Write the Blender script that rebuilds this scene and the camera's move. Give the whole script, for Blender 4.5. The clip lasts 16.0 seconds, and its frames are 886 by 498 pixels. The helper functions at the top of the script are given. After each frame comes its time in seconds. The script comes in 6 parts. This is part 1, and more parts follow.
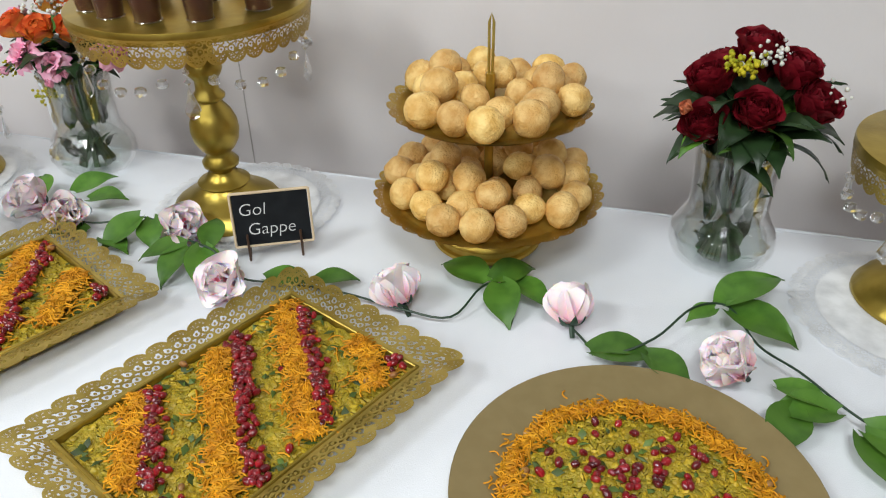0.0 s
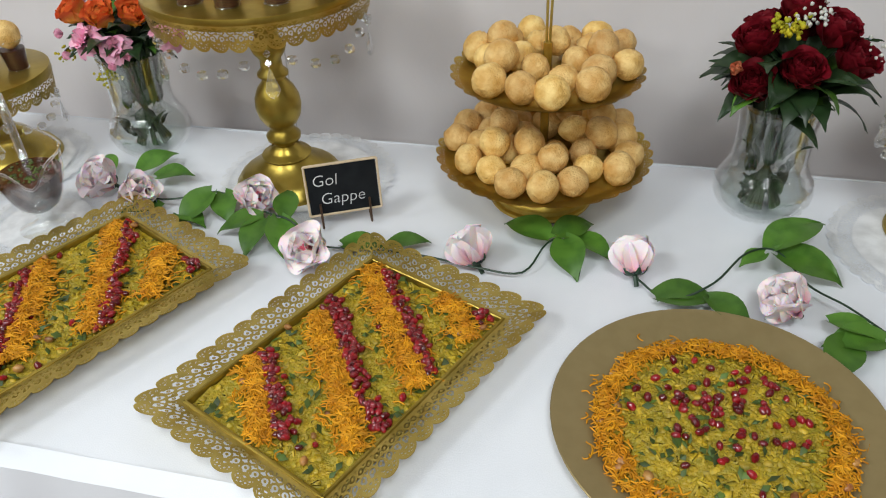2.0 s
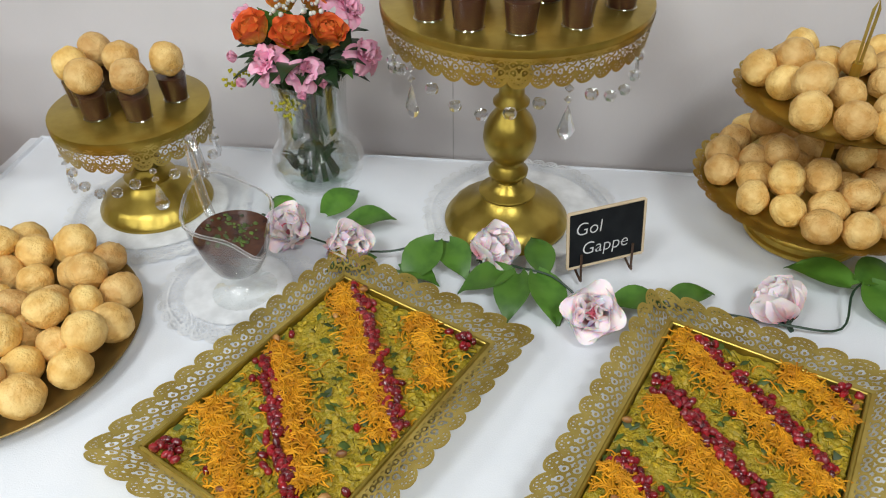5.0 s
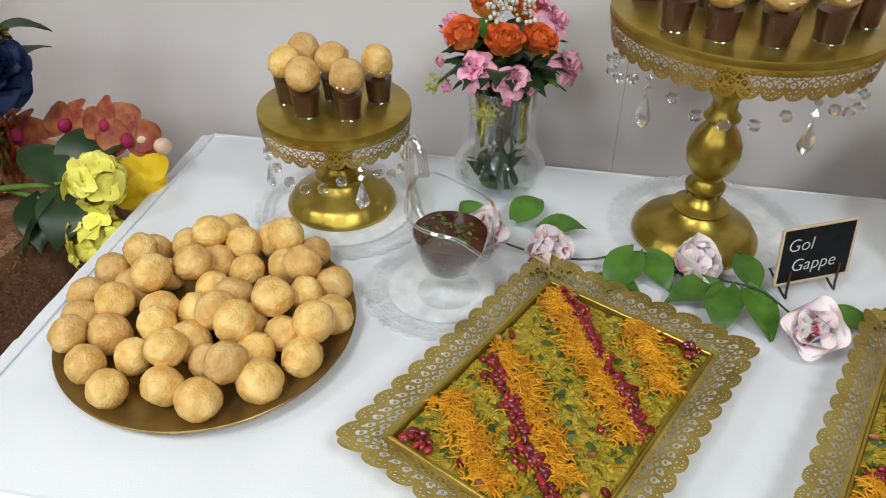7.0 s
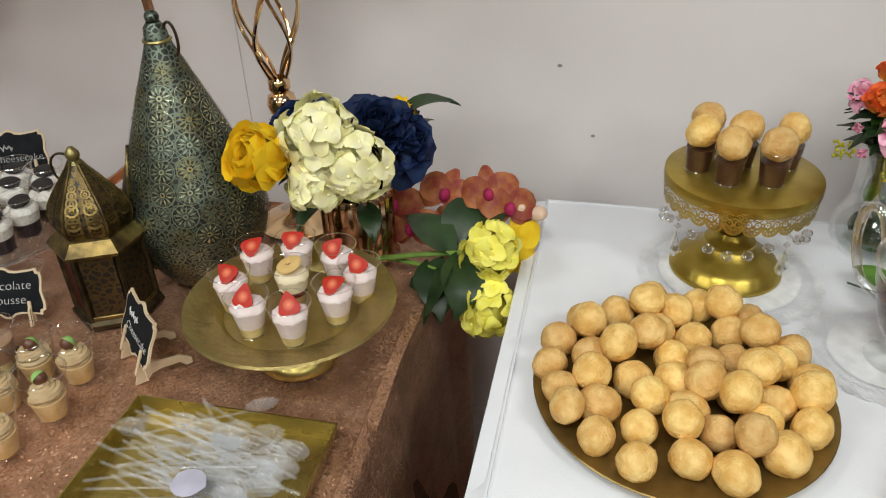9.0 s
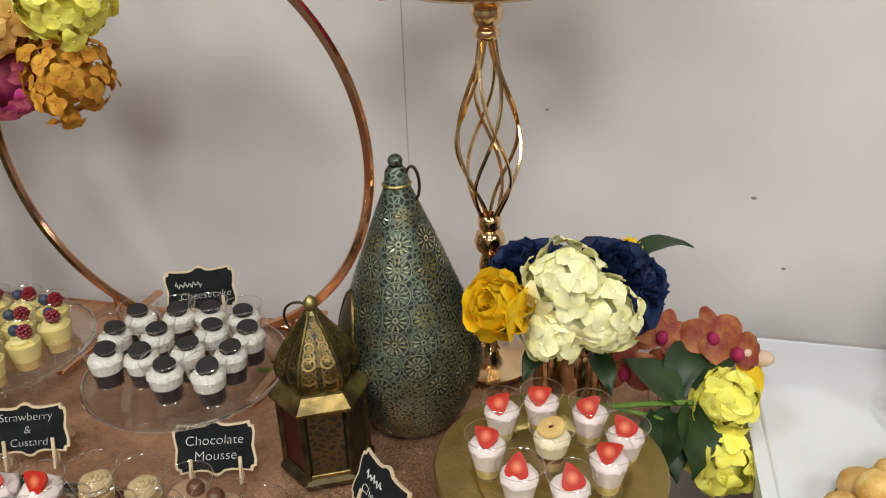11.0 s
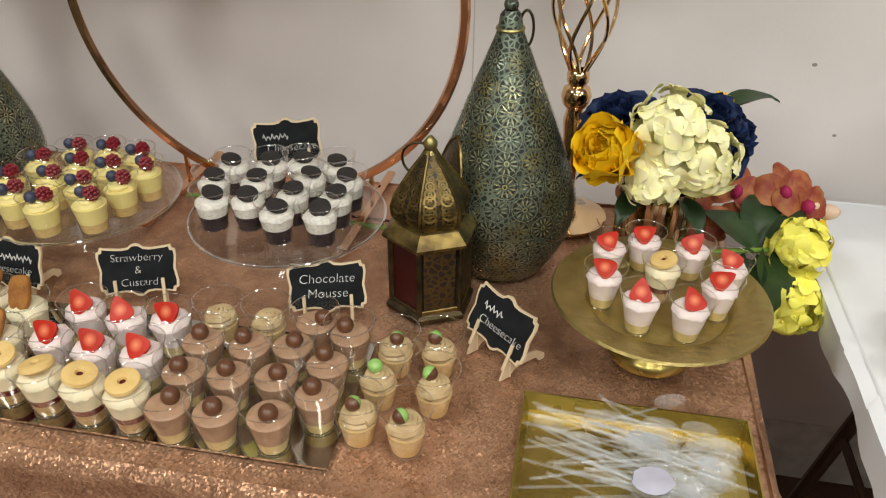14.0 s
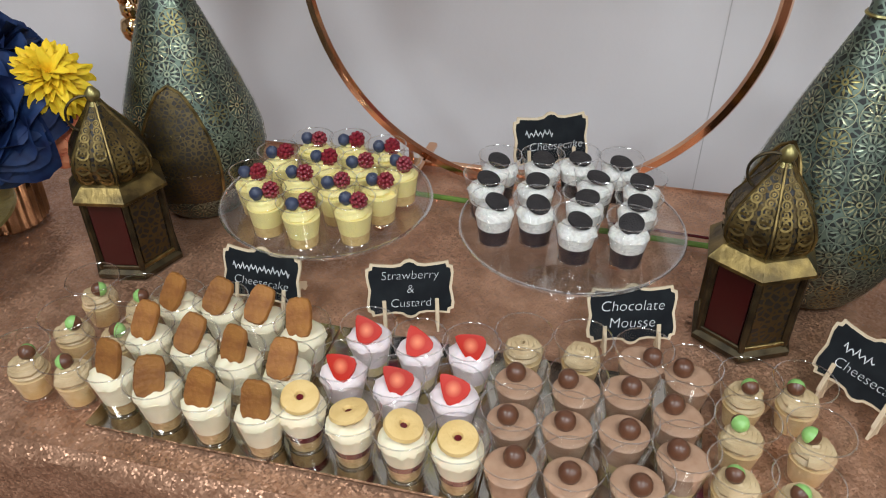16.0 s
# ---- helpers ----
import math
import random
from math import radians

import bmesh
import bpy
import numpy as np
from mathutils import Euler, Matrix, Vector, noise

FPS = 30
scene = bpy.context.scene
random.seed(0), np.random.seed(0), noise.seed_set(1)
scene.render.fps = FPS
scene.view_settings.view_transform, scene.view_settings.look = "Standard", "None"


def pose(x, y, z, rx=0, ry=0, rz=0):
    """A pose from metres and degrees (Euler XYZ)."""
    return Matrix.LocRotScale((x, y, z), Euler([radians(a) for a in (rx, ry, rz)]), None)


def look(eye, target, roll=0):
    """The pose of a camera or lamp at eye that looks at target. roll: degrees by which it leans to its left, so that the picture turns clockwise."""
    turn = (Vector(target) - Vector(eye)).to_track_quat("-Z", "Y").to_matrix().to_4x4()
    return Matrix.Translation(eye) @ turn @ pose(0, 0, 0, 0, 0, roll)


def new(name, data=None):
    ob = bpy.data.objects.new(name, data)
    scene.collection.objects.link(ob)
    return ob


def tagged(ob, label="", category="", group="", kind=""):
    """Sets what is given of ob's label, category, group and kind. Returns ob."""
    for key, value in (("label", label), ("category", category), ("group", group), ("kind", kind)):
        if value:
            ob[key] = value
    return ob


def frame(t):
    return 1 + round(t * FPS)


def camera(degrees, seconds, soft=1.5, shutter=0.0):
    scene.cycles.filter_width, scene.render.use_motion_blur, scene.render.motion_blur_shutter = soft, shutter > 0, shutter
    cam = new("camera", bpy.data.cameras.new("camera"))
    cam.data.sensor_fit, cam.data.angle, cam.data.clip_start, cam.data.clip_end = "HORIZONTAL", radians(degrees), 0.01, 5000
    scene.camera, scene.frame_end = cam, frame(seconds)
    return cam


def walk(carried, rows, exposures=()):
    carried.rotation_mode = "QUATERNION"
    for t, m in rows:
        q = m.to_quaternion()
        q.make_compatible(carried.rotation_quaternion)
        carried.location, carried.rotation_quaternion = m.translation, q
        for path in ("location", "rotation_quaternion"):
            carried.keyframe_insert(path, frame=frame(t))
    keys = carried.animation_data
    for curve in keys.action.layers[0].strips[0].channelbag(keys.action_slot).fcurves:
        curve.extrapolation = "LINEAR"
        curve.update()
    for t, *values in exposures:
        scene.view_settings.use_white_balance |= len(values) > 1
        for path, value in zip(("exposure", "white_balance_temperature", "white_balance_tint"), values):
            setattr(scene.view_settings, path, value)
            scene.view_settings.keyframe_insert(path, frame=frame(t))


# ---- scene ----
cam = camera(60.0, 16.0, soft=1.1)
EXPOSURE = [(0, 0.13, 6350, 10), (0.5, -0.01, 6350, 10), (1.5, -0.10, 6350, 10), (2.2, -0.08, 6350, 10), (3.5, 0.00, 6350, 10), (4.2, -0.02, 6350, 10), (6.5, -0.13, 6407, 10), (7, -0.14, 6420, 10), (8, -0.17, 6200, 10), (8.5, -0.19, 6450, 10), (9, -0.20, 6700, 10), (9.5, -0.15, 6950, 10), (10, -0.10, 6850, 10), (12.5, -0.06, 6820, 10), (13.5, -0.03, 6900, 10), (14.4, -0.10, 7150, 10), (14.5, -0.11, 7116, 10), (15, -0.08, 6950, 10), (15.4, -0.03, 6500, 10), (15.8, 0.02, 6100, 10), (16, 0.05, 6000, 10)]
PATH = [
    (0, (0.108, 0.237, 1.315), (-0.391, 1.974, 0.132), -0.8),
    (0.5, (0.076, 0.189, 1.323), (-0.401, 1.876, 0.062), -1.5),
    (1, (0.062, 0.176, 1.316), (-0.371, 1.844, 0.013), -2),
    (1.5, (0.033, 0.166, 1.321), (-0.371, 1.816, -0.012), -2.3),
    (2, (0.014, 0.158, 1.362), (-0.419, 1.839, 0.077), -2.5),
    (2.5, (-0.021, 0.16, 1.397), (-0.487, 1.896, 0.199), -2.1),
    (3, (-0.096, 0.193, 1.429), (-0.562, 1.956, 0.27), -2.2),
    (3.5, (-0.182, 0.246, 1.423), (-0.624, 1.994, 0.232), -3.1),
    (4, (-0.273, 0.269, 1.399), (-0.631, 1.964, 0.11), -3.7),
    (4.2, (-0.31, 0.27, 1.385), (-0.624, 1.946, 0.059), -3.6),
    (6.3, (-0.559, 0.201, 1.352), (-0.761, 1.873, -0.001), 1),
    (6.5, (-0.575, 0.193, 1.35), (-0.812, 1.88, 0.023), 0.9),
    (7, (-0.645, 0.205, 1.348), (-0.951, 1.909, 0.059), 0.5),
    (7.5, (-0.756, 0.249, 1.353), (-1.112, 1.975, 0.103), -0.2),
    (8, (-0.836, 0.249, 1.357), (-1.208, 1.994, 0.139), -0.8),
    (8.5, (-0.995, 0.179, 1.372), (-1.374, 1.938, 0.178), -1),
    (9, (-1.127, 0.114, 1.37), (-1.547, 1.884, 0.205), -1.8),
    (9.5, (-1.214, 0.11, 1.363), (-1.676, 1.89, 0.229), -2.4),
    (10, (-1.318, 0.145, 1.368), (-1.82, 1.948, 0.291), -3.2),
    (10.2, (-1.346, 0.156, 1.374), (-1.848, 1.966, 0.307), -3.1),
    (12.3, (-1.5, 0.084, 1.455), (-1.899, 2.078, 0.728), 0.2),
    (12.5, (-1.511, 0.083, 1.447), (-1.906, 2.062, 0.678), 0.2),
    (13, (-1.533, 0.078, 1.409), (-1.906, 1.995, 0.486), 0.4),
    (13.5, (-1.561, 0.057, 1.377), (-1.899, 1.906, 0.314), 0.5),
    (14, (-1.594, 0.029, 1.363), (-1.917, 1.815, 0.193), 0.6),
    (14.5, (-1.633, 0.011, 1.352), (-1.968, 1.75, 0.115), 0.5),
    (15, (-1.704, 0.023, 1.35), (-2.078, 1.736, 0.09), 0.2),
    (15.5, (-1.82, 0.073, 1.345), (-2.233, 1.779, 0.086), -0),
    (16, (-1.921, 0.109, 1.339), (-2.359, 1.817, 0.091), -0.5),
]
walk(cam, [(t, look(eye, target, roll)) for t, eye, target, roll in PATH], EXPOSURE)

# ---- world and light ----
world = bpy.data.worlds.new("world")
scene.world = world
world.use_nodes = True
world.node_tree.nodes["Background"].inputs[0].default_value = (0.9, 0.93, 1.0, 1)
world.node_tree.nodes["Background"].inputs[1].default_value = 0.01


def area_lamp(name, x, y, z, sx, sy, watts, colour):
    data = bpy.data.lights.new(name, "AREA")
    data.shape, data.size, data.size_y, data.energy, data.color = "RECTANGLE", sx, sy, watts, colour
    ob = new(name, data)
    ob.matrix_world = pose(x, y, z)
    return ob


LAMP = (0.955, 1.0, 0.985)
for lx in (-2.9, -1.3, 0.3):
    for ly in (-2.1, -0.4):
        area_lamp("ceiling_lamp", lx, ly, 2.655, 0.6, 0.6, 26.5, LAMP)


# ---- materials ----
def mat(name, base, rough=0.5, metal=0.0, dark=None, scale=20.0, bump=0.0, bscale=80.0, fine=None, rand=0.0, coat=0.0, spec=0.5,
        sub=0.0, island=False, detail=4.0, hue=False):
    """A surface with a base colour, a second colour in noise patches, fine bump and a shift of value from piece to piece."""
    m = bpy.data.materials.new(name)
    m.use_nodes = True
    nt = m.node_tree
    b = nt.nodes["Principled BSDF"]
    b.inputs["Roughness"].default_value, b.inputs["Metallic"].default_value = rough, metal
    b.inputs["Coat Weight"].default_value = coat
    b.inputs["Specular IOR Level"].default_value = spec
    if sub:
        b.inputs["Subsurface Weight"].default_value = sub
        b.inputs["Subsurface Radius"].default_value = (0.004, 0.002, 0.001)
    co = nt.nodes.new("ShaderNodeTexCoord")
    no = nt.nodes.new("ShaderNodeTexNoise")
    no.inputs["Scale"].default_value, no.inputs["Detail"].default_value = scale, detail
    nt.links.new(co.outputs["Object"], no.inputs["Vector"])
    ramp = nt.nodes.new("ShaderNodeValToRGB")
    d = dark or tuple(c * 0.75 for c in base)
    ramp.color_ramp.elements[0].position, ramp.color_ramp.elements[1].position = 0.35, 0.65
    ramp.color_ramp.elements[0].color, ramp.color_ramp.elements[1].color = (*d, 1), (*base, 1)
    nt.links.new(no.outputs["Fac"], ramp.inputs["Fac"])
    out = ramp.outputs["Color"]
    if rand:
        info = nt.nodes.new("ShaderNodeNewGeometry" if island else "ShaderNodeObjectInfo")
        hsv = nt.nodes.new("ShaderNodeHueSaturation")
        mp = nt.nodes.new("ShaderNodeMapRange")
        mp.inputs["To Min"].default_value, mp.inputs["To Max"].default_value = 1 - rand, 1 + rand
        nt.links.new(info.outputs["Random Per Island" if island else "Random"], mp.inputs["Value"])
        nt.links.new(mp.outputs["Result"], hsv.inputs["Value"])
        nt.links.new(out, hsv.inputs["Color"])
        out = hsv.outputs["Color"]
        if hue:
            # pale pieces are yellower, dark ones redder
            hr = nt.nodes.new("ShaderNodeMapRange")
            hr.inputs["To Min"].default_value, hr.inputs["To Max"].default_value = 0.491, 0.505
            nt.links.new(info.outputs["Random"], hr.inputs["Value"])
            nt.links.new(hr.outputs["Result"], hsv.inputs["Hue"])
    nt.links.new(out, b.inputs["Base Color"])
    if bump:
        n2 = nt.nodes.new("ShaderNodeTexNoise")
        n2.inputs["Scale"].default_value, n2.inputs["Detail"].default_value = bscale, 6.0
        nt.links.new(co.outputs["Object"], n2.inputs["Vector"])
        bp = nt.nodes.new("ShaderNodeBump")
        bp.inputs["Strength"].default_value, bp.inputs["Distance"].default_value = bump, 0.004
        nt.links.new(n2.outputs["Fac"], bp.inputs["Height"])
        nt.links.new(bp.outputs["Normal"], b.inputs["Normal"])
    if metal > 0.5:
        mr = nt.nodes.new("ShaderNodeMapRange")
        mr.inputs["To Min"].default_value, mr.inputs["To Max"].default_value = max(0.03, rough - 0.08), rough + 0.12
        nt.links.new(no.outputs["Fac"], mr.inputs["Value"])
        nt.links.new(mr.outputs["Result"], b.inputs["Roughness"])
    return m


def clear_mat(name, tint=(0.96, 0.97, 0.97), gloss=1.0, floor=0.05, rim=0.75, power=3.0):
    """Thin clear glass or plastic: light passes, the surface mirrors by Fresnel."""
    m = bpy.data.materials.new(name)
    m.use_nodes = True
    nt = m.node_tree
    nt.nodes.remove(nt.nodes["Principled BSDF"])
    tr, gl, mx, fr, pw, ma = (nt.nodes.new("ShaderNode" + n) for n in ("BsdfTransparent", "BsdfGlossy", "MixShader", "LayerWeight", "Math", "Math"))
    tr.inputs[0].default_value, gl.inputs["Roughness"].default_value = (*tint, 1), 0.04
    gl.inputs["Color"].default_value = (gloss, gloss, gloss, 1)
    fr.inputs["Blend"].default_value = 0.5
    pw.operation, pw.inputs[1].default_value = "POWER", power
    ma.operation, ma.inputs[1].default_value, ma.inputs[2].default_value = "MULTIPLY_ADD", rim, floor
    nt.links.new(fr.outputs["Facing"], pw.inputs[0])
    nt.links.new(pw.outputs[0], ma.inputs[0])
    nt.links.new(ma.outputs[0], mx.inputs[0])
    nt.links.new(tr.outputs[0], mx.inputs[1])
    nt.links.new(gl.outputs[0], mx.inputs[2])
    nt.links.new(mx.outputs[0], nt.nodes["Material Output"].inputs["Surface"])
    return m


def sequin_mat():
    m = mat("sequin_cloth", (0.60, 0.34, 0.215), 0.33, 0.64, dark=(0.42, 0.225, 0.135), scale=30, detail=9)
    nt = m.node_tree
    b = nt.nodes["Principled BSDF"]
    co = nt.nodes.new("ShaderNodeTexCoord")
    vo = nt.nodes.new("ShaderNodeTexVoronoi")
    vo.inputs["Scale"].default_value = 430
    nt.links.new(co.outputs["Object"], vo.inputs["Vector"])
    sub = nt.nodes.new("ShaderNodeVectorMath")
    sub.operation = "SUBTRACT"
    sub.inputs[1].default_value = (0.5, 0.5, 0.5)
    nt.links.new(vo.outputs["Color"], sub.inputs[0])
    mul = nt.nodes.new("ShaderNodeVectorMath")
    mul.operation = "SCALE"
    mul.inputs["Scale"].default_value = 0.66
    nt.links.new(sub.outputs[0], mul.inputs[0])
    geo = nt.nodes.new("ShaderNodeNewGeometry")
    add = nt.nodes.new("ShaderNodeVectorMath")
    nt.links.new(geo.outputs["Normal"], add.inputs[0])
    nt.links.new(mul.outputs[0], add.inputs[1])
    nm = nt.nodes.new("ShaderNodeVectorMath")
    nm.operation = "NORMALIZE"
    nt.links.new(add.outputs[0], nm.inputs[0])
    nt.links.new(nm.outputs[0], b.inputs["Normal"])
    return m


def pierced_mat(name, metal, hole, scale):
    """Old metal with fine punched scrollwork, the holes dark."""
    m = mat(name, metal, 0.4, 0.85, dark=tuple(c * 0.45 for c in metal), scale=14, bump=0.3, bscale=60)
    nt = m.node_tree
    b = nt.nodes["Principled BSDF"]
    base = b.inputs["Base Color"].links[0].from_socket
    co = nt.nodes.new("ShaderNodeTexCoord")
    vo = nt.nodes.new("ShaderNodeTexVoronoi")
    vo.feature = "DISTANCE_TO_EDGE"
    vo.inputs["Scale"].default_value = scale
    nt.links.new(co.outputs["Object"], vo.inputs["Vector"])
    mr = nt.nodes.new("ShaderNodeMapRange")
    mr.inputs["From Min"].default_value, mr.inputs["From Max"].default_value = 0.10, 0.16
    nt.links.new(vo.outputs["Distance"], mr.inputs["Value"])
    mx = nt.nodes.new("ShaderNodeMix")
    mx.data_type = "RGBA"
    mx.inputs["B"].default_value = (*hole, 1)
    nt.links.new(mr.outputs["Result"], mx.inputs["Factor"])
    nt.links.new(base, mx.inputs["A"])
    nt.links.new(mx.outputs["Result"], b.inputs["Base Color"])
    inv = nt.nodes.new("ShaderNodeMath")
    inv.operation = "MULTIPLY_ADD"
    inv.inputs[1].default_value, inv.inputs[2].default_value = -0.85, 0.85
    nt.links.new(mr.outputs["Result"], inv.inputs[0])
    nt.links.new(inv.outputs[0], b.inputs["Metallic"])
    return m


WALL = mat("wall_paint", (0.78, 0.745, 0.745), 0.75, dark=(0.70, 0.66, 0.655), scale=2.2, bump=0.08, bscale=120)
# grey darkened on purpose: less bounce light, darker reflections in the metals
FILLCUT = mat("fill_cut_paint", (0.36, 0.33, 0.31), 0.8, scale=3)
CEIL = mat("ceiling_paint", (0.6, 0.6, 0.59), 0.8, scale=3)
FLOOR = mat("floor_wood", (0.16, 0.075, 0.045), 0.35, dark=(0.09, 0.04, 0.025), scale=6)
SKIRT = mat("skirting_paint", (0.78, 0.77, 0.75), 0.45)
CLOTH = mat("white_cloth", (0.82, 0.835, 0.875), 0.85, dark=(0.755, 0.775, 0.82), scale=5, bump=0.12, bscale=700)
SEQUIN = sequin_mat()
GOLD = mat("gold_paint", (0.50, 0.37, 0.078), 0.32, 0.87, dark=(0.34, 0.24, 0.038), scale=18, bump=0.05, bscale=200)
LACE = mat("gold_lace_metal", (0.62, 0.48, 0.13), 0.34, 0.75, dark=(0.44, 0.32, 0.065), scale=30)
SKIRTGOLD = mat("gold_lace_skirt", (0.58, 0.43, 0.11), 0.38, 0.8, dark=(0.42, 0.29, 0.06), scale=30)
TIERGOLD = mat("gold_foil_card", (0.53, 0.38, 0.07), 0.34, 0.75, dark=(0.42, 0.26, 0.04), scale=40)
CHARGER = mat("charger_gold", (0.36, 0.28, 0.13), 0.42, 0.6, dark=(0.33, 0.255, 0.115), scale=60, bump=0.04, bscale=500)
DARKPLATE = mat("bronze_gold_plate", (0.28, 0.19, 0.06), 0.35, 0.75, dark=(0.22, 0.145, 0.045), scale=50)
CLEAR = clear_mat("clear_glass", (0.97, 0.98, 0.975), 1.0, 0.035, 0.7, 2.6)
PLASTIC = clear_mat("clear_plastic", (0.98, 0.98, 0.98), 1.0, 0.02, 0.55, 2.6)
CUPRIM = clear_mat("cup_rim_plastic", (0.95, 0.95, 0.95), 1.0, 0.15, 0.5, 1.5)
CRYSTAL = clear_mat("crystal", (0.95, 0.96, 0.97), 1.0, 0.25, 0.7, 1.4)
PUFF = mat("fried_puff_crust", (0.88, 0.62, 0.235), 0.55, dark=(0.68, 0.385, 0.095), scale=62, bump=0.55, bscale=310, rand=0.17, detail=9, hue=True)
SAUCE = mat("tamarind_sauce", (0.085, 0.028, 0.010), 0.16, scale=60, dark=(0.035, 0.010, 0.006), spec=0.35)
SAUCE2 = mat("brown_water", (0.08, 0.03, 0.017), 0.3, scale=40)
MASH = mat("chickpea_mash", (0.48, 0.32, 0.016), 0.4, dark=(0.29, 0.235, 0.016), scale=70, bump=0.9, bscale=300, detail=6)
CHUNK = mat("potato_chunk", (0.49, 0.325, 0.016), 0.45, dark=(0.30, 0.235, 0.014), scale=110, rand=0.30, island=True, bump=0.4, bscale=350)
HERB = mat("chopped_herb", (0.075, 0.125, 0.014), 0.55, dark=(0.045, 0.07, 0.01), scale=80, rand=0.5, island=True)
SEV = mat("sev_noodle", (0.64, 0.30, 0.012), 0.65, spec=0.2, dark=(0.48, 0.185, 0.006), scale=60, rand=0.3, island=True)
POM = mat("pomegranate_seed", (0.27, 0.008, 0.012), 0.10, dark=(0.12, 0.003, 0.005), scale=150, rand=0.6, island=True, coat=0.5)
NUT = mat("fried_nut", (0.52, 0.27, 0.07), 0.4, dark=(0.2, 0.06, 0.02), scale=70, rand=0.4, island=True)
BOARD = mat("chalkboard", (0.010, 0.011, 0.013), 0.8, dark=(0.016, 0.018, 0.02), scale=40, spec=0.12)
CHALK = mat("chalk_white", (0.8, 0.8, 0.8), 0.8)
PINE = mat("pale_wood", (0.70, 0.56, 0.38), 0.6, dark=(0.6, 0.46, 0.3), scale=30)
LEAF = mat("leaf_green", (0.085, 0.20, 0.022), 0.45, dark=(0.05, 0.135, 0.014), scale=50, rand=0.25)
DARKLEAF = mat("dark_leaf", (0.024, 0.055, 0.017), 0.4, dark=(0.013, 0.032, 0.010), scale=40, rand=0.25)
STEM = mat("stem_green", (0.03, 0.06, 0.02), 0.5, scale=60)
BRIGHTSTEM = mat("bright_stem", (0.16, 0.28, 0.04), 0.5, scale=60)
WIRE = mat("green_wire", (0.02, 0.05, 0.025), 0.45, scale=60)


# ---- mesh tools ----
class Shape:
    """Vertices and faces gathered before they become one mesh."""

    def __init__(self):
        self.v, self.f = [], []

    def add(self, verts, faces, m=None):
        n = len(self.v)
        self.v += [tuple(m @ Vector(p)) for p in verts] if m is not None else [tuple(p) for p in verts]
        self.f += [tuple(i + n for i in f) for f in faces]
        return self

    def lathe(self, prof, seg=32, m=None, close=False, start=0.0, turn=2 * math.pi):
        full = abs(turn - 2 * math.pi) < 1e-6
        cols = seg if full else seg + 1
        vs = [(r * math.cos(start + turn * j / seg), r * math.sin(start + turn * j / seg), z) for r, z in prof for j in range(cols)]
        fs = []
        for i in range(len(prof) - 1):
            for j in range(seg):
                k = (j + 1) % cols
                fs.append((i * cols + j, i * cols + k, (i + 1) * cols + k, (i + 1) * cols + j))
        if close:
            fs.append(tuple(range(cols))[::-1])
            fs.append(tuple((len(prof) - 1) * cols + j for j in range(cols)))
        return self.add(vs, fs, m)

    def box(self, sx, sy, sz, m=None, b=0.0):
        """A box centred on its base, its upright and top edges cut by b."""
        x, y = sx / 2, sy / 2
        if not b:
            vs = [(-x, -y, 0), (x, -y, 0), (x, y, 0), (-x, y, 0), (-x, -y, sz), (x, -y, sz), (x, y, sz), (-x, y, sz)]
            return self.add(vs, [(3, 2, 1, 0), (4, 5, 6, 7), (0, 1, 5, 4), (1, 2, 6, 5), (2, 3, 7, 6), (3, 0, 4, 7)], m)

        def ring(a, z):
            return [(-x + a, -y + a + b, z), (-x + a + b, -y + a, z), (x - a - b, -y + a, z), (x - a, -y + a + b, z),
                    (x - a, y - a - b, z), (x - a - b, y - a, z), (-x + a + b, y - a, z), (-x + a, y - a - b, z)]
        vs = ring(b, 0) + ring(0, b) + ring(0, sz - b) + ring(b, sz)
        fs = [tuple(range(8))[::-1], tuple(range(24, 32))]
        for i in range(3):
            fs += [(i * 8 + j, i * 8 + (j + 1) % 8, i * 8 + 8 + (j + 1) % 8, i * 8 + 8 + j) for j in range(8)]
        return self.add(vs, fs, m)

    def tube(self, pts, rad, seg=8, loop=False, cap=True):
        pts = [Vector(p) for p in pts]
        n = len(pts)
        rads = rad if isinstance(rad, (list, tuple)) else [rad] * n
        vs, up = [], Vector((0.013, 0.021, 1)).normalized()
        for i, p in enumerate(pts):
            d = (pts[(i + 1) % n] - pts[i - 1]) if loop else (pts[min(i + 1, n - 1)] - pts[max(i - 1, 0)])
            d.normalize()
            a = d.cross(up)
            if a.length < 0.1:
                a = d.cross(Vector((1, 0, 0)))
            a.normalize()
            up = a.cross(d).normalized()
            vs += [p + rads[i] * (math.cos(2 * math.pi * j / seg) * a + math.sin(2 * math.pi * j / seg) * up) for j in range(seg)]
        fs = []
        for i in range(n if loop else n - 1):
            i2 = (i + 1) % n
            fs += [(i * seg + j, i * seg + (j + 1) % seg, i2 * seg + (j + 1) % seg, i2 * seg + j) for j in range(seg)]
        if cap and not loop:
            fs += [tuple(range(seg))[::-1], tuple((n - 1) * seg + j for j in range(seg))]
        return self.add(vs, fs)

    def ball(self, r, m=None, rows=6, cols=8, squash=1.0):
        prof = [(max(1e-4, r * math.sin(math.pi * i / rows)), -r * squash * math.cos(math.pi * i / rows)) for i in range(rows + 1)]
        return self.lathe(prof, cols, m)

    def grid(self, fn, nu, nv):
        vs = [fn(i / nu, j / nv) for i in range(nu + 1) for j in range(nv + 1)]
        w = nv + 1
        return self.add(vs, [(i * w + j, i * w + j + 1, (i + 1) * w + j + 1, (i + 1) * w + j) for i in range(nu) for j in range(nv)])

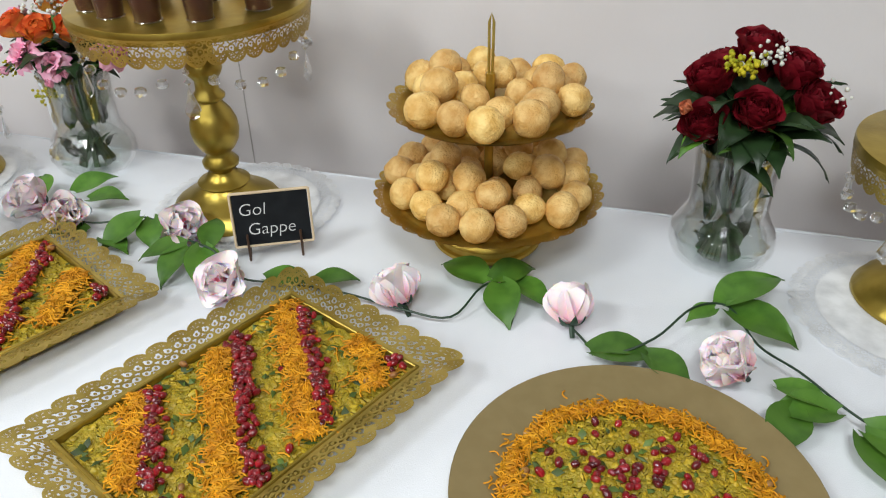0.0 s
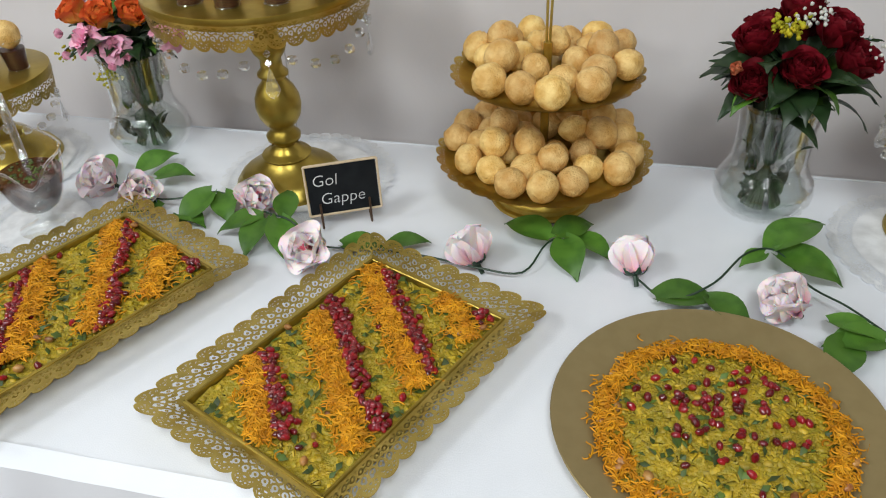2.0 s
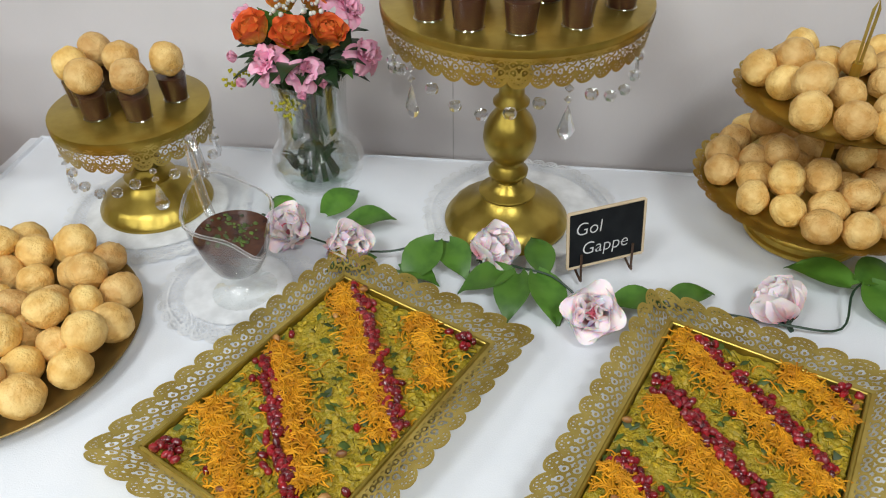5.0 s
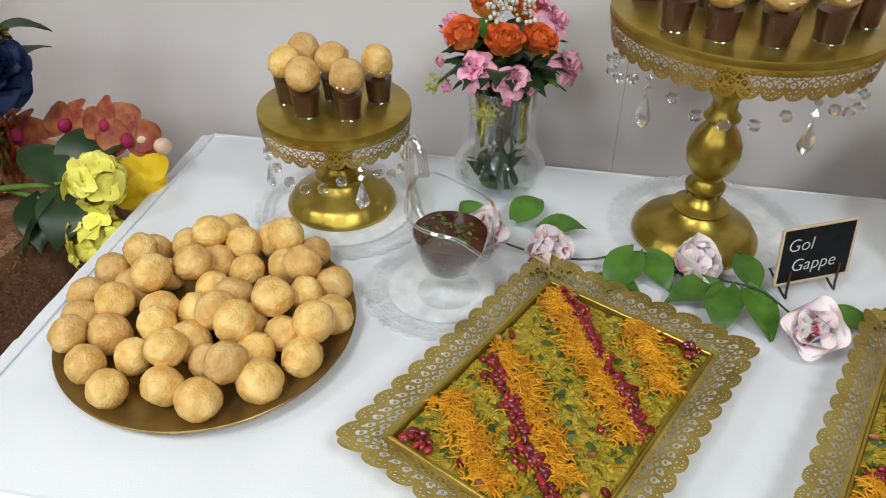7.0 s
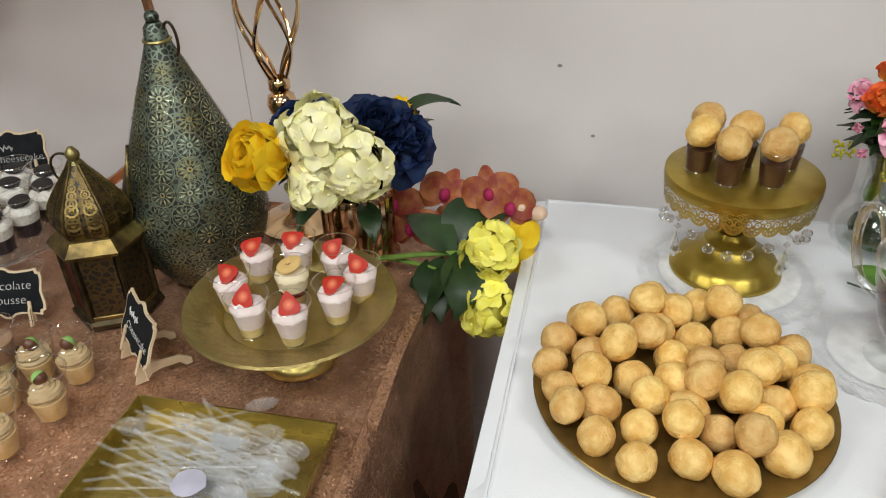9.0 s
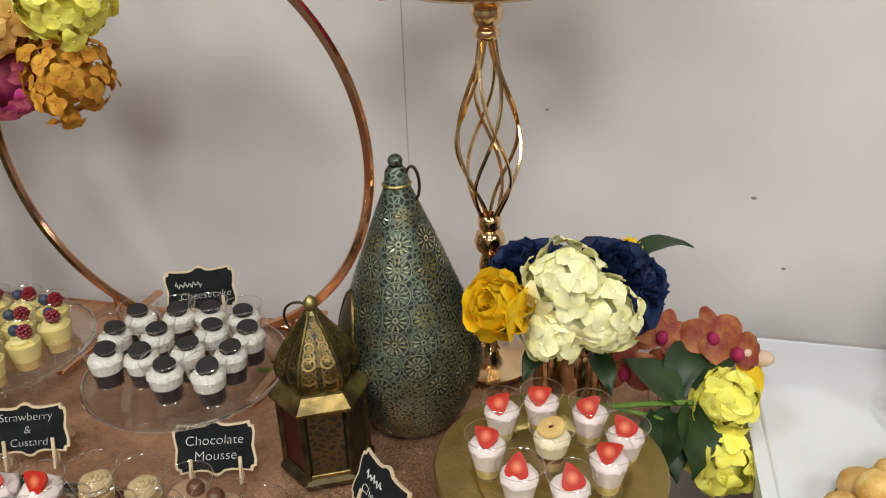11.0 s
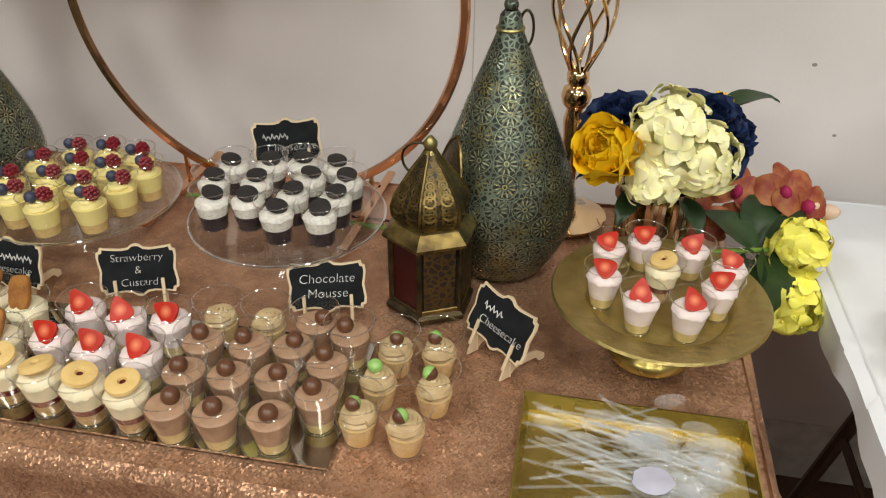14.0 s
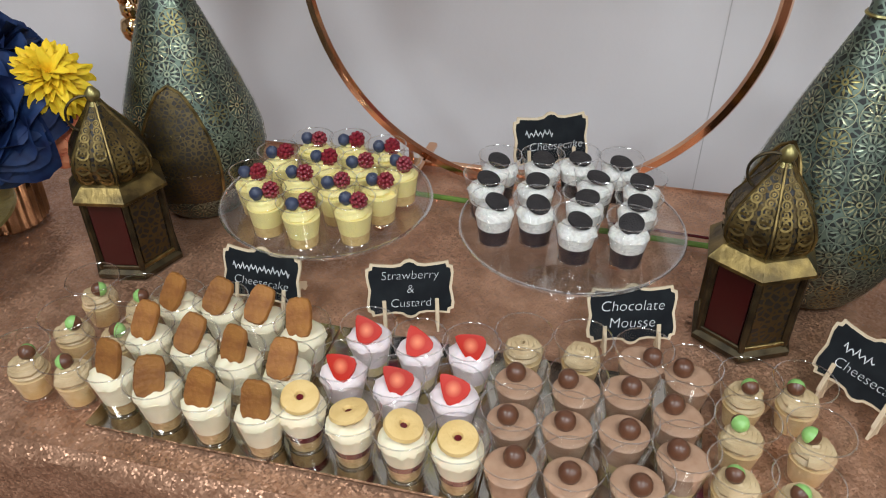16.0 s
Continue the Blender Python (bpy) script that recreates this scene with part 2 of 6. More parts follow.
    def ring(self, at, cu, cv, ro, ri, seg=10, a0=0.0, a1=2 * math.pi, thick=0.0):
        """A flat ring, or an arc of one, on the surface at(u, v)."""
        full = a1 - a0 > 6.28
        n = seg if full else seg + 1
        an = [a0 + (a1 - a0) * j / seg for j in range(n)]
        vs = [at(cu + ri * math.cos(a), cv + ri * math.sin(a)) for a in an] + [at(cu + ro * math.cos(a), cv + ro * math.sin(a)) for a in an]
        return self.add(vs, [(j, (j + 1) % n, n + (j + 1) % n, n + j) for j in range(seg)])

    def mesh(self, name, smooth=True, angle=40):
        me = bpy.data.meshes.new(name)
        me.from_pydata(self.v, [], self.f)
        if smooth:
            me.polygons.foreach_set("use_smooth", [True] * len(me.polygons))
            me.set_sharp_from_angle(angle=radians(angle))
        me.update()
        return me


def part(name, shape, material, parent, label="", kind="", m=None, smooth=True, angle=40, shadow=True):
    me = shape if isinstance(shape, bpy.types.Mesh) else shape.mesh(name, smooth, angle)
    if not me.materials:
        me.materials.append(material)
    ob = new(name, me)
    ob.parent = parent
    if m is not None:
        ob.matrix_basis = m
    if not shadow:
        ob.visible_shadow = False
    return tagged(ob, label, "", "", kind)


def thing(name, m, label, category, group="", kind=""):
    ob = new(name)
    ob.empty_display_size = 0.02
    ob.matrix_basis = m
    return tagged(ob, label, category, group, kind)


def solid(name, shape, material, m, label, category, group="", kind="", smooth=True, shadow=True):
    me = shape if isinstance(shape, bpy.types.Mesh) else shape.mesh(name, smooth)
    if not me.materials:
        me.materials.append(material)
    ob = new(name, me)
    ob.matrix_basis = m
    if not shadow:
        ob.visible_shadow = False
    return tagged(ob, label, category, group, kind)


rnd = random.Random(7)
U = rnd.uniform
TOP = 0.75

# ---- room ----
X0, X1, Y0, WY, H = -4.6, 2.2, -3.2, 1.35, 2.7


def slab(name, x0, x1, y0, y1, z0, z1, material, label, category):
    s = Shape().box(x1 - x0, y1 - y0, z1 - z0)
    return solid(name, s, material, pose((x0 + x1) / 2, (y0 + y1) / 2, z0), label, category, kind="structure", smooth=False)


slab("floor", X0 - 0.2, X1 + 0.2, Y0 - 0.2, WY + 0.2, -0.1, 0, FLOOR, "dark reddish brown wooden floor", "floor")
slab("ceiling", X0 - 0.2, X1 + 0.2, Y0 - 0.2, WY + 0.2, H, H + 0.1, CEIL, "plain white ceiling", "ceiling")
slab("wall_north", X0 - 0.2, X1 + 0.2, WY, WY + 0.15, 0, H, WALL, "pale lilac grey painted wall with scuffs", "wall")
# unseen walls close the room, their colour darkened to hold back fill light
slab("wall_south", X0 - 0.2, X1 + 0.2, Y0 - 0.15, Y0, 0, H, FILLCUT, "unseen wall darkened to cut fill light", "wall")
slab("wall_west", X0 - 0.15, X0, Y0, WY, 0, H, FILLCUT, "unseen wall darkened to cut fill light", "wall")
slab("wall_east", X1, X1 + 0.15, Y0, WY, 0, H, FILLCUT, "unseen wall darkened to cut fill light", "wall")
slab("baseboard", X0, X1, WY - 0.018, WY - 0.001, 0, 0.15, SKIRT, "white painted skirting board", "baseboard")


# ---- tables and cloths ----
def cloth_table(name, x0, x1, y0, y1, top, front, side, back, material, label, folds, seed, legs_label):
    """A folding table under a cloth: a sheet that lies on the top, rounds the edge and hangs in folds."""
    cx, cy = (x0 + x1) / 2, (y0 + y1) / 2
    base = thing("folding_table", pose(cx, cy, 0), legs_label, "table")
    part("tabletop", Shape().box(x1 - x0 - 0.03, y1 - y0 - 0.03, 0.035, pose(0, 0, top - 0.042), 0.006), SKIRT, base, smooth=False)
    for sx in (-1, 1):
        lx = sx * ((x1 - x0) / 2 - 0.10)
        for sy in (-1, 1):
            s = Shape().tube([(lx - sx * 0.10, sy * 0.18, top - 0.045), (lx + sx * 0.02, sy * 0.23, 0.0)], 0.0125, 8)
            part("leg", s, LEGM, base)
        part("brace", Shape().tube([(lx - sx * 0.04, -0.2, 0.36), (lx - sx * 0.04, 0.2, 0.36)], 0.008, 8), LEGM, base)
    nx, ny = int((x1 - x0) / 0.02), int((y1 - y0) / 0.02)
    r = random.Random(seed)
    ph = [r.uniform(0, 6.28) for _ in range(8)]
    vs, ids, fs = [], {}, []

    def drop(d, s, length, q):
        """Out and down for a distance d past the edge, at s along it."""
        rr = 0.005
        if d < rr * 1.57:
            a = d / rr
            return rr * math.sin(a), rr * (1 - math.cos(a))
        dn = d - rr * 1.57
        fold = folds * min(1, dn / 0.12) * (math.sin(s * 31 + ph[q]) * 0.6 + math.sin(s * 57 + ph[q + 1] + 2 * dn) * 0.4 + 0.7 * math.sin(s * 13 + ph[q + 2]))
        return rr + max(0.0, fold + folds) + 0.05 * dn, rr + dn

    def place(i, j):
        """Cloth coordinates in cells past the edges to a point."""
        x, y = min(max(i, 0), nx) / nx * (x1 - x0) + x0, min(max(j, 0), ny) / ny * (y1 - y0) + y0
        z = top - 0.001 + 0.0006 * math.sin(x * 21 + 3 * y + ph[3]) * math.sin(y * 17 + ph[4]) - 0.0024 * (0.8 + 1.5 * noise.noise((x * 8 + 2.5 * y + seed, y * 3.2, 2))) - 0.0012 * (0.8 + 1.5 * noise.noise((x * 19 - 5 * y, y * 6 + 4 * x, seed))) + 0.0008 * math.exp(-((x * 1.0 + 0.33 * seed * 0.1) % 0.46 - 0.23) ** 2 / 0.00006)
        dx, dy = max(-i, i - nx, 0), max(-j, j - ny, 0)
        if dx and dy:
            return None
        if dy:
            ln = front if j < 0 else back
            o, d = drop((dy / NF) ** 2 * ln, x, ln, 0)
            return (x, y0 - o, top - d) if j < 0 else (x, y1 + o * 0.4, top - d)
        if dx:
            hem = side * (1 + 0.3 * math.sin(y * 14 + ph[5]) + 0.12 * math.sin(y * 37))
            o, d = drop((dx / NF) ** 2 * hem, y + 3, hem, 2)
            return (x0 - o, y, top - d) if i < 0 else (x1 + o, y, top - d)
        return (x, y, z)

    NF = 16
    for i in range(-NF, nx + NF + 1):
        for j in range(-NF, ny + NF + 1):
            p = place(i, j)
            if p:
                ids[i, j] = len(vs)
                vs.append(p)
    for (i, j) in ids:
        q = [(i, j), (i + 1, j), (i + 1, j + 1), (i, j + 1)]
        if all(k in ids for k in q):
            fs.append(tuple(ids[k] for k in q))
    # close the corners between neighbouring hangs with soft gores
    for ci, cj, di, dj in ((0, 0, -1, -1), (nx, 0, 1, -1), (0, ny, -1, 1), (nx, ny, 1, 1)):
        for k in range(NF):
            a, b = ids[ci + di * k, cj], ids[ci + di * (k + 1), cj]
            c, d = ids[ci, cj + dj * (k + 1)], ids[ci, cj + dj * k]
            fs.append((a, b, c, d) if k else (a, b, c))
    s = Shape()
    s.v, s.f = vs, fs
    ob = solid(name, s, material, Matrix(), label, "tablecloth")
    return ob


LEGM = mat("brown_metal_leg", (0.10, 0.055, 0.035), 0.4, 0.4, scale=30)
WX0, WX1, WYF, WYB = -1.21, 0.62, 0.556, 1.235
GX0, GX1, GYF, GYB = -3.2, -1.362, 0.505, 1.15
cloth_table("white_tablecloth", WX0, WX1, WYF, WYB, TOP, 0.42, 0.055, 0.15, CLOTH, "plain white cotton tablecloth with soft folds", 0.017, 3,
            "white folding table with brown metal legs")
cloth_table("sequin_tablecloth", GX0, GX1, GYF, GYB, TOP, 0.5, 0.40, 0.15, SEQUIN, "rose gold sequin tablecloth that glitters", 0.008, 5,
            "folding table under a rose gold cloth")


# ---- lace ----
def lace(s, at, length, height, pitch):
    """Pierced scalloped edging on the surface at(u, v), u along the edge from 0 to length, v outward from 0 to height."""
    n = max(3, round(length / pitch))
    p = length / n
    r = p / 2
    for i in range(n):
        u = (i + 0.5) * p
        hv = height - r * 0.98
        s.ring(at, u, hv, r * 1.05, r * 0.82, 12, -0.35, math.pi + 0.35)
        for k in range(5):
            a = math.pi * (k + 0.5) / 5
            s.ring(at, u + r * 0.60 * math.cos(a), hv + r * 0.60 * math.sin(a), r * 0.235, r * 0.115, 6)
        s.ring(at, u, hv + r * 0.02, r * 0.38, r * 0.17, 8)
        rows = 2 if hv > 1.7 * r else 1
        for w in range(rows):
            mid = hv * (0.12 + 0.80 * (w + 0.5) / rows)
            q = min(hv * 0.42 / rows, r * 0.56)
            s.ring(at, u - r * 0.5, mid, q * 1.02, q * 0.70, 8, 0.6 + w, 5.9 + w)
            s.ring(at, u + r * 0.5, mid, q * 1.02, q * 0.70, 8, -2.8 - w, 2.5 - w)
            s.ring(at, u - r * 0.5, mid, q * 0.26, q * 0.05, 6)
            s.ring(at, u + r * 0.5, mid, q * 0.26, q * 0.05, 6)
            s.ring(at, u, mid + q * 0.5, q * 0.42, q * 0.15, 6)
            s.ring(at, u - r, mid - q * 0.4, q * 0.32, q * 0.1, 6)
        s.add([at(u - r, 0), at(u + r, 0), at(u + r, height * 0.10), at(u - r, height * 0.10)], [(0, 1, 2, 3)])
        s.add([at(u - r, hv * 0.92), at(u + r, hv * 0.92), at(u + r, hv * 0.99), at(u - r, hv * 0.99)], [(0, 1, 2, 3)])
    return s


def thicken(s, d):
    """A second copy of all faces a little lower, so that the sheet has two sides apart."""
    n = len(s.v)
    s.v += [(x, y, z - d) for x, y, z in s.v]
    s.f += [tuple(i + n for i in reversed(f)) for f in s.f]
    return s


# ---- puffs ----
def puff_mesh(seed, r=0.0222):
    rr = random.Random(seed)
    o = Vector((rr.uniform(0, 50), rr.uniform(0, 50), rr.uniform(0, 50)))
    flat = rr.uniform(0.92, 1.0)
    seam = rr.uniform(-0.25, 0.35)
    bm = bmesh.new()
    bmesh.ops.create_icosphere(bm, subdivisions=4, radius=1)
    for v in bm.verts:
        d = v.co.normalized()
        k = 1 + 0.07 * noise.noise(d * 1.6 + o) + 0.03 * noise.noise(d * 5 + o) + 0.012 * noise.noise(d * 14 + o)
        w = abs(d.z - seam - 0.10 * noise.noise(d * 2 + o))
        k += (0.055 * math.exp(-((w - 0.10) / 0.06) ** 2) - 0.10 * math.exp(-(w / 0.045) ** 2)) * (0.35 + 1.0 * max(0.0, noise.noise(d * 1.2 - o) + 0.25))
        w2 = abs(d.x * 0.6 + d.y * 0.8 - 0.35 - 0.2 * noise.noise(d * 2.5 - o))
        k -= 0.045 * math.exp(-(w2 / 0.035) ** 2) * max(0.0, noise.noise(d * 1.5 + o * 2))
        v.co = d * k * r
        v.co.z *= flat
    me = bpy.data.meshes.new("fried_puff")
    bm.to_mesh(me)
    bm.free()
    me.polygons.foreach_set("use_smooth", [True] * len(me.polygons))
    me.materials.append(PUFF)
    return me


PUFFS = [puff_mesh(k) for k in range(7)]
PUFF_LABELS = ("golden round crisp fried puff", "pale golden crisp fried puff", "brown well-fried crisp puff")


def puff(x, y, z, k=1.0, group="", where="on a gold plate"):
    ob = new("fried_puff", rnd.choice(PUFFS))
    ob.matrix_basis = pose(x, y, z, U(0, 360), U(0, 360), U(0, 360)) @ Matrix.Diagonal((k, k * U(0.96, 1.02), k * U(0.94, 1.0), 1))
    return tagged(ob, "crisp golden fried puff " + where, "fried puff", group)


def pile(cx, cy, z, rad, count, height, group, where, hole=0.0, r=0.0216, size=1.0):
    """Drops balls one by one into the lowest place found inside a dome."""
    got = []
    for n in range(count):
        best = None
        for _ in range(420):
            a, d = U(0, 2 * math.pi), math.sqrt(U(0, 1)) * rad
            if d < hole:
                continue
            x, y = d * math.cos(a), d * math.sin(a)
            zz = r
            for bx, by, bz in got:
                q = (x - bx) ** 2 + (y - by) ** 2
                if q < (2 * r) ** 2 * 0.85:
                    zz = max(zz, bz + math.sqrt(max(0, (2 * r) ** 2 * 0.85 - q)))
            cost = zz + 0.30 * max(0, d - rad * (1 - (zz - r) / height)) * 3 + U(0, 0.002)
            if best is None or cost < best[0]:
                best = (cost, x, y, zz)
        got.append(best[1:])
    for x, y, zz in got:
        puff(cx + x, cy + y, z + zz, U(0.92, 1.10) * size, group, where)


# ---- lace tray with mash, sev and pomegranate ----
def blob(s, m, r, rows=4, cols=5):
    s.ball(r, m, rows, cols)


def strand(s, x, y, z, length):
    a, b = U(0, 6.28), U(-0.9, 0.9)
    n = 4
    pts = []
    for i in range(n + 1):
        t = i / n - 0.5
        aa = a + b * t * 2
        pts.append((x + length * t * math.cos(aa), y + length * t * math.sin(aa), z + U(0, 0.0012) + 0.0015 * math.cos(t * 3)))
    s.tube(pts, 0.00095, 4)


def seed_at(s, x, y, z):
    m = pose(x, y, z, U(0, 360), U(-40, 40), U(0, 360)) @ Matrix.Diagonal((1.0, 0.72, 0.68, 1))
    s.ball(U(0.0044, 0.0060), m, 6, 8)


def mash_height(x, y):
    return 0.004 * noise.noise((x * 38, y * 38, 1)) + 0.0025 * noise.noise((x * 110, y * 110, 4))


def sprinkle(parent, inside, level, sev_pts, pom_pts, herbs, chunks, nuts):
    s = Shape()
    for _ in range(chunks):
        x, y = inside()
        k = U(0.0028, 0.0078)
        s.box(k * U(1, 1.7), k * U(0.6, 1), k * 0.7, pose(x, y, level + mash_height(x, y) - k * 0.42, U(-35, 35), U(-35, 35), U(0, 360)), k * 0.22)
    part("potato_chunks", s, CHUNK, parent, "small diced yellow potato", "stuff")
    s = Shape()
    for _ in range(herbs):
        x, y = inside()
        w, l = U(0.004, 0.010), U(0.008, 0.018)
        m = pose(x, y, level + mash_height(x, y) + 0.0022, U(-30, 30), U(-30, 30), U(0, 360))
        s.add([(-l / 2, 0, 0), (0, -w / 2, 0.001), (l / 2, 0, 0), (0, w / 2, 0.001), (0, 0, 0.002)], [(0, 1, 4), (1, 2, 4), (2, 3, 4), (3, 0, 4)], m)
    part("chopped_herbs", s, HERB, parent, "chopped dark green coriander", "stuff")
    s = Shape()
    for x, y, h in sev_pts:
        strand(s, x, y, level + 0.003 + h, U(0.010, 0.019))
    part("sev_noodles", s, SEV, parent, "crisp thin orange gram noodles", "stuff")
    s = Shape()
    for x, y, h in pom_pts:
        seed_at(s, x, y, level + 0.005 + h)
    part("pomegranate_seeds", s, POM, parent, "shiny dark red pomegranate seeds", "stuff")
    s = Shape()
    for x, y in nuts:
        s.ball(U(0.003, 0.005), pose(x, y, level + 0.007, U(0, 90), 0, U(0, 360)) @ Matrix.Diagonal((1.3, 1, 0.8, 1)), 5, 7)
    part("fried_nuts", s, NUT, parent, "fried nuts and lentils", "stuff")


def lace_tray(m, sev, pom, label):
    """A rectangular gold tray, its long side along x, with a flared pierced border, filled with chaat."""
    L, W, D = 0.298, 0.203, 0.022
    t = thing("serving_tray", m, label, "tray", "lace trays")
    s = Shape().box(L - 0.004, W - 0.004, 0.003, pose(0, 0, 0.001))
    part("tray_base", s, GOLD, t, smooth=False)
    for sx, sy, l, a in ((0, -1, L, 0), (0, 1, L, 0), (-1, 0, W, 90), (1, 0, W, 90)):
        s = Shape().box(l, 0.004, D, pose(sx * (L / 2 - 0.002), sy * (W / 2 - 0.002), 0.002, 0, 0, a), 0.001)
        part("tray_side", s, GOLD, t, smooth=False)
    s = Shape()
    out, rise = 0.037, 0.008
    for sx, sy, l, w in ((0, -1, L, W), (1, 0, W, L), (0, 1, L, W), (-1, 0, W, L)):
        ang = math.atan2(sy, sx)
        tx, ty = -math.sin(ang), math.cos(ang)
        nx_, ny_ = math.cos(ang), math.sin(ang)

        def at(u, v, l=l, w=w, tx=tx, ty=ty, nx_=nx_, ny_=ny_):
            k = (u / l - 0.5) * (l + 2 * v)
            return (nx_ * (w / 2 + v) + tx * k, ny_ * (w / 2 + v) + ty * k, D + rise * v / out + 0.0012 * math.sin(v / out * 3.1))
        lace(s, at, l, out, 0.0215)
    thicken(s, 0.0012)
    part("lace_border", s, LACE, t, "pierced gold scalloped border", smooth=False)
    lv = 0.017
    s = Shape()
    s.grid(lambda u, v: ((u - 0.5) * (L - 0.01), (v - 0.5) * (W - 0.01), lv + mash_height((u - 0.5) * L, (v - 0.5) * W)), 120, 80)
    part("chickpea_mash", s, MASH, t, "yellow spiced chickpea and potato mash")

    def inside():
        return U(-L / 2 + 0.008, L / 2 - 0.008), U(-W / 2 + 0.008, W / 2 - 0.008)

    def along(a, b, wide, k, hi):
        got = []
        dx, dy = b[0] - a[0], b[1] - a[1]
        ln = math.hypot(dx, dy)
        for _ in range(int(ln * k)):
            q, o = U(0, 1), rnd.gauss(0, wide)
            o *= 0.75 + 0.5 * noise.noise((q * 6, a[0] * 30, 2))
            x, y = a[0] + dx * q - dy / ln * o, a[1] + dy * q + dx / ln * o
            if abs(x) < L / 2 - 0.006 and abs(y) < W / 2 - 0.005:
                got.append((x, y, max(0, hi * (1 - abs(o) / (2.2 * wide))) * U(0.4, 1)))
        return got
    sv, pm = [], []
    for a, b in sev:
        sv += along(a, b, 0.0122, 4000, 0.008)
    for a, b in pom:
        pm += along(a, b, 0.0080, 640, 0.006)
    for _ in range(26):
        x, y = inside()
        pm.append((x, y, 0)) if U(0, 1) < 0.25 else sv.append((x, y, 0))
    sprinkle(t, inside, lv, sv, pm, 190, 1300, [inside() for _ in range(14)])
    return t


# local v runs from the tray's far-left side to its near-right one, so y is -v
def flip(rows):
    return [((a[0], -a[1]), (b[0], -b[1])) for a, b in rows]


lace_tray(pose(-0.238, 0.717, TOP, 0, 0, 65.8),
          flip([((-0.06, -0.088), (-0.138, 0.01)), ((0.03, -0.082), (-0.09, 0.09)), ((0.132, -0.09), (0.008, 0.09)), ((0.142, 0.02), (0.098, 0.09))]),
          flip([((-0.05, -0.085), (-0.122, 0.025)), ((0.06, -0.09), (-0.062, 0.095)), ((0.135, -0.07), (0.03, 0.088)), ((0.143, 0.07), (0.135, 0.092))]),
          "gold lace-edged tray of chickpea chaat with striped toppings")
lace_tray(pose(-0.622, 0.750, TOP, 0, 0, 62.9),
          flip([((-0.073, -0.088), (-0.138, 0.02)), ((0.02, -0.085), (-0.095, 0.06)), ((0.132, -0.09), (-0.01, 0.088)), ((0.142, 0.013), (0.065, 0.088))]),
          flip([((-0.135, -0.088), (-0.142, -0.055)), ((0.0, -0.085), (-0.125, 0.075)), ((0.142, -0.08), (0.0, 0.094)), ((0.14, 0.068), (0.14, 0.088))]),
          "gold lace-edged tray of chickpea chaat beside the sauce jug")


# ---- round charger with chaat ----
def charger(m, r, material, name, label):
    s = Shape().lathe([(0.0, 0.0), (r * 0.66, 0.0), (r * 0.97, 0.011), (r, 0.0125), (r * 1.002, 0.0135), (r * 0.995, 0.0145), (r * 0.70, 0.0042), (r * 0.66, 0.003), (0.0, 0.003)], 72)
    return solid(name, s, material, m, label, "plate")


CX, CY, CR = 0.146, 0.712, 0.166
charger(pose(CX, CY, TOP + 0.001), CR, CHARGER, "charger_plate", "round matt gold charger plate under chickpea chaat")
chaat = thing("chickpea_chaat", pose(CX + 0.001, CY - 0.006, TOP + 0.004), "mound of yellow chickpea chaat with orange rim and red seeds", "food")


def dome(x, y):
    d = math.hypot(x, y) / 0.125
    return 0.021 * max(0.0, 1 - d ** 3) + mash_height(x, y)


s = Shape()
s.lathe([(0.0, 0.0), (0.124, 0.0)], 48)
s.add([(0.0, 0.0, dome(0, 0))] + [(0.125 * k / 30 * math.cos(6.2832 * j / 90), 0.125 * k / 30 * math.sin(6.2832 * j / 90), dome(0.125 * k / 30 * math.cos(6.2832 * j / 90), 0.125 * k / 30 * math.sin(6.2832 * j / 90))) for k in range(1, 31) for j in range(90)],
      [(0, 1 + j, 1 + (j + 1) % 90) for j in range(90)] + [(1 + (k - 1) * 90 + j, 1 + k * 90 + j, 1 + k * 90 + (j + 1) % 90, 1 + (k - 1) * 90 + (j + 1) % 90) for k in range(1, 30) for j in range(90)])
part("chickpea_mash", s, MASH, chaat)


def in_disc(r0, r1):
    a, d = U(0, 6.2832), math.sqrt(U(r0 * r0, r1 * r1))
    return d * math.cos(a), d * math.sin(a)


s = Shape()
for _ in range(1400):
    x, y = in_disc(0, 0.112)
    k = U(0.0028, 0.0075)
    s.box(k * U(1, 1.7), k * U(0.6, 1), k * 0.7, pose(x, y, dome(x, y) - k * 0.42, U(-35, 35), U(-35, 35), U(0, 360)), k * 0.22)
part("potato_chunks", s, CHUNK, chaat, "small diced yellow potato", "stuff")
s = Shape()
for _ in range(140):
    x, y = in_disc(0, 0.112)
    w, l = U(0.004, 0.009), U(0.007, 0.016)
    s.add([(-l / 2, 0, 0), (0, -w / 2, 0.001), (l / 2, 0, 0), (0, w / 2, 0.001), (0, 0, 0.002)], [(0, 1, 4), (1, 2, 4), (2, 3, 4), (3, 0, 4)],
          pose(x, y, dome(x, y) + 0.0024, U(-30, 30), U(-30, 30), U(0, 360)))
part("chopped_herbs", s, HERB, chaat, "chopped dark green coriander", "stuff")
s = Shape()
for _ in range(2300):
    a = U(0, 6.2832)
    d = 0.113 + rnd.gauss(0, 0.0068) + 0.006 * noise.noise((math.cos(a) * 2, math.sin(a) * 2, 9)) - 0.006 * math.sin(a)
    x, y = d * math.cos(a), d * math.sin(a)
    strand(s, x, y, max(0.003, dome(x, y) + 0.002) + U(0, 0.006), U(0.008, 0.015))
for _ in range(3):
    x, y = in_disc(0.132, 0.142)
    strand(s, x, y, 0.006, 0.014)
part("sev_noodles", s, SEV, chaat, "ring of crisp thin orange noodles", "stuff")
s = Shape()
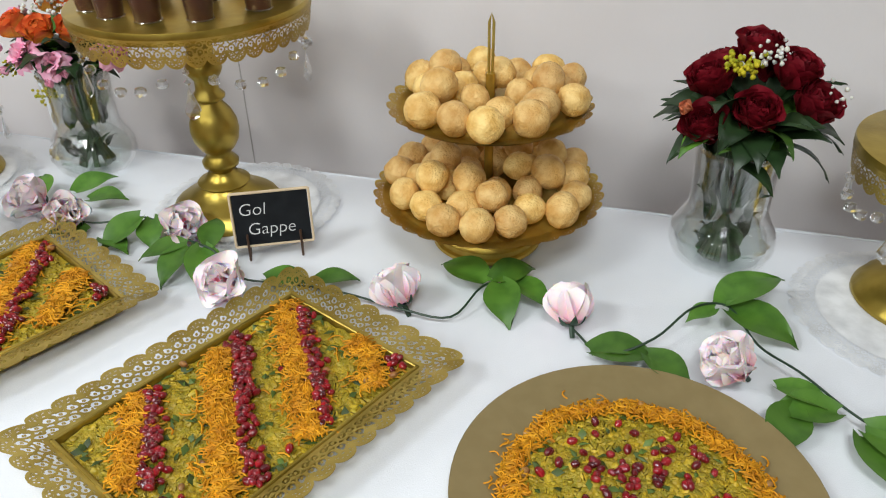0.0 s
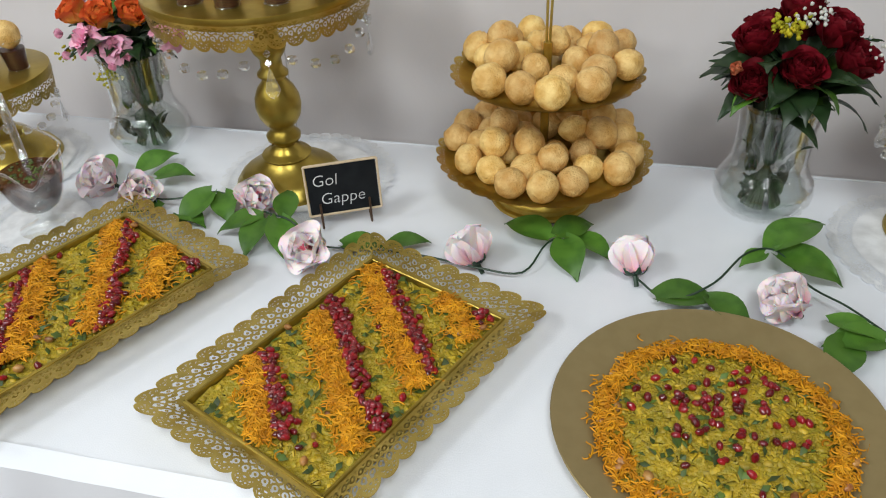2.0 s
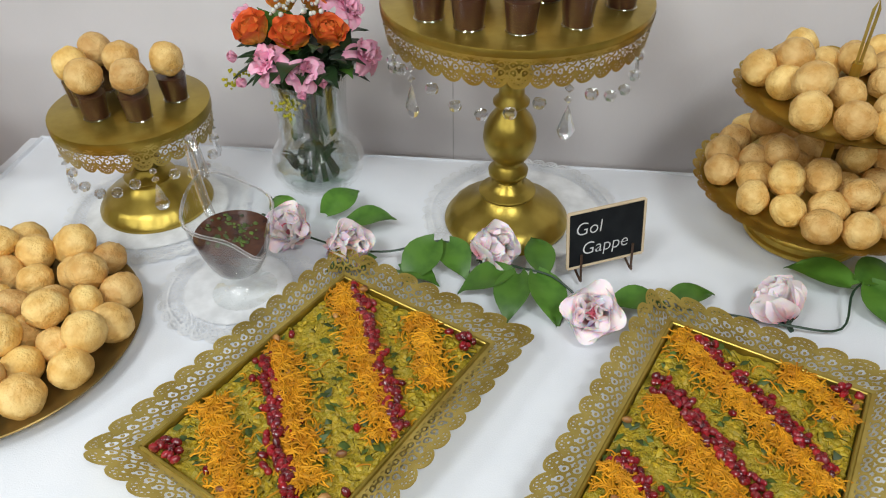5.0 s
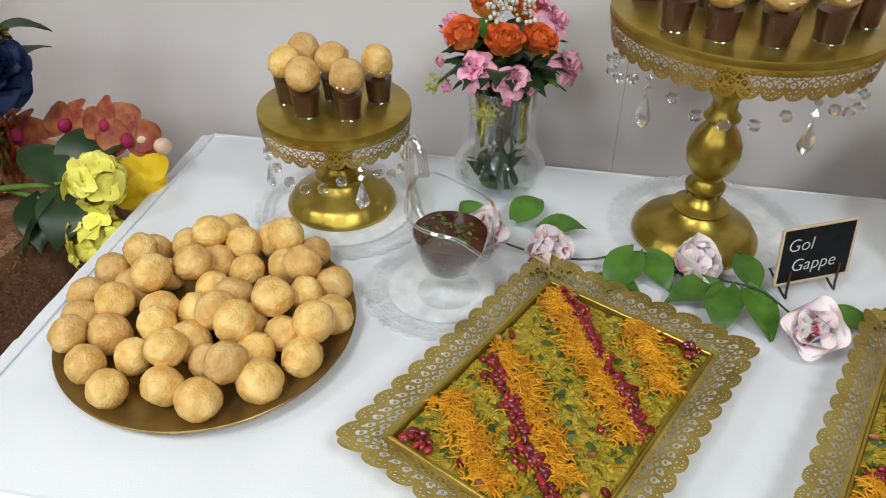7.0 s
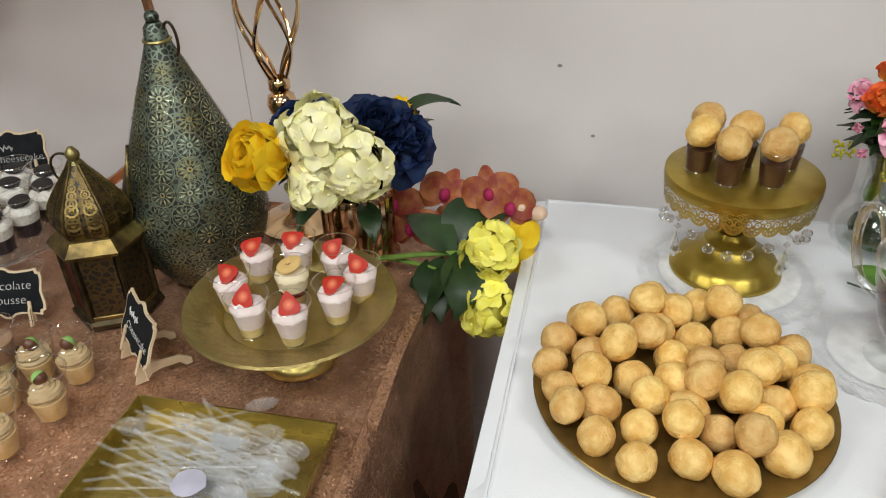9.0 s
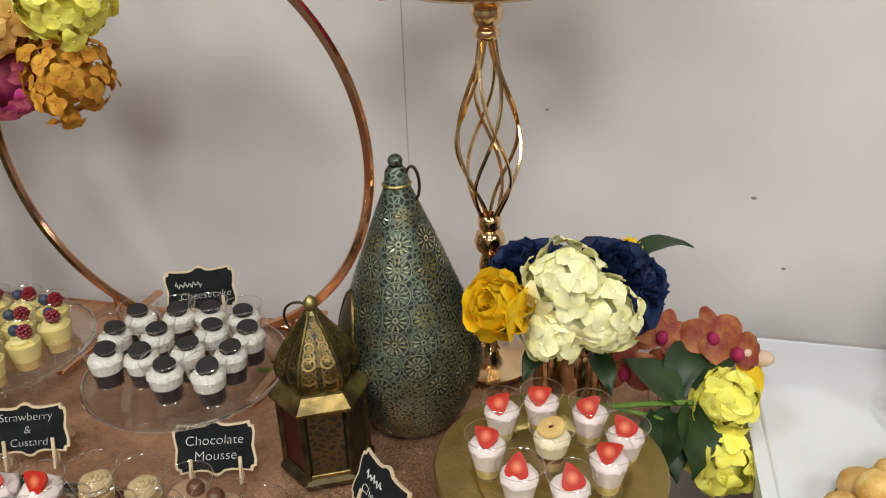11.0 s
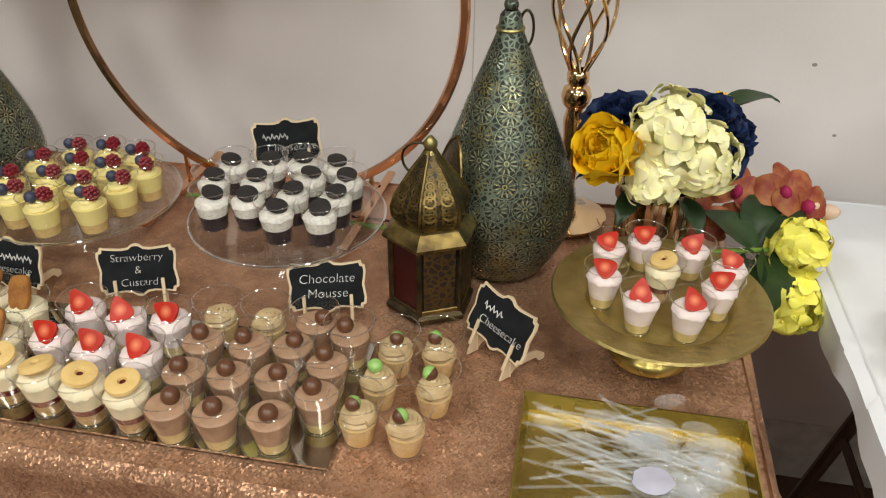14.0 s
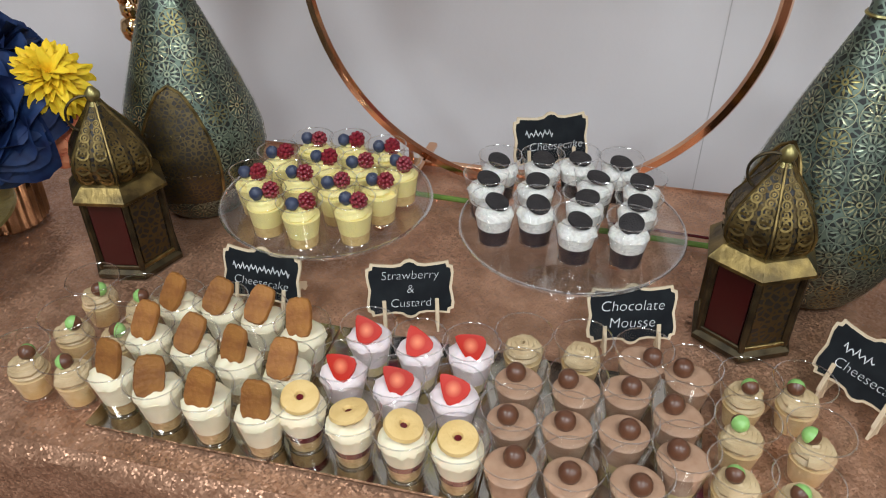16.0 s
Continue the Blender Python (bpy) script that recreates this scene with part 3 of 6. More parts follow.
for _ in range(92):
    x, y = rnd.gauss(0, 0.042), rnd.gauss(0, 0.042)
    if math.hypot(x, y) < 0.1:
        seed_at(s, x, y, dome(x, y) + 0.0035)
part("pomegranate_seeds", s, POM, chaat, "shiny dark red pomegranate seeds", "stuff")
s = Shape()
for _ in range(34):
    x, y = in_disc(0.098, 0.122)
    s.ball(U(0.003, 0.0055), pose(x, y, max(0.006, dome(x, y)) + 0.004, 0, 0, U(0, 360)) @ Matrix.Diagonal((1.3, 1, 0.8, 1)), 5, 7)
part("fried_nuts", s, NUT, chaat, "fried nuts and lentils", "stuff")

# ---- plate of puffs ----
charger(pose(-1.019, 0.797, TOP + 0.001), 0.165, DARKPLATE, "round_plate", "round bronze gold plate piled with fried puffs")
pile(-1.019, 0.805, TOP + 0.004, 0.148, 50, 0.30, "puffs on the round plate", "piled on a bronze plate")


# ---- crystal cake stands ----
def cake_stand(m, r, h, base_r, bulb, label, pend=5):
    t = thing("cake_stand", m, label, "cake stand", "gold cake stands")
    k = base_r
    prof = [(0.0, 0.0), (k * 0.97, 0.0), (k, 0.003), (k * 0.99, 0.007), (k * 0.95, 0.010), (k * 0.90, 0.018), (k * 0.80, 0.024), (k * 0.60, 0.032), (k * 0.45, 0.041), (k * 0.42, 0.045), (k * 0.45, 0.049), (k * 0.42, 0.051), (k * 0.33, 0.054), (k * 0.29, 0.058), (k * 0.25, 0.062)]
    s = Shape().lathe(prof, 144)
    s.v = [(x * (1 + w), y * (1 + w), z) for x, y, z in s.v for w in (0.022 * max(0.0, 1 - abs(z - 0.014) / 0.007) * (abs(math.cos(13 * math.atan2(y, x))) - 0.5),)]
    part("foot", s, GOLD, t, "fluted gold foot", angle=60)
    z0, z1 = 0.060, h - 0.016
    sp = z1 - z0
    st = [(0.25, 0.0), (0.19, 0.02), (0.22, 0.04)]
    if bulb:
        st += [(0.30, 0.06), (0.31, 0.09), (0.22, 0.125), (0.20, 0.145), (0.29, 0.175), (0.37, 0.225), (0.405, 0.29), (0.39, 0.35), (0.32, 0.41), (0.22, 0.455), (0.20, 0.475), (0.27, 0.495), (0.27, 0.51), (0.19, 0.54), (0.185, 0.60), (0.27, 0.64), (0.30, 0.67), (0.27, 0.70), (0.20, 0.74), (0.24, 1.0)]
    else:
        st += [(0.26, 0.3), (0.34, 0.42), (0.26, 0.55), (0.40, 0.68), (0.28, 0.8), (0.32, 1.0)]
    part("stem", Shape().lathe([(q * k, z0 + w * sp) for q, w in st], 32), GOLD, t, angle=70)
    top = Shape().lathe([(0.0, h - 0.016), (r * 0.985, h - 0.016), (r * 0.998, h - 0.013), (r, h - 0.003), (r * 0.995, h - 0.0005), (r * 0.985, h), (0.0, h)], 96)
    part("plate", top, GOLD, t, "satin gold round top")
    s = Shape()
    hv = 0.034

    def at(u, v):
        a = u / r
        rr = r * (1.004 - 0.04 * v / hv)
        return (rr * math.cos(a), rr * math.sin(a), h - 0.008 - v)
    lace(s, at, 2 * math.pi * r, hv, 0.0235)
    n = len(s.v)
    s.v += [(x * 0.993, y * 0.993, z) for x, y, z in s.v]
    s.f += [tuple(i + n for i in reversed(f)) for f in s.f]
    part("lace_skirt", s, SKIRTGOLD, t, "pierced gold lace skirt", smooth=False)
    # crystal garlands and drops
    for q in range(pend):
        a = 2 * math.pi * (q + 0.5) / pend - 1.75
        x, y, z = r * 0.95 * math.cos(a), r * 0.95 * math.sin(a), h - 0.042
        s = Shape().lathe([(0.0002, 0.0), (0.0045, -0.004), (0.0045, -0.006), (0.0002, -0.010)], 6, pose(x, y, z))
        s.lathe([(0.0002, -0.012), (0.005, -0.017), (0.0002, -0.022)], 6, pose(x, y, z))
        s.lathe([(0.0002, -0.023), (0.0035, -0.031), (0.0105, -0.052), (0.0065, -0.060), (0.0002, -0.064)], 6, pose(x, y, z, 0, 0, math.degrees(a)) @ Matrix.Diagonal((0.6, 1, 1, 1)))
        part("crystal_drop", s, CRYSTAL, t, "clear cut crystal drop", smooth=False, shadow=False)
        for w in range(1, 6):
            b = a + 2 * math.pi / pend * w / 6
            x, y, z = r * 0.93 * math.cos(b), r * 0.93 * math.sin(b), h - 0.046 - 0.030 * math.sin(math.pi * w / 6)
            s = Shape().lathe([(0.0002, 0.0066), (0.0060, 0.0042), (0.0074, 0.0), (0.0060, -0.0042), (0.0002, -0.0066)], 8, pose(x, y, z))
            part("crystal_bead", s, CRYSTAL, t, "faceted clear crystal bead", smooth=False, shadow=False)
    return t


BIG, SMALL, RIGHT = (-0.463, 1.092), (-0.947, 1.078), (0.46, 1.10)
cake_stand(pose(*BIG, TOP), 0.150, 0.307, 0.082, True, "tall gold cake stand with lace skirt and crystals")
cake_stand(pose(*SMALL, TOP), 0.100, 0.152, 0.076, False, "low gold cake stand with lace skirt and crystals", 4)
cake_stand(pose(*RIGHT, TOP), 0.125, 0.20, 0.082, False, "gold cake stand with lace skirt beside red roses", 5)


# ---- shot cups ----
def cup_mesh(rb, rt, h):
    """A thin tapered cup with a rolled rim and a thick base, which catch the light."""
    wall = Shape().lathe([(0.0, 0.0008), (rb, 0.0008), (rb + (rt - rb) * 0.3, h * 0.3), (rb + (rt - rb) * 0.7, h * 0.7), (rt, h)], 28)
    nw = len(wall.f)
    for rr, z, q in ((rt + 0.0003, h, 0.0008), (rb + 0.0002, 0.0012, 0.0009)):
        wall.tube([(rr * math.cos(a), rr * math.sin(a), z) for a in [2 * math.pi * k / 28 for k in range(28)]], q, 5, loop=True)
    me = wall.mesh("cup")
    me.materials.append(PLASTIC)
    me.materials.append(CUPRIM)
    me.polygons.foreach_set("material_index", [0 if i < nw else 1 for i in range(len(me.polygons))])
    return me


def fill_mesh(name, rb, rt, h, z0, z1, dome=0.0, seg=24, wob=0.0):
    f = lambda z: rb + (rt - rb) * z / h - 0.0009
    prof = [(0.0, z0), (f(z0), z0), (f((z0 + z1) / 2), (z0 + z1) / 2), (f(z1), z1)]
    if dome:
        prof += [(f(z1) * math.cos(a), z1 + dome * math.sin(a)) for a in (0.25, 0.5, 0.8, 1.1, 1.35)]
    prof.append((0.0, z1 + dome))
    return Shape().lathe(prof, seg).mesh(name)


SHOT = (0.0152, 0.0205, 0.0475)
SHOT_CUP = cup_mesh(*SHOT)
SHOT_FILL = fill_mesh("sauce", *SHOT, 0.002, 0.0325)


def shot(x, y, z, group):
    t = thing("shot_cup", pose(x, y, z, 0, 0, U(0, 360)), "clear shot cup of brown tamarind water under a puff", "cup", group)
    part("cup", SHOT_CUP, PLASTIC, t, "clear plastic cup", shadow=False)
    part("sauce", SHOT_FILL, SAUCE2, t, "dark brown tamarind water")
    puff(x + U(-0.002, 0.002), y + U(-0.002, 0.002), z + 0.0475 + 0.0075, U(0.95, 1.03), group, "sitting on a shot cup")


zb = TOP + 0.3075
for x, y in ((-0.548, 1.012), (-0.505, 0.992), (-0.453, 0.988), (-0.398, 1.008), (-0.352, 1.062), (-0.575, 1.100), (-0.572, 1.152), (-0.505, 1.085), (-0.462, 1.120), (-0.430, 1.075), (-0.520, 1.180), (-0.440, 1.190), (-0.380, 1.170), (-0.345, 1.118)):
    shot(x, y, zb, "shot cups on the tall stand")
zs = TOP + 0.1525
for x, y in ((-1.006, 1.075), (-0.972, 1.042), (-0.918, 1.046), (-0.950, 1.096), (-0.893, 1.100), (-0.995, 1.118)):
    shot(x, y, zs, "shot cups on the low stand")
for x, y in ((0.385, 1.06), (0.42, 1.02), (0.40, 1.12), (0.46, 1.06), (0.45, 1.14), (0.51, 1.10)):
    shot(x, y, TOP + 0.2005, "shot cups on the end stand")

# ---- two-tier stand ----
TX, TY = -0.080, 1.110
tier = thing("tiered_stand", pose(TX, TY, TOP), "two-tier gold card stand piled with fried puffs", "tiered stand")
part("foot", Shape().lathe([(0.0, 0.0), (0.070, 0.0), (0.073, 0.003), (0.072, 0.007), (0.068, 0.009), (0.068, 0.016), (0.064, 0.019), (0.058, 0.040), (0.066, 0.054), (0.080, 0.064), (0.0, 0.066)], 48), TIERGOLD, tier)
part("post", Shape().tube([(0, 0, 0.06), (0, 0, 0.235)], 0.006, 12), TIERGOLD, tier)
for zt, r in ((0.070, 0.146), (0.190, 0.123)):
    s = Shape().lathe([(0.0, zt - 0.002), (r - 0.03, zt - 0.002), (r - 0.024, zt), (r - 0.03, zt + 0.001), (0.0, zt + 0.001)], 64)
    part("tier_plate", s, TIERGOLD, tier, "gold card tier")
    s = Shape()
    rr0 = r - 0.030

    def at(u, v, zt=zt, rr0=rr0):
        a = u / rr0
        return ((rr0 + v) * math.cos(a), (rr0 + v) * math.sin(a), zt + 0.010 * (v / 0.034) ** 1.5)
    lace(s, at, 2 * math.pi * rr0, 0.034, 0.021)
    s.lathe([(rr0, zt - 0.0008), (rr0 + 0.012, zt + 0.0008), (rr0 + 0.022, zt + 0.0035)], 64)
    thicken(s, 0.001)
    part("scalloped_rim", s, TIERGOLD, tier, "pierced scalloped gold rim", smooth=False)
# finger ring handle at the top of the post
s = Shape().tube([(-0.0022, 0, 0.235), (-0.0028, 0, 0.296), (0.0, 0, 0.308), (0.0028, 0, 0.296), (0.0022, 0, 0.235)], 0.0018, 8)
part("handle", s, LACE, tier, "narrow gold loop handle")
pile(TX, TY, TOP + 0.0712, 0.124, 38, 0.18, "puffs on the lower tier", "on the lower tier of a gold stand", 0.03, 0.0208, 0.95)
pile(TX, TY, TOP + 0.1912, 0.104, 23, 0.16, "puffs on the upper tier", "on the upper tier of a gold stand", 0.022, 0.0205, 0.94)


# ---- flowers ----
def petal(s, m, length, width, tilt, cup=0.35, curl=0.4, ruffle=0.0, nu=4, nv=5, tip=0.0):
    """A cupped petal that leaves the origin along +x, raised by tilt radians."""
    o = U(0, 40)
    vs = []
    for j in range(nv + 1):
        v = j / nv
        w = width * (math.sin(math.pi * (0.12 + 0.73 * v)) if not tip else math.sin(math.pi * (0.08 + 0.90 * v)))
        a = tilt - curl * v * v
        for i in range(nu + 1):
            u = i / nu * 2 - 1
            x, z = length * v * math.cos(a), length * v * math.sin(a)
            lift = cup * width * u * u
            rf = ruffle * length * v * math.sin(u * 7 + o + v * 3)
            vs.append((x - math.sin(a) * lift - abs(u) ** 3 * length * 0.08, w * u, z + math.cos(a) * lift + rf))
    k = nu + 1
    s.add(vs, [(j * k + i, j * k + i + 1, (j + 1) * k + i + 1, (j + 1) * k + i) for j in range(nv) for i in range(nu)], m)


def rose(r, layers=5, per=5, openness=1.0, ruffle=0.05):
    s = Shape()
    for q in range(layers):
        f = q / max(1, layers - 1)
        n = max(3, per - 2 + q // 2 + 1)
        for k in range(n):
            a = 360 * k / n + q * 47 + U(-8, 8)
            ln = r * (0.75 + 0.35 * f) * U(0.92, 1.08)
            petal(s, pose(0, 0, r * 0.25 * (1 - f), 0, 0, a) @ pose(r * (0.06 + 0.16 * f), 0, 0), ln, r * (0.42 + 0.30 * f), math.radians(92 - 66 * f * openness), 0.55 - 0.25 * f, -0.12 + (0.2 + 0.75 * f) * openness, ruffle)
    return s


def carnation(r):
    s = Shape()
    for q in range(3):
        f = q / 2
        for k in range(5):
            petal(s, pose(0, 0, 0, 0, 0, 360 * k / 7 + q * 23 + U(-10, 10)), r * (0.75 + 0.30 * f), r * 0.50, math.radians(78 - 56 * f), 0.12, 0.6 * f, 0.10, 6, 5)
    return s


class Head:
    """A hydrangea head: a core and the poses of its four-petalled florets."""

    def __init__(self, r, size, poses):
        self.r, self.size, self.poses = r, size, poses


def florets(r, n, size, full=True, squash=1.0):
    got = []
    n = int(n * 0.95)
    r = r * 1.03
    for i in range(n):
        z = 1 - (i + 0.5) / n * (1.9 if full else 1.25)
        a = i * 2.39996 + U(-0.35, 0.35)
        q = math.sqrt(max(0, 1 - z * z))
        d = Vector((q * math.cos(a), q * math.sin(a), z))
        m = Matrix.Translation(Vector((d.x * r, d.y * r, d.z * r * squash)) * U(0.80, 1.16)) @ (d + Vector((U(-.36, .36), U(-.36, .36), U(-.36, .36)))).to_track_quat("Z", "Y").to_matrix().to_4x4() @ pose(0, 0, 0, 0, 0, U(0, 90))
        got.append(m @ Matrix.Scale(size / 0.024 * U(0.74, 0.92), 4))
    return Head(r, size, got)


def floret_mesh():
    s = Shape()
    for j in range(4):
        petal(s, pose(0, 0, U(0, 0.001), 0, 0, 90 * j + U(-6, 6)), 0.0235, 0.0122, U(0.12, 0.42), 0.14, U(0.15, 0.6), 0.05, 4, 5)
    s.ball(0.0022, pose(0, 0, 0.002), 4, 6)
    return s.mesh("floret", True, 170)


FLORETS = [floret_mesh() for _ in range(4)]
FLORET_MADE = {}


def bloom(name, shape, material, parent, m):
    """A bloom: one mesh, or a core that carries its florets."""
    if not isinstance(shape, Head):
        return part(name, shape, material, parent, m=m, angle=170)
    core = part(name, Shape().ball(shape.r * 0.70, None, 8, 12), material, parent, m=m)
    for p in shape.poses:
        k = rnd.randrange(len(FLORETS))
        if (k, material.name) not in FLORET_MADE:
            me = FLORETS[k].copy()
            me.materials.append(material)
            FLORET_MADE[k, material.name] = me
        part("floret", FLORET_MADE[k, material.name], material, core, m=p)
    return core


def orchid(r):
    s = Shape()
    for a, ln, w in ((90, 1, 0.30), (210, 0.95, 0.28), (330, 0.95, 0.28), (20, 1.05, 0.52), (160, 1.05, 0.52)):
        petal(s, pose(0, 0, 0, 0, 0, a), r * ln, r * w, 0.25, 0.12, 0.5, 0.03, 4, 5)
    return s


def leaf_shape(length, width, bend=0.5, fold=0.25):
    s = Shape()
    petal(s, Matrix(), length, width / 2, bend * 0.5, fold, bend, 0.02, 4, 8, tip=1)
    return s


def aim(p, d, spin=0.0):
    return Matrix.Translation(p) @ Vector(d).to_track_quat("Z", "Y").to_matrix().to_4x4() @ pose(0, 0, 0, 0, 0, spin)


def lie(p, ang, pitch=0.0, roll=0.0):
    return pose(*p, 0, 0, ang) @ pose(0, 0, 0, 0, -pitch, 0) @ pose(0, 0, 0, roll, 0, 0)


def petal_mat(name, base, dark, rough=0.6, scale=45, bump=0.0):
    return mat(name, base, rough, dark=dark, scale=scale, sub=0.08, spec=0.25, rand=0.09)


PINKHEART = petal_mat("pink_heart", (0.86, 0.17, 0.27), (0.84, 0.32, 0.38))
RED = petal_mat("dark_red_rose", (0.20, 0.004, 0.012), (0.12, 0.002, 0.007), 0.6)


def heart_mat(name, inner, outer, r0, r1, rough=0.6):
    """Petals whose colour runs from the flower's heart to the petals' edges."""
    m = petal_mat(name, outer, tuple(c * 0.9 for c in outer), rough)
    nt = m.node_tree
    b = nt.nodes["Principled BSDF"]
    base = b.inputs["Base Color"].links[0].from_socket
    co, ln, mr, mx = (nt.nodes.new("ShaderNode" + n) for n in ("TexCoord", "VectorMath", "MapRange", "Mix"))
    ln.operation, mx.data_type = "LENGTH", "RGBA"
    mr.inputs["From Min"].default_value, mr.inputs["From Max"].default_value = r0, r1
    nt.links.new(co.outputs["Object"], ln.inputs[0])
    nt.links.new(ln.outputs["Value"], mr.inputs["Value"])
    nt.links.new(mr.outputs["Result"], mx.inputs["Factor"])
    mx.inputs[6].default_value = (*inner, 1)
    nt.links.new(base, mx.inputs[7])
    nt.links.new(mx.outputs[2], b.inputs["Base Color"])
    return m


ORANGE = heart_mat("orange_rose", (0.88, 0.50, 0.09), (0.80, 0.14, 0.035), 0.018, 0.034, 0.5)
CARN = petal_mat("pink_carnation", (0.88, 0.36, 0.54), (0.86, 0.50, 0.62), 0.6, 90)
PINKCLOTH = heart_mat("pale_pink_cloth", (0.95, 0.52, 0.60), (0.95, 0.84, 0.86), 0.008, 0.036)
PINKCLOTH.node_tree.nodes["Principled BSDF"].inputs["Subsurface Weight"].default_value = 0.6
BABYW = petal_mat("small_white_flower", (0.82, 0.82, 0.78), (0.7, 0.7, 0.6))
SOLID = petal_mat("yellow_sprig", (0.55, 0.45, 0.02), (0.35, 0.36, 0.02))
YPEONY = petal_mat("yellow_peony", (0.88, 0.62, 0.025), (0.82, 0.52, 0.015))
CREAMH = petal_mat("cream_hydrangea", (0.93, 0.89, 0.44), (0.92, 0.89, 0.60))
YELLOWH = petal_mat("lemon_hydrangea", (0.93, 0.88, 0.20), (0.88, 0.81, 0.12))
NAVY = petal_mat("navy_rose", (0.012, 0.03, 0.095), (0.006, 0.012, 0.05))
ORCH = petal_mat("rust_orchid", (0.27, 0.045, 0.035), (0.46, 0.17, 0.06), 0.5, 45)
ORCHLIP = petal_mat("magenta_lip", (0.45, 0.03, 0.12), (0.35, 0.02, 0.08))
BLUSH = petal_mat("blush_petal", (0.78, 0.52, 0.40), (0.75, 0.60, 0.45))
MAGENTA = petal_mat("magenta_hydrangea", (0.46, 0.03, 0.19), (0.66, 0.17, 0.22), 0.6, 25)
AMBER = petal_mat("amber_hydrangea", (0.74, 0.40, 0.05), (0.55, 0.22, 0.03), 0.6, 25)
PEACH = petal_mat("peach_hydrangea", (0.84, 0.56, 0.20), (0.78, 0.44, 0.14), 0.6, 25)
PURPLE = petal_mat("purple_rose", (0.10, 0.03, 0.22), (0.06, 0.015, 0.14))
LILAC = petal_mat("lilac_petal", (0.42, 0.38, 0.60), (0.36, 0.30, 0.5))
MAUVE = petal_mat("dusty_mauve_rose", (0.42, 0.28, 0.24), (0.34, 0.22, 0.18))
OLIVE = petal_mat("olive_gold_petal", (0.40, 0.29, 0.03), (0.33, 0.20, 0.02))
CORAL = petal_mat("coral_petal", (0.72, 0.27, 0.13), (0.66, 0.18, 0.09))

# ---- rose garland ----
garland = thing("rose_garland", pose(0, 0, TOP), "silk garland of pale pink roses and green leaves", "garland")
VINE = [(-0.79, 1.06, 0.006), (-0.73, 1.02, 0.010), (-0.66, 1.00, 0.006), (-0.60, 0.985, 0.018), (-0.54, 1.005, 0.024), (-0.49, 1.0, 0.008), (-0.44, 0.96, 0.028),
        (-0.40, 0.945, 0.030), (-0.355, 0.925, 0.010), (-0.30, 0.935, 0.004), (-0.22, 0.935, 0.004), (-0.14, 0.915, 0.010), (-0.08, 0.92, 0.006), (-0.055, 0.975, 0.016), (-0.02, 1.0, 0.016), (0.02, 0.975, 0.008),
        (0.06, 0.935, 0.006), (0.10, 0.90, 0.006), (0.15, 0.925, 0.018), (0.19, 0.98, 0.028), (0.23, 1.0, 0.022), (0.26, 0.945, 0.016), (0.30, 0.91, 0.016), (0.35, 0.86, 0.012), (0.40, 0.84, 0.008), (0.46, 0.82, 0.006)]


def smooth_path(pts, n=5):
    out = []
    for i in range(len(pts) - 1):
        p0, p1, p2, p3 = (Vector(pts[min(max(k, 0), len(pts) - 1)]) for k in (i - 1, i, i + 1, i + 2))
        for j in range(n):
            t = j / n
            out.append(0.5 * (2 * p1 + (p2 - p0) * t + (2 * p0 - 5 * p1 + 4 * p2 - p3) * t * t + (3 * p1 - p0 - 3 * p2 + p3) * t ** 3))
    return out + [Vector(pts[-1])]


def silk_rose(r, op):
    """A cupped cloth rose: broad overlapping petals whose rims roll outward."""
    s = Shape()
    for q in range(4):
        f = q / 3
        n = (3, 3, 4, 4)[q]
        for k in range(n):
            petal(s, pose(0, 0, 0, 0, 0, 360 * k / n + q * 41 + U(-9, 9)) @ pose(r * (0.05 + 0.26 * f), 0, 0), r * (1.42 - 0.06 * f) * U(0.92, 1.06), r * (0.55 + 0.52 * f),
                  math.radians(98 - 22 * f * op), 0.42, -0.10 + (0.12 + 0.62 * f) * op, 0.018, 6, 7)
    return s


part("vine", Shape().tube(smooth_path(VINE), 0.0014, 6), WIRE, garland, "thin dark green plastic wire")
for x, y, d, op in ((-0.728, 1.018, (-0.2, -0.6, 0.7), 0.8), (-0.664, 0.995, (0.5, -0.5, 0.6), 0.7), (-0.483, 0.998, (0.5, -0.3, 0.8), 0.8), (-0.357, 0.905, (0.0, -0.65, 0.7), 0.85),
                    (-0.140, 0.925, (-0.5, 0.3, 0.8), 0.6), (0.058, 0.938, (-0.2, 0.6, 0.6), 0.6), (0.240, 0.902, (-0.6, -0.2, 0.7), 0.7)):
    b = part("rose", silk_rose(0.031, op), PINKCLOTH, garland, "pale pink silk rose", angle=170, m=aim((x, y, 0.012), d, U(0, 360)))
    if op >= 0.8:
        part("rose_heart", rose(0.014, 3, 5, 0.25, 0.02), PINKHEART, b, "deeper pink heart", angle=170, m=pose(0, 0, 0.020))
    s = Shape()
    for k in range(5):
        petal(s, pose(0, 0, -0.004, 0, 0, 72 * k), 0.020, 0.005, -0.1, 0.1, -0.6, tip=1)
    s.tube([(0, 0, -0.004), (0, 0, -0.018)], 0.003, 8)
    part("calyx", s, WIRE, b, "dark green calyx")
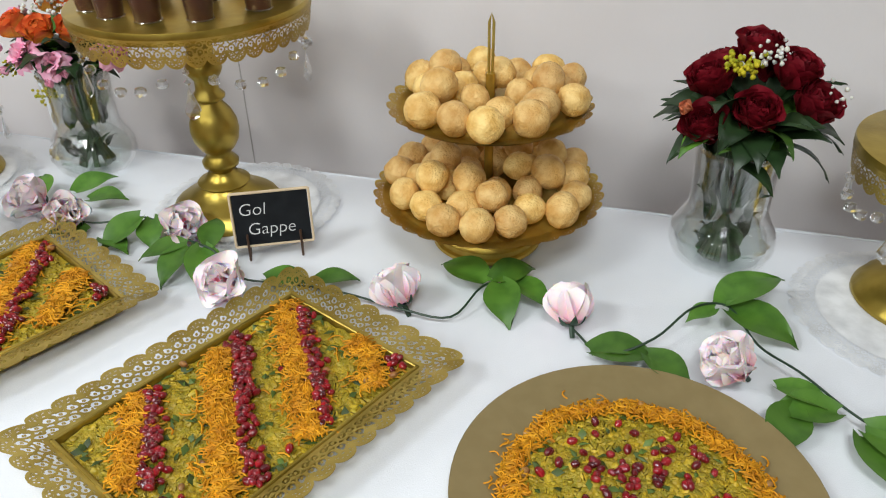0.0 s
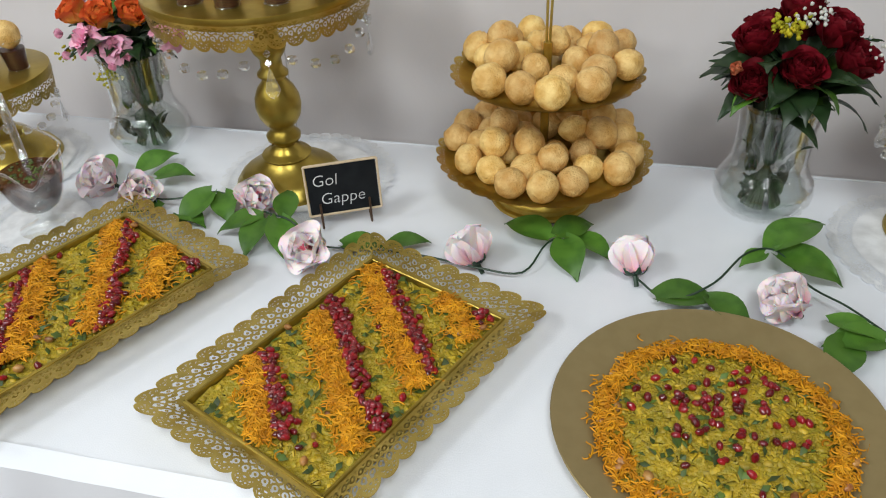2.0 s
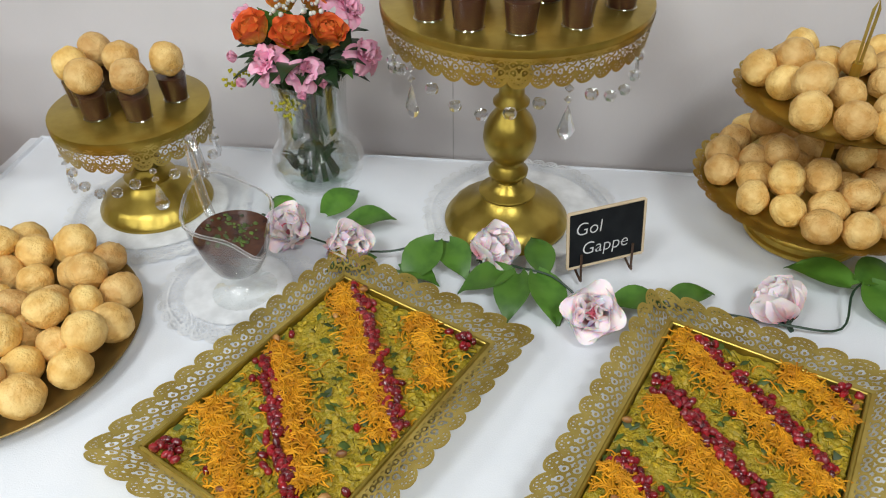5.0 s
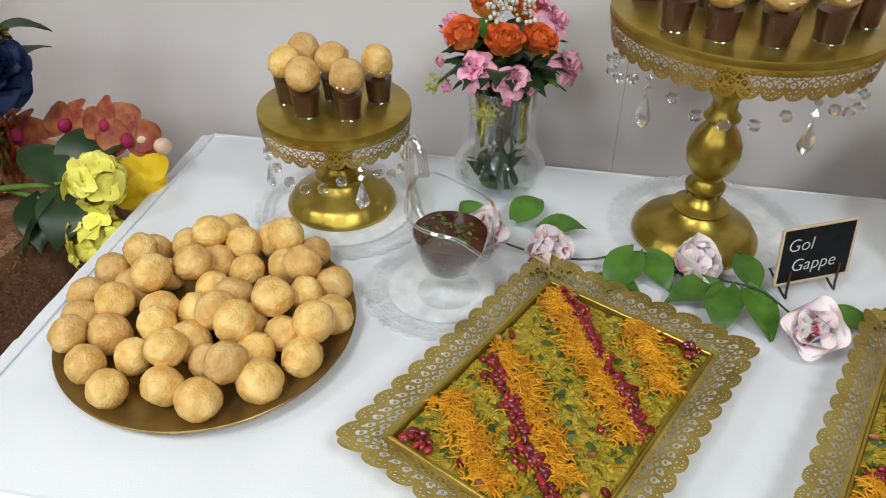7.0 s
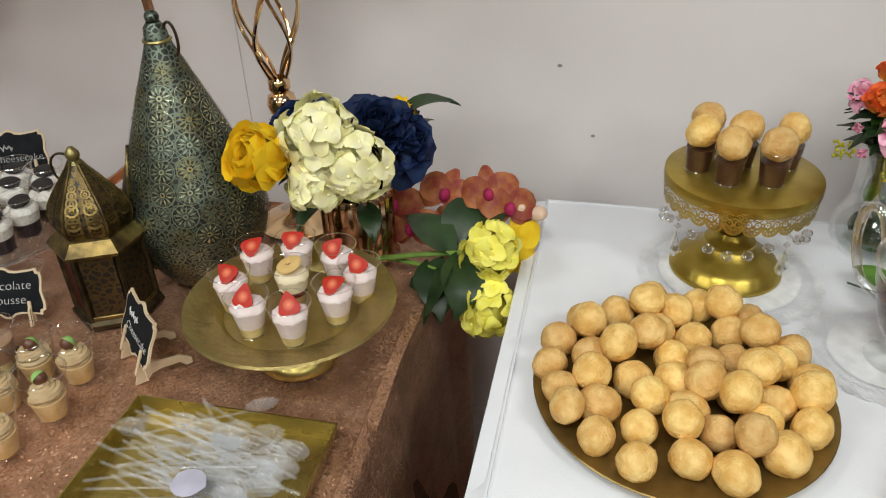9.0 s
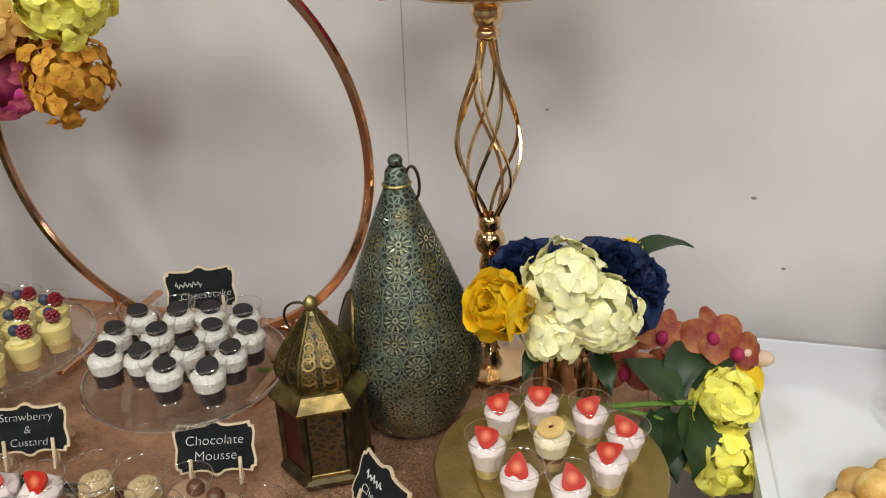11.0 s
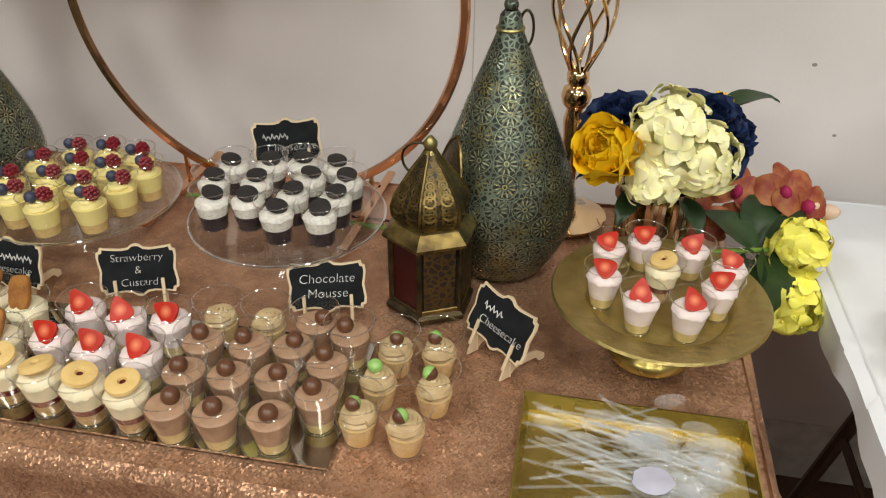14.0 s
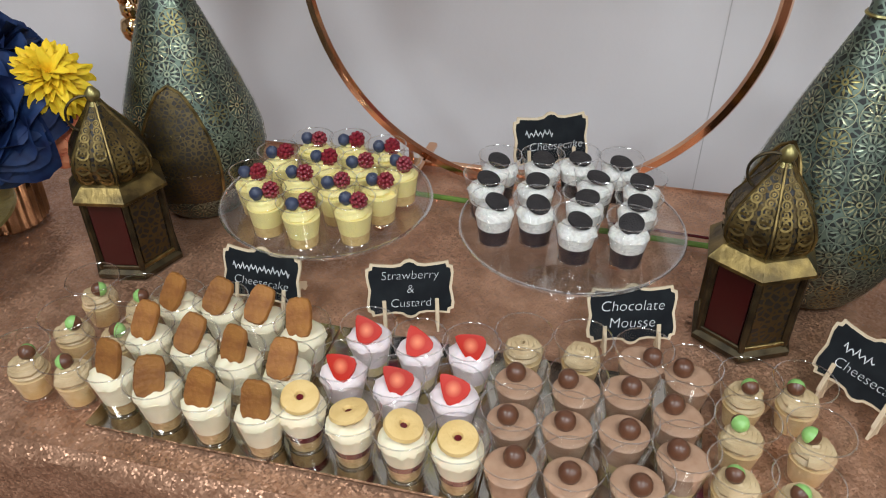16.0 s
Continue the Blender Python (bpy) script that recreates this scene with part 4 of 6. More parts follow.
for x, y, a, ln, z, pt in ((-0.70, 1.06, 60, .06, .012, 10), (-0.745, 1.045, 130, .05, .01, 15), (-0.665, 1.045, 10, .055, .012, 12), (-0.62, 0.975, 200, .055, .006, 5), (-0.585, 0.965, -20, .05, .006, 5), (-0.545, 1.0, 240, .065, .026, -18), (-0.53, 1.005, -60, .055, .022, -10),
                           (-0.45, 0.955, 200, .060, .022, -8), (-0.44, 0.95, 260, .060, .026, -15), (-0.42, 0.95, 300, .065, .028, -20), (-0.41, 0.955, 110, .05, .028, 20), (-0.325, 0.935, 10, .055, .006, 3), (-0.262, 0.945, 20, .05, .006, 8),
                           (-0.055, 0.985, 150, .068, .014, 3), (-0.045, 0.99, 40, .055, .018, 6), (-0.035, 0.985, 290, .062, .018, -10), (-0.02, 0.995, -30, .055, .016, -4), (0.085, 0.90, 10, .068, .006, 3), (0.145, 0.905, -35, .055, .010, -2), (0.13, 0.91, 190, .04, .006, 2),
                           (0.225, 1.0, 45, .085, .022, 12), (0.23, 0.995, -20, .075, .020, -4), (0.215, 0.995, 215, .035, .02, -5), (0.275, 0.885, -15, .055, .012, 0), (0.29, 0.86, 250, .06, .010, -3), (0.33, 0.865, 190, .06, .010, 2), (0.355, 0.845, -25, .085, .010, 3), (0.35, 0.84, -60, .075, .008, 0)):
    part("leaf", leaf_shape(ln * 1.12, ln * 0.74, 0.35, 0.22), LEAF, garland, "green silk leaf", m=lie((x, y, z), a, pt, U(-15, 15)))


# ---- glass vases with bouquets ----
def bulb_vase(x, y, label):
    t = thing("glass_vase", pose(x, y, TOP), label, "vase", "glass vases")
    prof = [(0.0, 0.003), (0.046, 0.001), (0.058, 0.012), (0.065, 0.030), (0.063, 0.048), (0.055, 0.062), (0.052, 0.070), (0.0475, 0.077), (0.0470, 0.10), (0.0475, 0.13), (0.0505, 0.158), (0.0525, 0.166), (0.0515, 0.167), (0.046, 0.13), (0.0445, 0.10)]
    s = Shape().lathe(prof, 72)
    # fine upright ribs
    s.v = [(vx * (1 + 0.02 * math.cos(36 * math.atan2(vy, vx))), vy * (1 + 0.02 * math.cos(36 * math.atan2(vy, vx))), vz) for vx, vy, vz in s.v]
    part("vase_body", s, VASEGLASS, t, "ribbed clear glass", shadow=False, angle=80)
    s = Shape().lathe([(0.0, 0.006), (0.040, 0.005), (0.052, 0.016), (0.0565, 0.031), (0.053, 0.046), (0.043, 0.058), (0.034, 0.068), (0.0, 0.068)], 40)
    part("water", s, WATER, t, "clear water", shadow=False)
    return t


VASEGLASS = clear_mat("ribbed_glass", (0.94, 0.96, 0.955), 1.0, 0.09, 0.9, 1.6)
WATER = clear_mat("water", (0.90, 0.93, 0.92), 0.8, 0.03)


def bouquet(x, y, label, stems, kinds, leaves):
    t = thing("bouquet", pose(x, y, TOP), label, "flowers")
    for k in range(stems):
        a = U(0, 6.28)
        b = a + math.pi + U(-0.4, 0.4)
        s = Shape().tube(smooth_path([(0.026 * math.cos(b), 0.026 * math.sin(b), 0.012), (0.004 * math.cos(b), 0.004 * math.sin(b), 0.06), (0.030 * math.cos(a), 0.030 * math.sin(a), 0.13), (0.05 * math.cos(a), 0.05 * math.sin(a), 0.19)], 4), 0.0030, 6)
        part("stem", s, STEM, t, "green stem")
    for name, shape, material, p, d in kinds:
        part(name, shape, material, t, m=aim(p, d, U(0, 360)), angle=170)
    for p, a, ln, pt, mt in leaves:
        part("leaf", leaf_shape(ln, ln * 0.55, 0.5, 0.2), mt, t, m=lie(p, a, pt, U(-25, 25)))
    return t


def sprig(n, spread, r):
    s = Shape()
    for _ in range(n):
        s.ball(r * U(0.7, 1.2), pose(U(-1, 1) * spread, U(-1, 1) * spread, U(-0.3, 1) * spread), 4, 5)
    return s


RVX, RVY = 0.222, 1.135
bulb_vase(RVX, RVY, "ribbed clear glass bulb vase holding red roses")
kinds = []
for dx, dz, dy in ((-0.047, 0.255, -0.01), (0.0, 0.283, 0.02), (0.038, 0.268, 0.0), (0.002, 0.235, -0.045), (0.062, 0.240, -0.02), (-0.048, 0.215, -0.045), (0.02, 0.255, 0.05), (-0.03, 0.25, 0.05)):
    kinds.append(("rose", rose(0.036, 6, 5, 0.34, 0.02), RED, (dx * 0.9, dy * 0.9, dz - 0.028), (dx * 4, dy * 5 - 0.12, 0.55)))
kinds += [("yellow_sprig", sprig(70, 0.018, 0.0028), SOLID, (-0.018, -0.02, 0.262), (0, 0, 1)), ("white_sprig", sprig(60, 0.022, 0.0026), BABYW, (0.008, -0.005, 0.272), (0, 0, 1)), ("white_sprig", sprig(30, 0.02, 0.0024), BABYW, (0.085, -0.01, 0.232), (0, 0, 1)),
          ("rosebud", rose(0.013, 3, 4, 0.2), CORAL, (-0.068, -0.05, 0.222), (-0.5, -0.5, 0.5))]
lv = [((0.03 * math.cos(a), 0.03 * math.sin(a), 0.165 + U(0, 0.05)), math.degrees(a), U(0.055, 0.085), U(-8, 48), DARKLEAF) for a in [k * 0.21 for k in range(48)]]
lv += [((U(-0.018, 0.018), U(-0.018, 0.018), 0.075 + 0.011 * k), k * 77, 0.030, 55, DARKLEAF) for k in range(9)]
lv += [((U(-0.026, 0.026), U(-0.026, 0.026), 0.070 + 0.0022 * k), k * 61, 0.046, 76, DARKLEAF) for k in range(52)]
lv += [((U(-0.03, 0.03), U(-0.03, 0.03), 0.02 + 0.002 * k), k * 61, 0.030, 60, DARKLEAF) for k in range(14)]
lv += [((U(-0.05, 0.05), U(-0.06, 0.03), U(0.16, 0.21)), U(0, 360), U(0.04, 0.06), U(-20, 40), DARKLEAF if k % 3 else LEAF) for k in range(24)]
bouquet(RVX, RVY, "bunch of dark red roses with leaves in a glass vase", 40, kinds, lv)

V2X, V2Y = -0.735, 1.160
bulb_vase(V2X, V2Y, "ribbed clear glass bulb vase of orange and pink flowers")
kinds = []
for dx, dz, dy in ((-0.055, 0.240, -0.03), (0.002, 0.238, -0.04), (0.045, 0.235, -0.02), (0.02, 0.262, 0.02), (-0.03, 0.258, 0.03)):
    kinds.append(("orange_rose", rose(0.031, 5, 4, 0.36, 0.02), ORANGE, (dx * 0.80, dy * 0.85, dz - 0.018), (dx * 5, dy * 5 - 0.1, 0.6)))
for dx, dz, dy, r in ((-0.087, 0.250, 0.0, .022), (-0.045, 0.212, -0.055, .024), (0.018, 0.205, -0.06, .022), (0.04, 0.275, 0.03, .024), (0.10, 0.21, 0.0, .024), (0.075, 0.255, 0.03, .022)):
    kinds.append(("pink_carnation", carnation(r * 1.18), CARN, (dx * 0.76, dy * 0.80, dz - 0.014), (dx * 6, dy * 6 - 0.15, 0.5)))
kinds += [("rosebud", rose(0.011, 3, 4, 0.2), CARN, p, (p[0] * 6, -0.6, 0.2)) for p in ((-0.075, -0.04, 0.205), (-0.065, -0.05, 0.175), (0.01, -0.055, 0.165), (0.035, -0.05, 0.18))]
kinds += [("white_sprig", sprig(130, 0.030, 0.003), BABYW, (0.005, -0.01, 0.268), (0, 0, 1)), ("yellow_sprig", sprig(40, 0.014, 0.0025), SOLID, (-0.02, 0.0, 0.285), (0, 0, 1)), ("yellow_sprig", sprig(40, 0.014, 0.0022), SOLID, (-0.085, -0.03, 0.165), (0, 0, 1)), ("yellow_sprig", sprig(40, 0.016, 0.0022), SOLID, (-0.015, -0.045, 0.135), (0, 0, 1))]
lv = [((0.025 * math.cos(a), 0.025 * math.sin(a), 0.15 + U(0, 0.05)), math.degrees(a), U(0.05, 0.075), U(5, 45), DARKLEAF) for a in [k * 0.26 for k in range(40)]]
lv += [((U(-0.016, 0.016), U(-0.016, 0.016), 0.08 + 0.012 * k), k * 77, 0.026, 60, LEAF) for k in range(7)]
lv += [((U(-0.026, 0.026), U(-0.026, 0.026), 0.070 + 0.0022 * k), k * 61, 0.046, 76, LEAF if k % 5 == 0 else DARKLEAF) for k in range(52)]
lv += [((U(-0.05, 0.05), U(-0.05, 0.03), U(0.16, 0.22)), U(0, 360), U(0.04, 0.06), U(20, 70), DARKLEAF if k % 3 else LEAF) for k in range(22)]
lv += [((U(-0.03, 0.03), U(-0.03, 0.03), 0.02 + 0.002 * k), k * 61, 0.030, 60, DARKLEAF) for k in range(14)]
bouquet(V2X, V2Y, "mixed orange roses and pink carnations in a vase", 38, kinds, lv)

# ---- sauce jug ----
jug = thing("sauce_jug", pose(-0.764, 0.912, TOP, 0, 0, -46) @ Matrix.Scale(1.06, 4), "clear glass gravy jug of dark sauce on a doily", "jug")
prof = [(0.0, 0.001), (0.033, 0.001), (0.034, 0.003), (0.024, 0.008), (0.011, 0.016), (0.009, 0.024), (0.016, 0.029), (0.025, 0.037), (0.031, 0.050), (0.036, 0.072), (0.0395, 0.094), (0.040, 0.112)]


def jug_form(p, lift=True):
    x, y, z = p
    k = max(0.0, (z - 0.05) / 0.062)
    a = math.atan2(y, x)
    spout = math.exp(-((a) / 0.35) ** 2) * k
    back = math.exp(-((abs(a) - math.pi) / 0.7) ** 2) * k
    return (x * (1 + 0.30 * k * abs(math.cos(a))) + 0.020 * spout, y * (1.08 + 0.10 * k), z + (-0.018 * spout + 0.020 * back if lift else 0))


s = Shape().lathe(prof, 48)
s.v = [jug_form(p) for p in s.v]
part("jug_body", s, CLEAR, jug, "clear glass body", shadow=False, angle=80)
s = Shape().lathe([(0.0, 0.029), (0.014, 0.0295), (0.0235, 0.038), (0.0295, 0.051), (0.034, 0.070), (0.036, 0.084), (0.0, 0.085)], 40)
s.v = [jug_form(p, False) for p in s.v]
part("sauce", s, SAUCE, jug, "dark brown sauce with herbs")
s = Shape()
for _ in range(70):
    x, y = in_disc(0, 0.029)
    s.ball(U(0.0012, 0.0028), pose(x * 1.2, y, 0.085) @ Matrix.Diagonal((1.4, 1, 0.4, 1)), 4, 5)
part("herb_flakes", s, HERB, jug, "floating chopped herbs", "stuff")
s = Shape().tube(smooth_path([(-0.050, 0, 0.128), (-0.058, 0, 0.152), (-0.070, 0, 0.164), (-0.082, 0, 0.154), (-0.082, 0, 0.115), (-0.066, 0, 0.075), (-0.040, 0, 0.062)], 5), 0.0055, 10)
part("jug_handle", s, CRYSTAL, jug, "clear glass loop handle", shadow=False)
s = Shape().tube([jug_form((0.040 * math.cos(a), 0.040 * math.sin(a), 0.112)) for a in [2 * math.pi * k / 48 for k in range(48)]], 0.0019, 6, loop=True)
part("jug_rim", s, CRYSTAL, jug, "thick glass rim", shadow=False)


# ---- paper doilies ----
PAPER = mat("doily_paper", (0.87, 0.88, 0.90), 0.85, scale=30)


def doily(x, y, r, label):
    s = Shape()

    def at(u, v):
        a = u / r
        return ((r - 0.034 + v) * math.cos(a), (r - 0.034 + v) * math.sin(a), 0.0006 + 0.0002 * math.sin(a * 9))
    lace(s, at, 2 * math.pi * r, 0.034, 0.020)
    s.lathe([(0.0, 0.0009), (r - 0.033, 0.0009)], 64)
    solid("doily", s, PAPER, pose(x, y, TOP), label, "doily", "paper doilies", smooth=False)


doily(-0.775, 0.918, 0.095, "white paper lace doily under the jug")
doily(SMALL[0] + 0.005, SMALL[1] - 0.01, 0.125, "white paper lace doily under the low stand")
doily(BIG[0] + 0.02, BIG[1] + 0.02, 0.135, "white paper lace doily under the tall stand")
doily(RIGHT[0] - 0.02, RIGHT[1] - 0.03, 0.135, "white paper lace doily under the end stand")


# ---- chalk signs ----
def words(lines, parent, size, z=0.0022, spread=1.15):
    n = len(lines)
    for i, (txt, dx) in enumerate(lines):
        y = (n - 1) / 2 * size * spread - i * size * spread - size * 0.3
        if isinstance(txt, (int, float)):
            # a chalk stroke in place of a trade name
            w = txt
            k = int(w / 0.0055)
            s = Shape().tube([(dx - w / 2 + w * q / (4 * k), y + size * 0.30 + size * 0.36 * math.sin(q * 1.57) * (0.65 + 0.35 * math.sin(q * 0.9)), z) for q in range(4 * k + 1)], 0.0007, 5)
            part("chalk_stroke", s, CHALK, parent, "white chalk scribble")
            continue
        cu = bpy.data.curves.new("lettering", "FONT")
        cu.body, cu.size, cu.align_x, cu.extrude, cu.shear, cu.offset = txt, size, "CENTER", 0.0002, 0.12, -0.00035
        cu.materials.append(CHALK)
        ob = new("lettering", cu)
        ob.parent = parent
        ob.matrix_basis = pose(dx, y, z)
        tagged(ob, "white chalk lettering")


sg = thing("chalk_sign", pose(-0.338, 0.993, TOP + 0.0155, 0, 0, 26) @ pose(0, 0, 0, 81, 0, 0), "small pale-framed chalkboard sign on wire legs", "sign")
W_, H_ = 0.100, 0.073
part("board", Shape().box(W_ - 0.004, H_ - 0.004, 0.0025, pose(0, H_ / 2 + 0.006, 0.0)), BOARD, sg, "black chalkboard", smooth=False)
for sx, sy, l, a in ((0, -1, W_, 0), (0, 1, W_, 0), (-1, 0, H_, 90), (1, 0, H_, 90)):
    part("frame", Shape().box(l, 0.003, 0.004, pose(sx * W_ / 2, H_ / 2 + 0.006 + sy * H_ / 2, -0.0005, 0, 0, a), 0.0006), PINE, sg, "pale wood frame", smooth=False)
for sx in (-1, 1):
    part("leg", Shape().tube(smooth_path([(sx * 0.034, 0.024, 0.006), (sx * 0.034, -0.004, 0.005), (sx * 0.034, -0.012, 0.003), (sx * 0.034, 0.010, -0.030)], 4), 0.0016, 6), LEGM, sg, "thin dark wire leg")
words([("Gol", -0.024), ("Gappe", -0.002)], sg, 0.0235, 0.003)
for o in sg.children:
    if o.name.startswith("lettering"):
        o.location.y += H_ / 2 + 0.006


# ======== sequin table ========
PATINA = pierced_mat("patina_metal", (0.20, 0.25, 0.195), (0.01, 0.012, 0.009), 150)
GILT = mat("rubbed_brass", (0.40, 0.33, 0.12), 0.35, 0.9, dark=(0.16, 0.15, 0.08), scale=25)
GREENISH = mat("verdigris_relief", (0.31, 0.365, 0.28), 0.26, 0.8, dark=(0.42, 0.38, 0.19), scale=16, rand=0.2, island=True)
BRASS = mat("aged_brass", (0.27, 0.19, 0.065), 0.35, 0.9, dark=(0.08, 0.056, 0.024), scale=45, bump=0.2, bscale=90)
DARKBRASS = mat("dark_brass", (0.085, 0.062, 0.03), 0.45, 0.8, dark=(0.03, 0.022, 0.012), scale=40, bump=0.2, bscale=90)
# near-black colour in place of the shade inside a hollow lantern
INNERSHADE = mat("interior_shade", (0.012, 0.010, 0.008), 0.8)
REDGLASS = mat("dark_red_pane", (0.045, 0.004, 0.004), 0.35, spec=0.3)
ROSEGOLD = mat("rose_gold_chrome", (0.84, 0.50, 0.30), 0.10, 1.0, dark=(0.72, 0.40, 0.26), scale=8)
CHROMEGOLD = mat("bright_gold_chrome", (0.85, 0.62, 0.36), 0.10, 1.0, dark=(0.72, 0.46, 0.24), scale=8)
MERCURY = mat("copper_mercury_glass", (0.62, 0.46, 0.30), 0.12, 1.0, dark=(0.38, 0.25, 0.15), scale=35)
TRAYGOLD = mat("brushed_brass_tray", (0.50, 0.40, 0.13), 0.25, 0.9, dark=(0.40, 0.31, 0.09), scale=12)
HAMMER = mat("hammered_gold", (0.42, 0.33, 0.13), 0.33, 0.85, dark=(0.36, 0.275, 0.10), scale=40, bump=0.6, bscale=70)
MIRROR = mat("mirror_tile", (0.46, 0.44, 0.39), 0.03, 1.0, dark=(0.44, 0.42, 0.37), scale=4)
CREAM = mat("whipped_cream", (0.80, 0.72, 0.52), 0.55, dark=(0.76, 0.66, 0.45), scale=60, sub=0.1)
WHITECR = mat("white_cream", (0.79, 0.76, 0.70), 0.55, dark=(0.60, 0.565, 0.52), scale=260, sub=0.1, bump=0.2, bscale=160)
PINKCR = mat("pink_cream", (0.82, 0.72, 0.71), 0.55, dark=(0.75, 0.62, 0.61), scale=70, sub=0.1)
CUSTARD = mat("custard", (0.66, 0.52, 0.24), 0.5, dark=(0.52, 0.38, 0.15), scale=60, sub=0.1)
CUSTARD2 = mat("yellow_cream", (0.82, 0.70, 0.27), 0.5, dark=(0.78, 0.66, 0.28), scale=80, sub=0.1)
SPONGE = mat("crumb_base", (0.50, 0.33, 0.14), 0.8, dark=(0.33, 0.19, 0.07), scale=160, bump=0.4, bscale=300)
PALESPONGE = mat("pale_sponge", (0.66, 0.47, 0.20), 0.8, dark=(0.55, 0.36, 0.13), scale=120, bump=0.3, bscale=300)
CARAMEL = mat("caramel_layer", (0.55, 0.34, 0.12), 0.5, dark=(0.68, 0.50, 0.26), scale=50)
MOUSSE = mat("chocolate_mousse", (0.40, 0.245, 0.155), 0.5, dark=(0.33, 0.185, 0.11), scale=70, bump=0.15, bscale=200)
COFFEE = mat("coffee_cream", (0.56, 0.42, 0.24), 0.5, dark=(0.44, 0.31, 0.16), scale=60)
CHOC = mat("milk_chocolate", (0.13, 0.052, 0.026), 0.34, dark=(0.095, 0.036, 0.018), scale=50)
MINT = mat("mint_green_candy", (0.33, 0.60, 0.17), 0.35, scale=40)
OREO = mat("black_cocoa_cookie", (0.022, 0.017, 0.017), 0.7, dark=(0.012, 0.009, 0.009), scale=120, bump=0.5, bscale=400)
DARKCRUMB = mat("black_crumb", (0.03, 0.018, 0.022), 0.6, dark=(0.015, 0.008, 0.012), scale=120)
BISCUIT = mat("caramel_biscuit", (0.31, 0.125, 0.022), 0.65, dark=(0.21, 0.072, 0.012), scale=60, bump=0.4, bscale=200, rand=0.15)
SHORT = mat("shortbread_cookie", (0.72, 0.50, 0.20), 0.65, dark=(0.66, 0.44, 0.16), scale=60, bump=0.3, bscale=250)
JAM = mat("dark_jam", (0.12, 0.012, 0.015), 0.2)
BERRYRED = mat("raspberry", (0.27, 0.018, 0.03), 0.4, dark=(0.16, 0.008, 0.018), scale=200)
BLUE = mat("blueberry", (0.028, 0.036, 0.075), 0.5, dark=(0.06, 0.07, 0.11), scale=60)
STRAW = heart_mat("strawberry", (0.78, 0.24, 0.12), (0.46, 0.022, 0.010), 0.0, 0.0085, 0.42)


# ---- teardrop lantern ----
def tear_lantern(m, label):
    t = thing("teardrop_lantern", m, label, "lantern", "teardrop lanterns")
    prof = [(0.0, 0.0), (0.052, 0.0), (0.056, 0.004), (0.070, 0.028), (0.083, 0.058), (0.090, 0.088), (0.089, 0.112), (0.082, 0.145), (0.069, 0.185), (0.054, 0.228), (0.0395, 0.268), (0.0255, 0.305), (0.017, 0.328), (0.0145, 0.336), (0.0125, 0.352), (0.008, 0.358)]
    part("body", Shape().lathe(prof, 72), PATINA, t, "green patina pierced metal", angle=80)

    def rad(z):
        for (r0, z0), (r1, z1) in zip(prof, prof[1:]):
            if z0 <= z <= z1 and z1 > z0:
                return r0 + (r1 - r0) * (z - z0) / (z1 - z0)
        return 0.02
    z = 0.022
    row = 0
    gilt, green = Shape(), Shape()
    while z < 0.318:
        r = rad(z)
        n = max(6, round(2 * math.pi * r / 0.033))
        q = math.pi * r / n * 0.98

        def at(u, v, lift=1.018):
            rr = rad(min(0.34, max(0.003, v))) * lift + 0.0006
            return (rr * math.cos(u / r), rr * math.sin(u / r), v)
        for i in range(n):
            u = (i + (row % 2) * 0.5) * 2 * math.pi * r / n
            s = gilt if (i * 7 + row * 3) % 5 == 0 else green
            s.ring(at, u, z, q * 0.98, q * 0.935, 16)
            s.ring(at, u, z, q * 0.22, q * 0.10, 8)
            for k in range(12):
                a = 2 * math.pi * (k + 0.5) / 12
                s.add([at(u + q * rr * math.cos(a + o), z + q * rr * math.sin(a + o)) for rr, o in ((0.26, 0), (0.62, -0.12), (0.86, 0), (0.62, 0.12))], [(0, 1, 2, 3)])
        z += q * 1.75
        row += 1
    part("rosette_relief", green, GREENISH, t, "verdigris rosette fretwork", "stuff", smooth=False)
    part("gilt_relief", gilt, GILT, t, "rubbed gold rosette fretwork", "stuff", smooth=False)
    for zz in (0.336,):
        part("band", Shape().tube([(rad(zz) * 1.03 * math.cos(a), rad(zz) * 1.03 * math.sin(a), zz) for a in [2 * math.pi * k / 40 for k in range(40)]], 0.0022, 6, loop=True), GILT, t)
    part("knob", Shape().ball(0.0085, pose(0, 0, 0.364), 10, 14), PATINA, t)
    part("ring_handle", Shape().tube([(0.018 + 0.016 * math.cos(a) * 0.5, 0.0, 0.336 + 0.022 * math.sin(a)) for a in [2 * math.pi * k / 28 for k in range(28)]], 0.0018, 6, loop=True), DARKBRASS, t)
    # pointed arch door, facing -x and a little forward
    s, f = Shape(), Shape()
    a0, half = math.radians(211), 0.56

    def door(u, v, lift):
        zz = 0.040 + 0.165 * v
        wid = half * math.sqrt(max(0, 1 - max(0, (v - 0.35) / 0.65) ** 1.6))
        rr = rad(zz) * lift
        return (rr * math.cos(a0 + (u * 2 - 1) * wid), rr * math.sin(a0 + (u * 2 - 1) * wid), zz)
    s.grid(lambda u, v: door(u, v, 1.028), 14, 18)
    part("door", s, FRET, t, "dark brass pierced arched door")
    f.tube([door(0, k / 16, 1.03) for k in range(17)] + [door(1, 1 - k / 16, 1.03) for k in range(17)], 0.0022, 6)
    part("door_frame", f, BRASS, t)
    return t


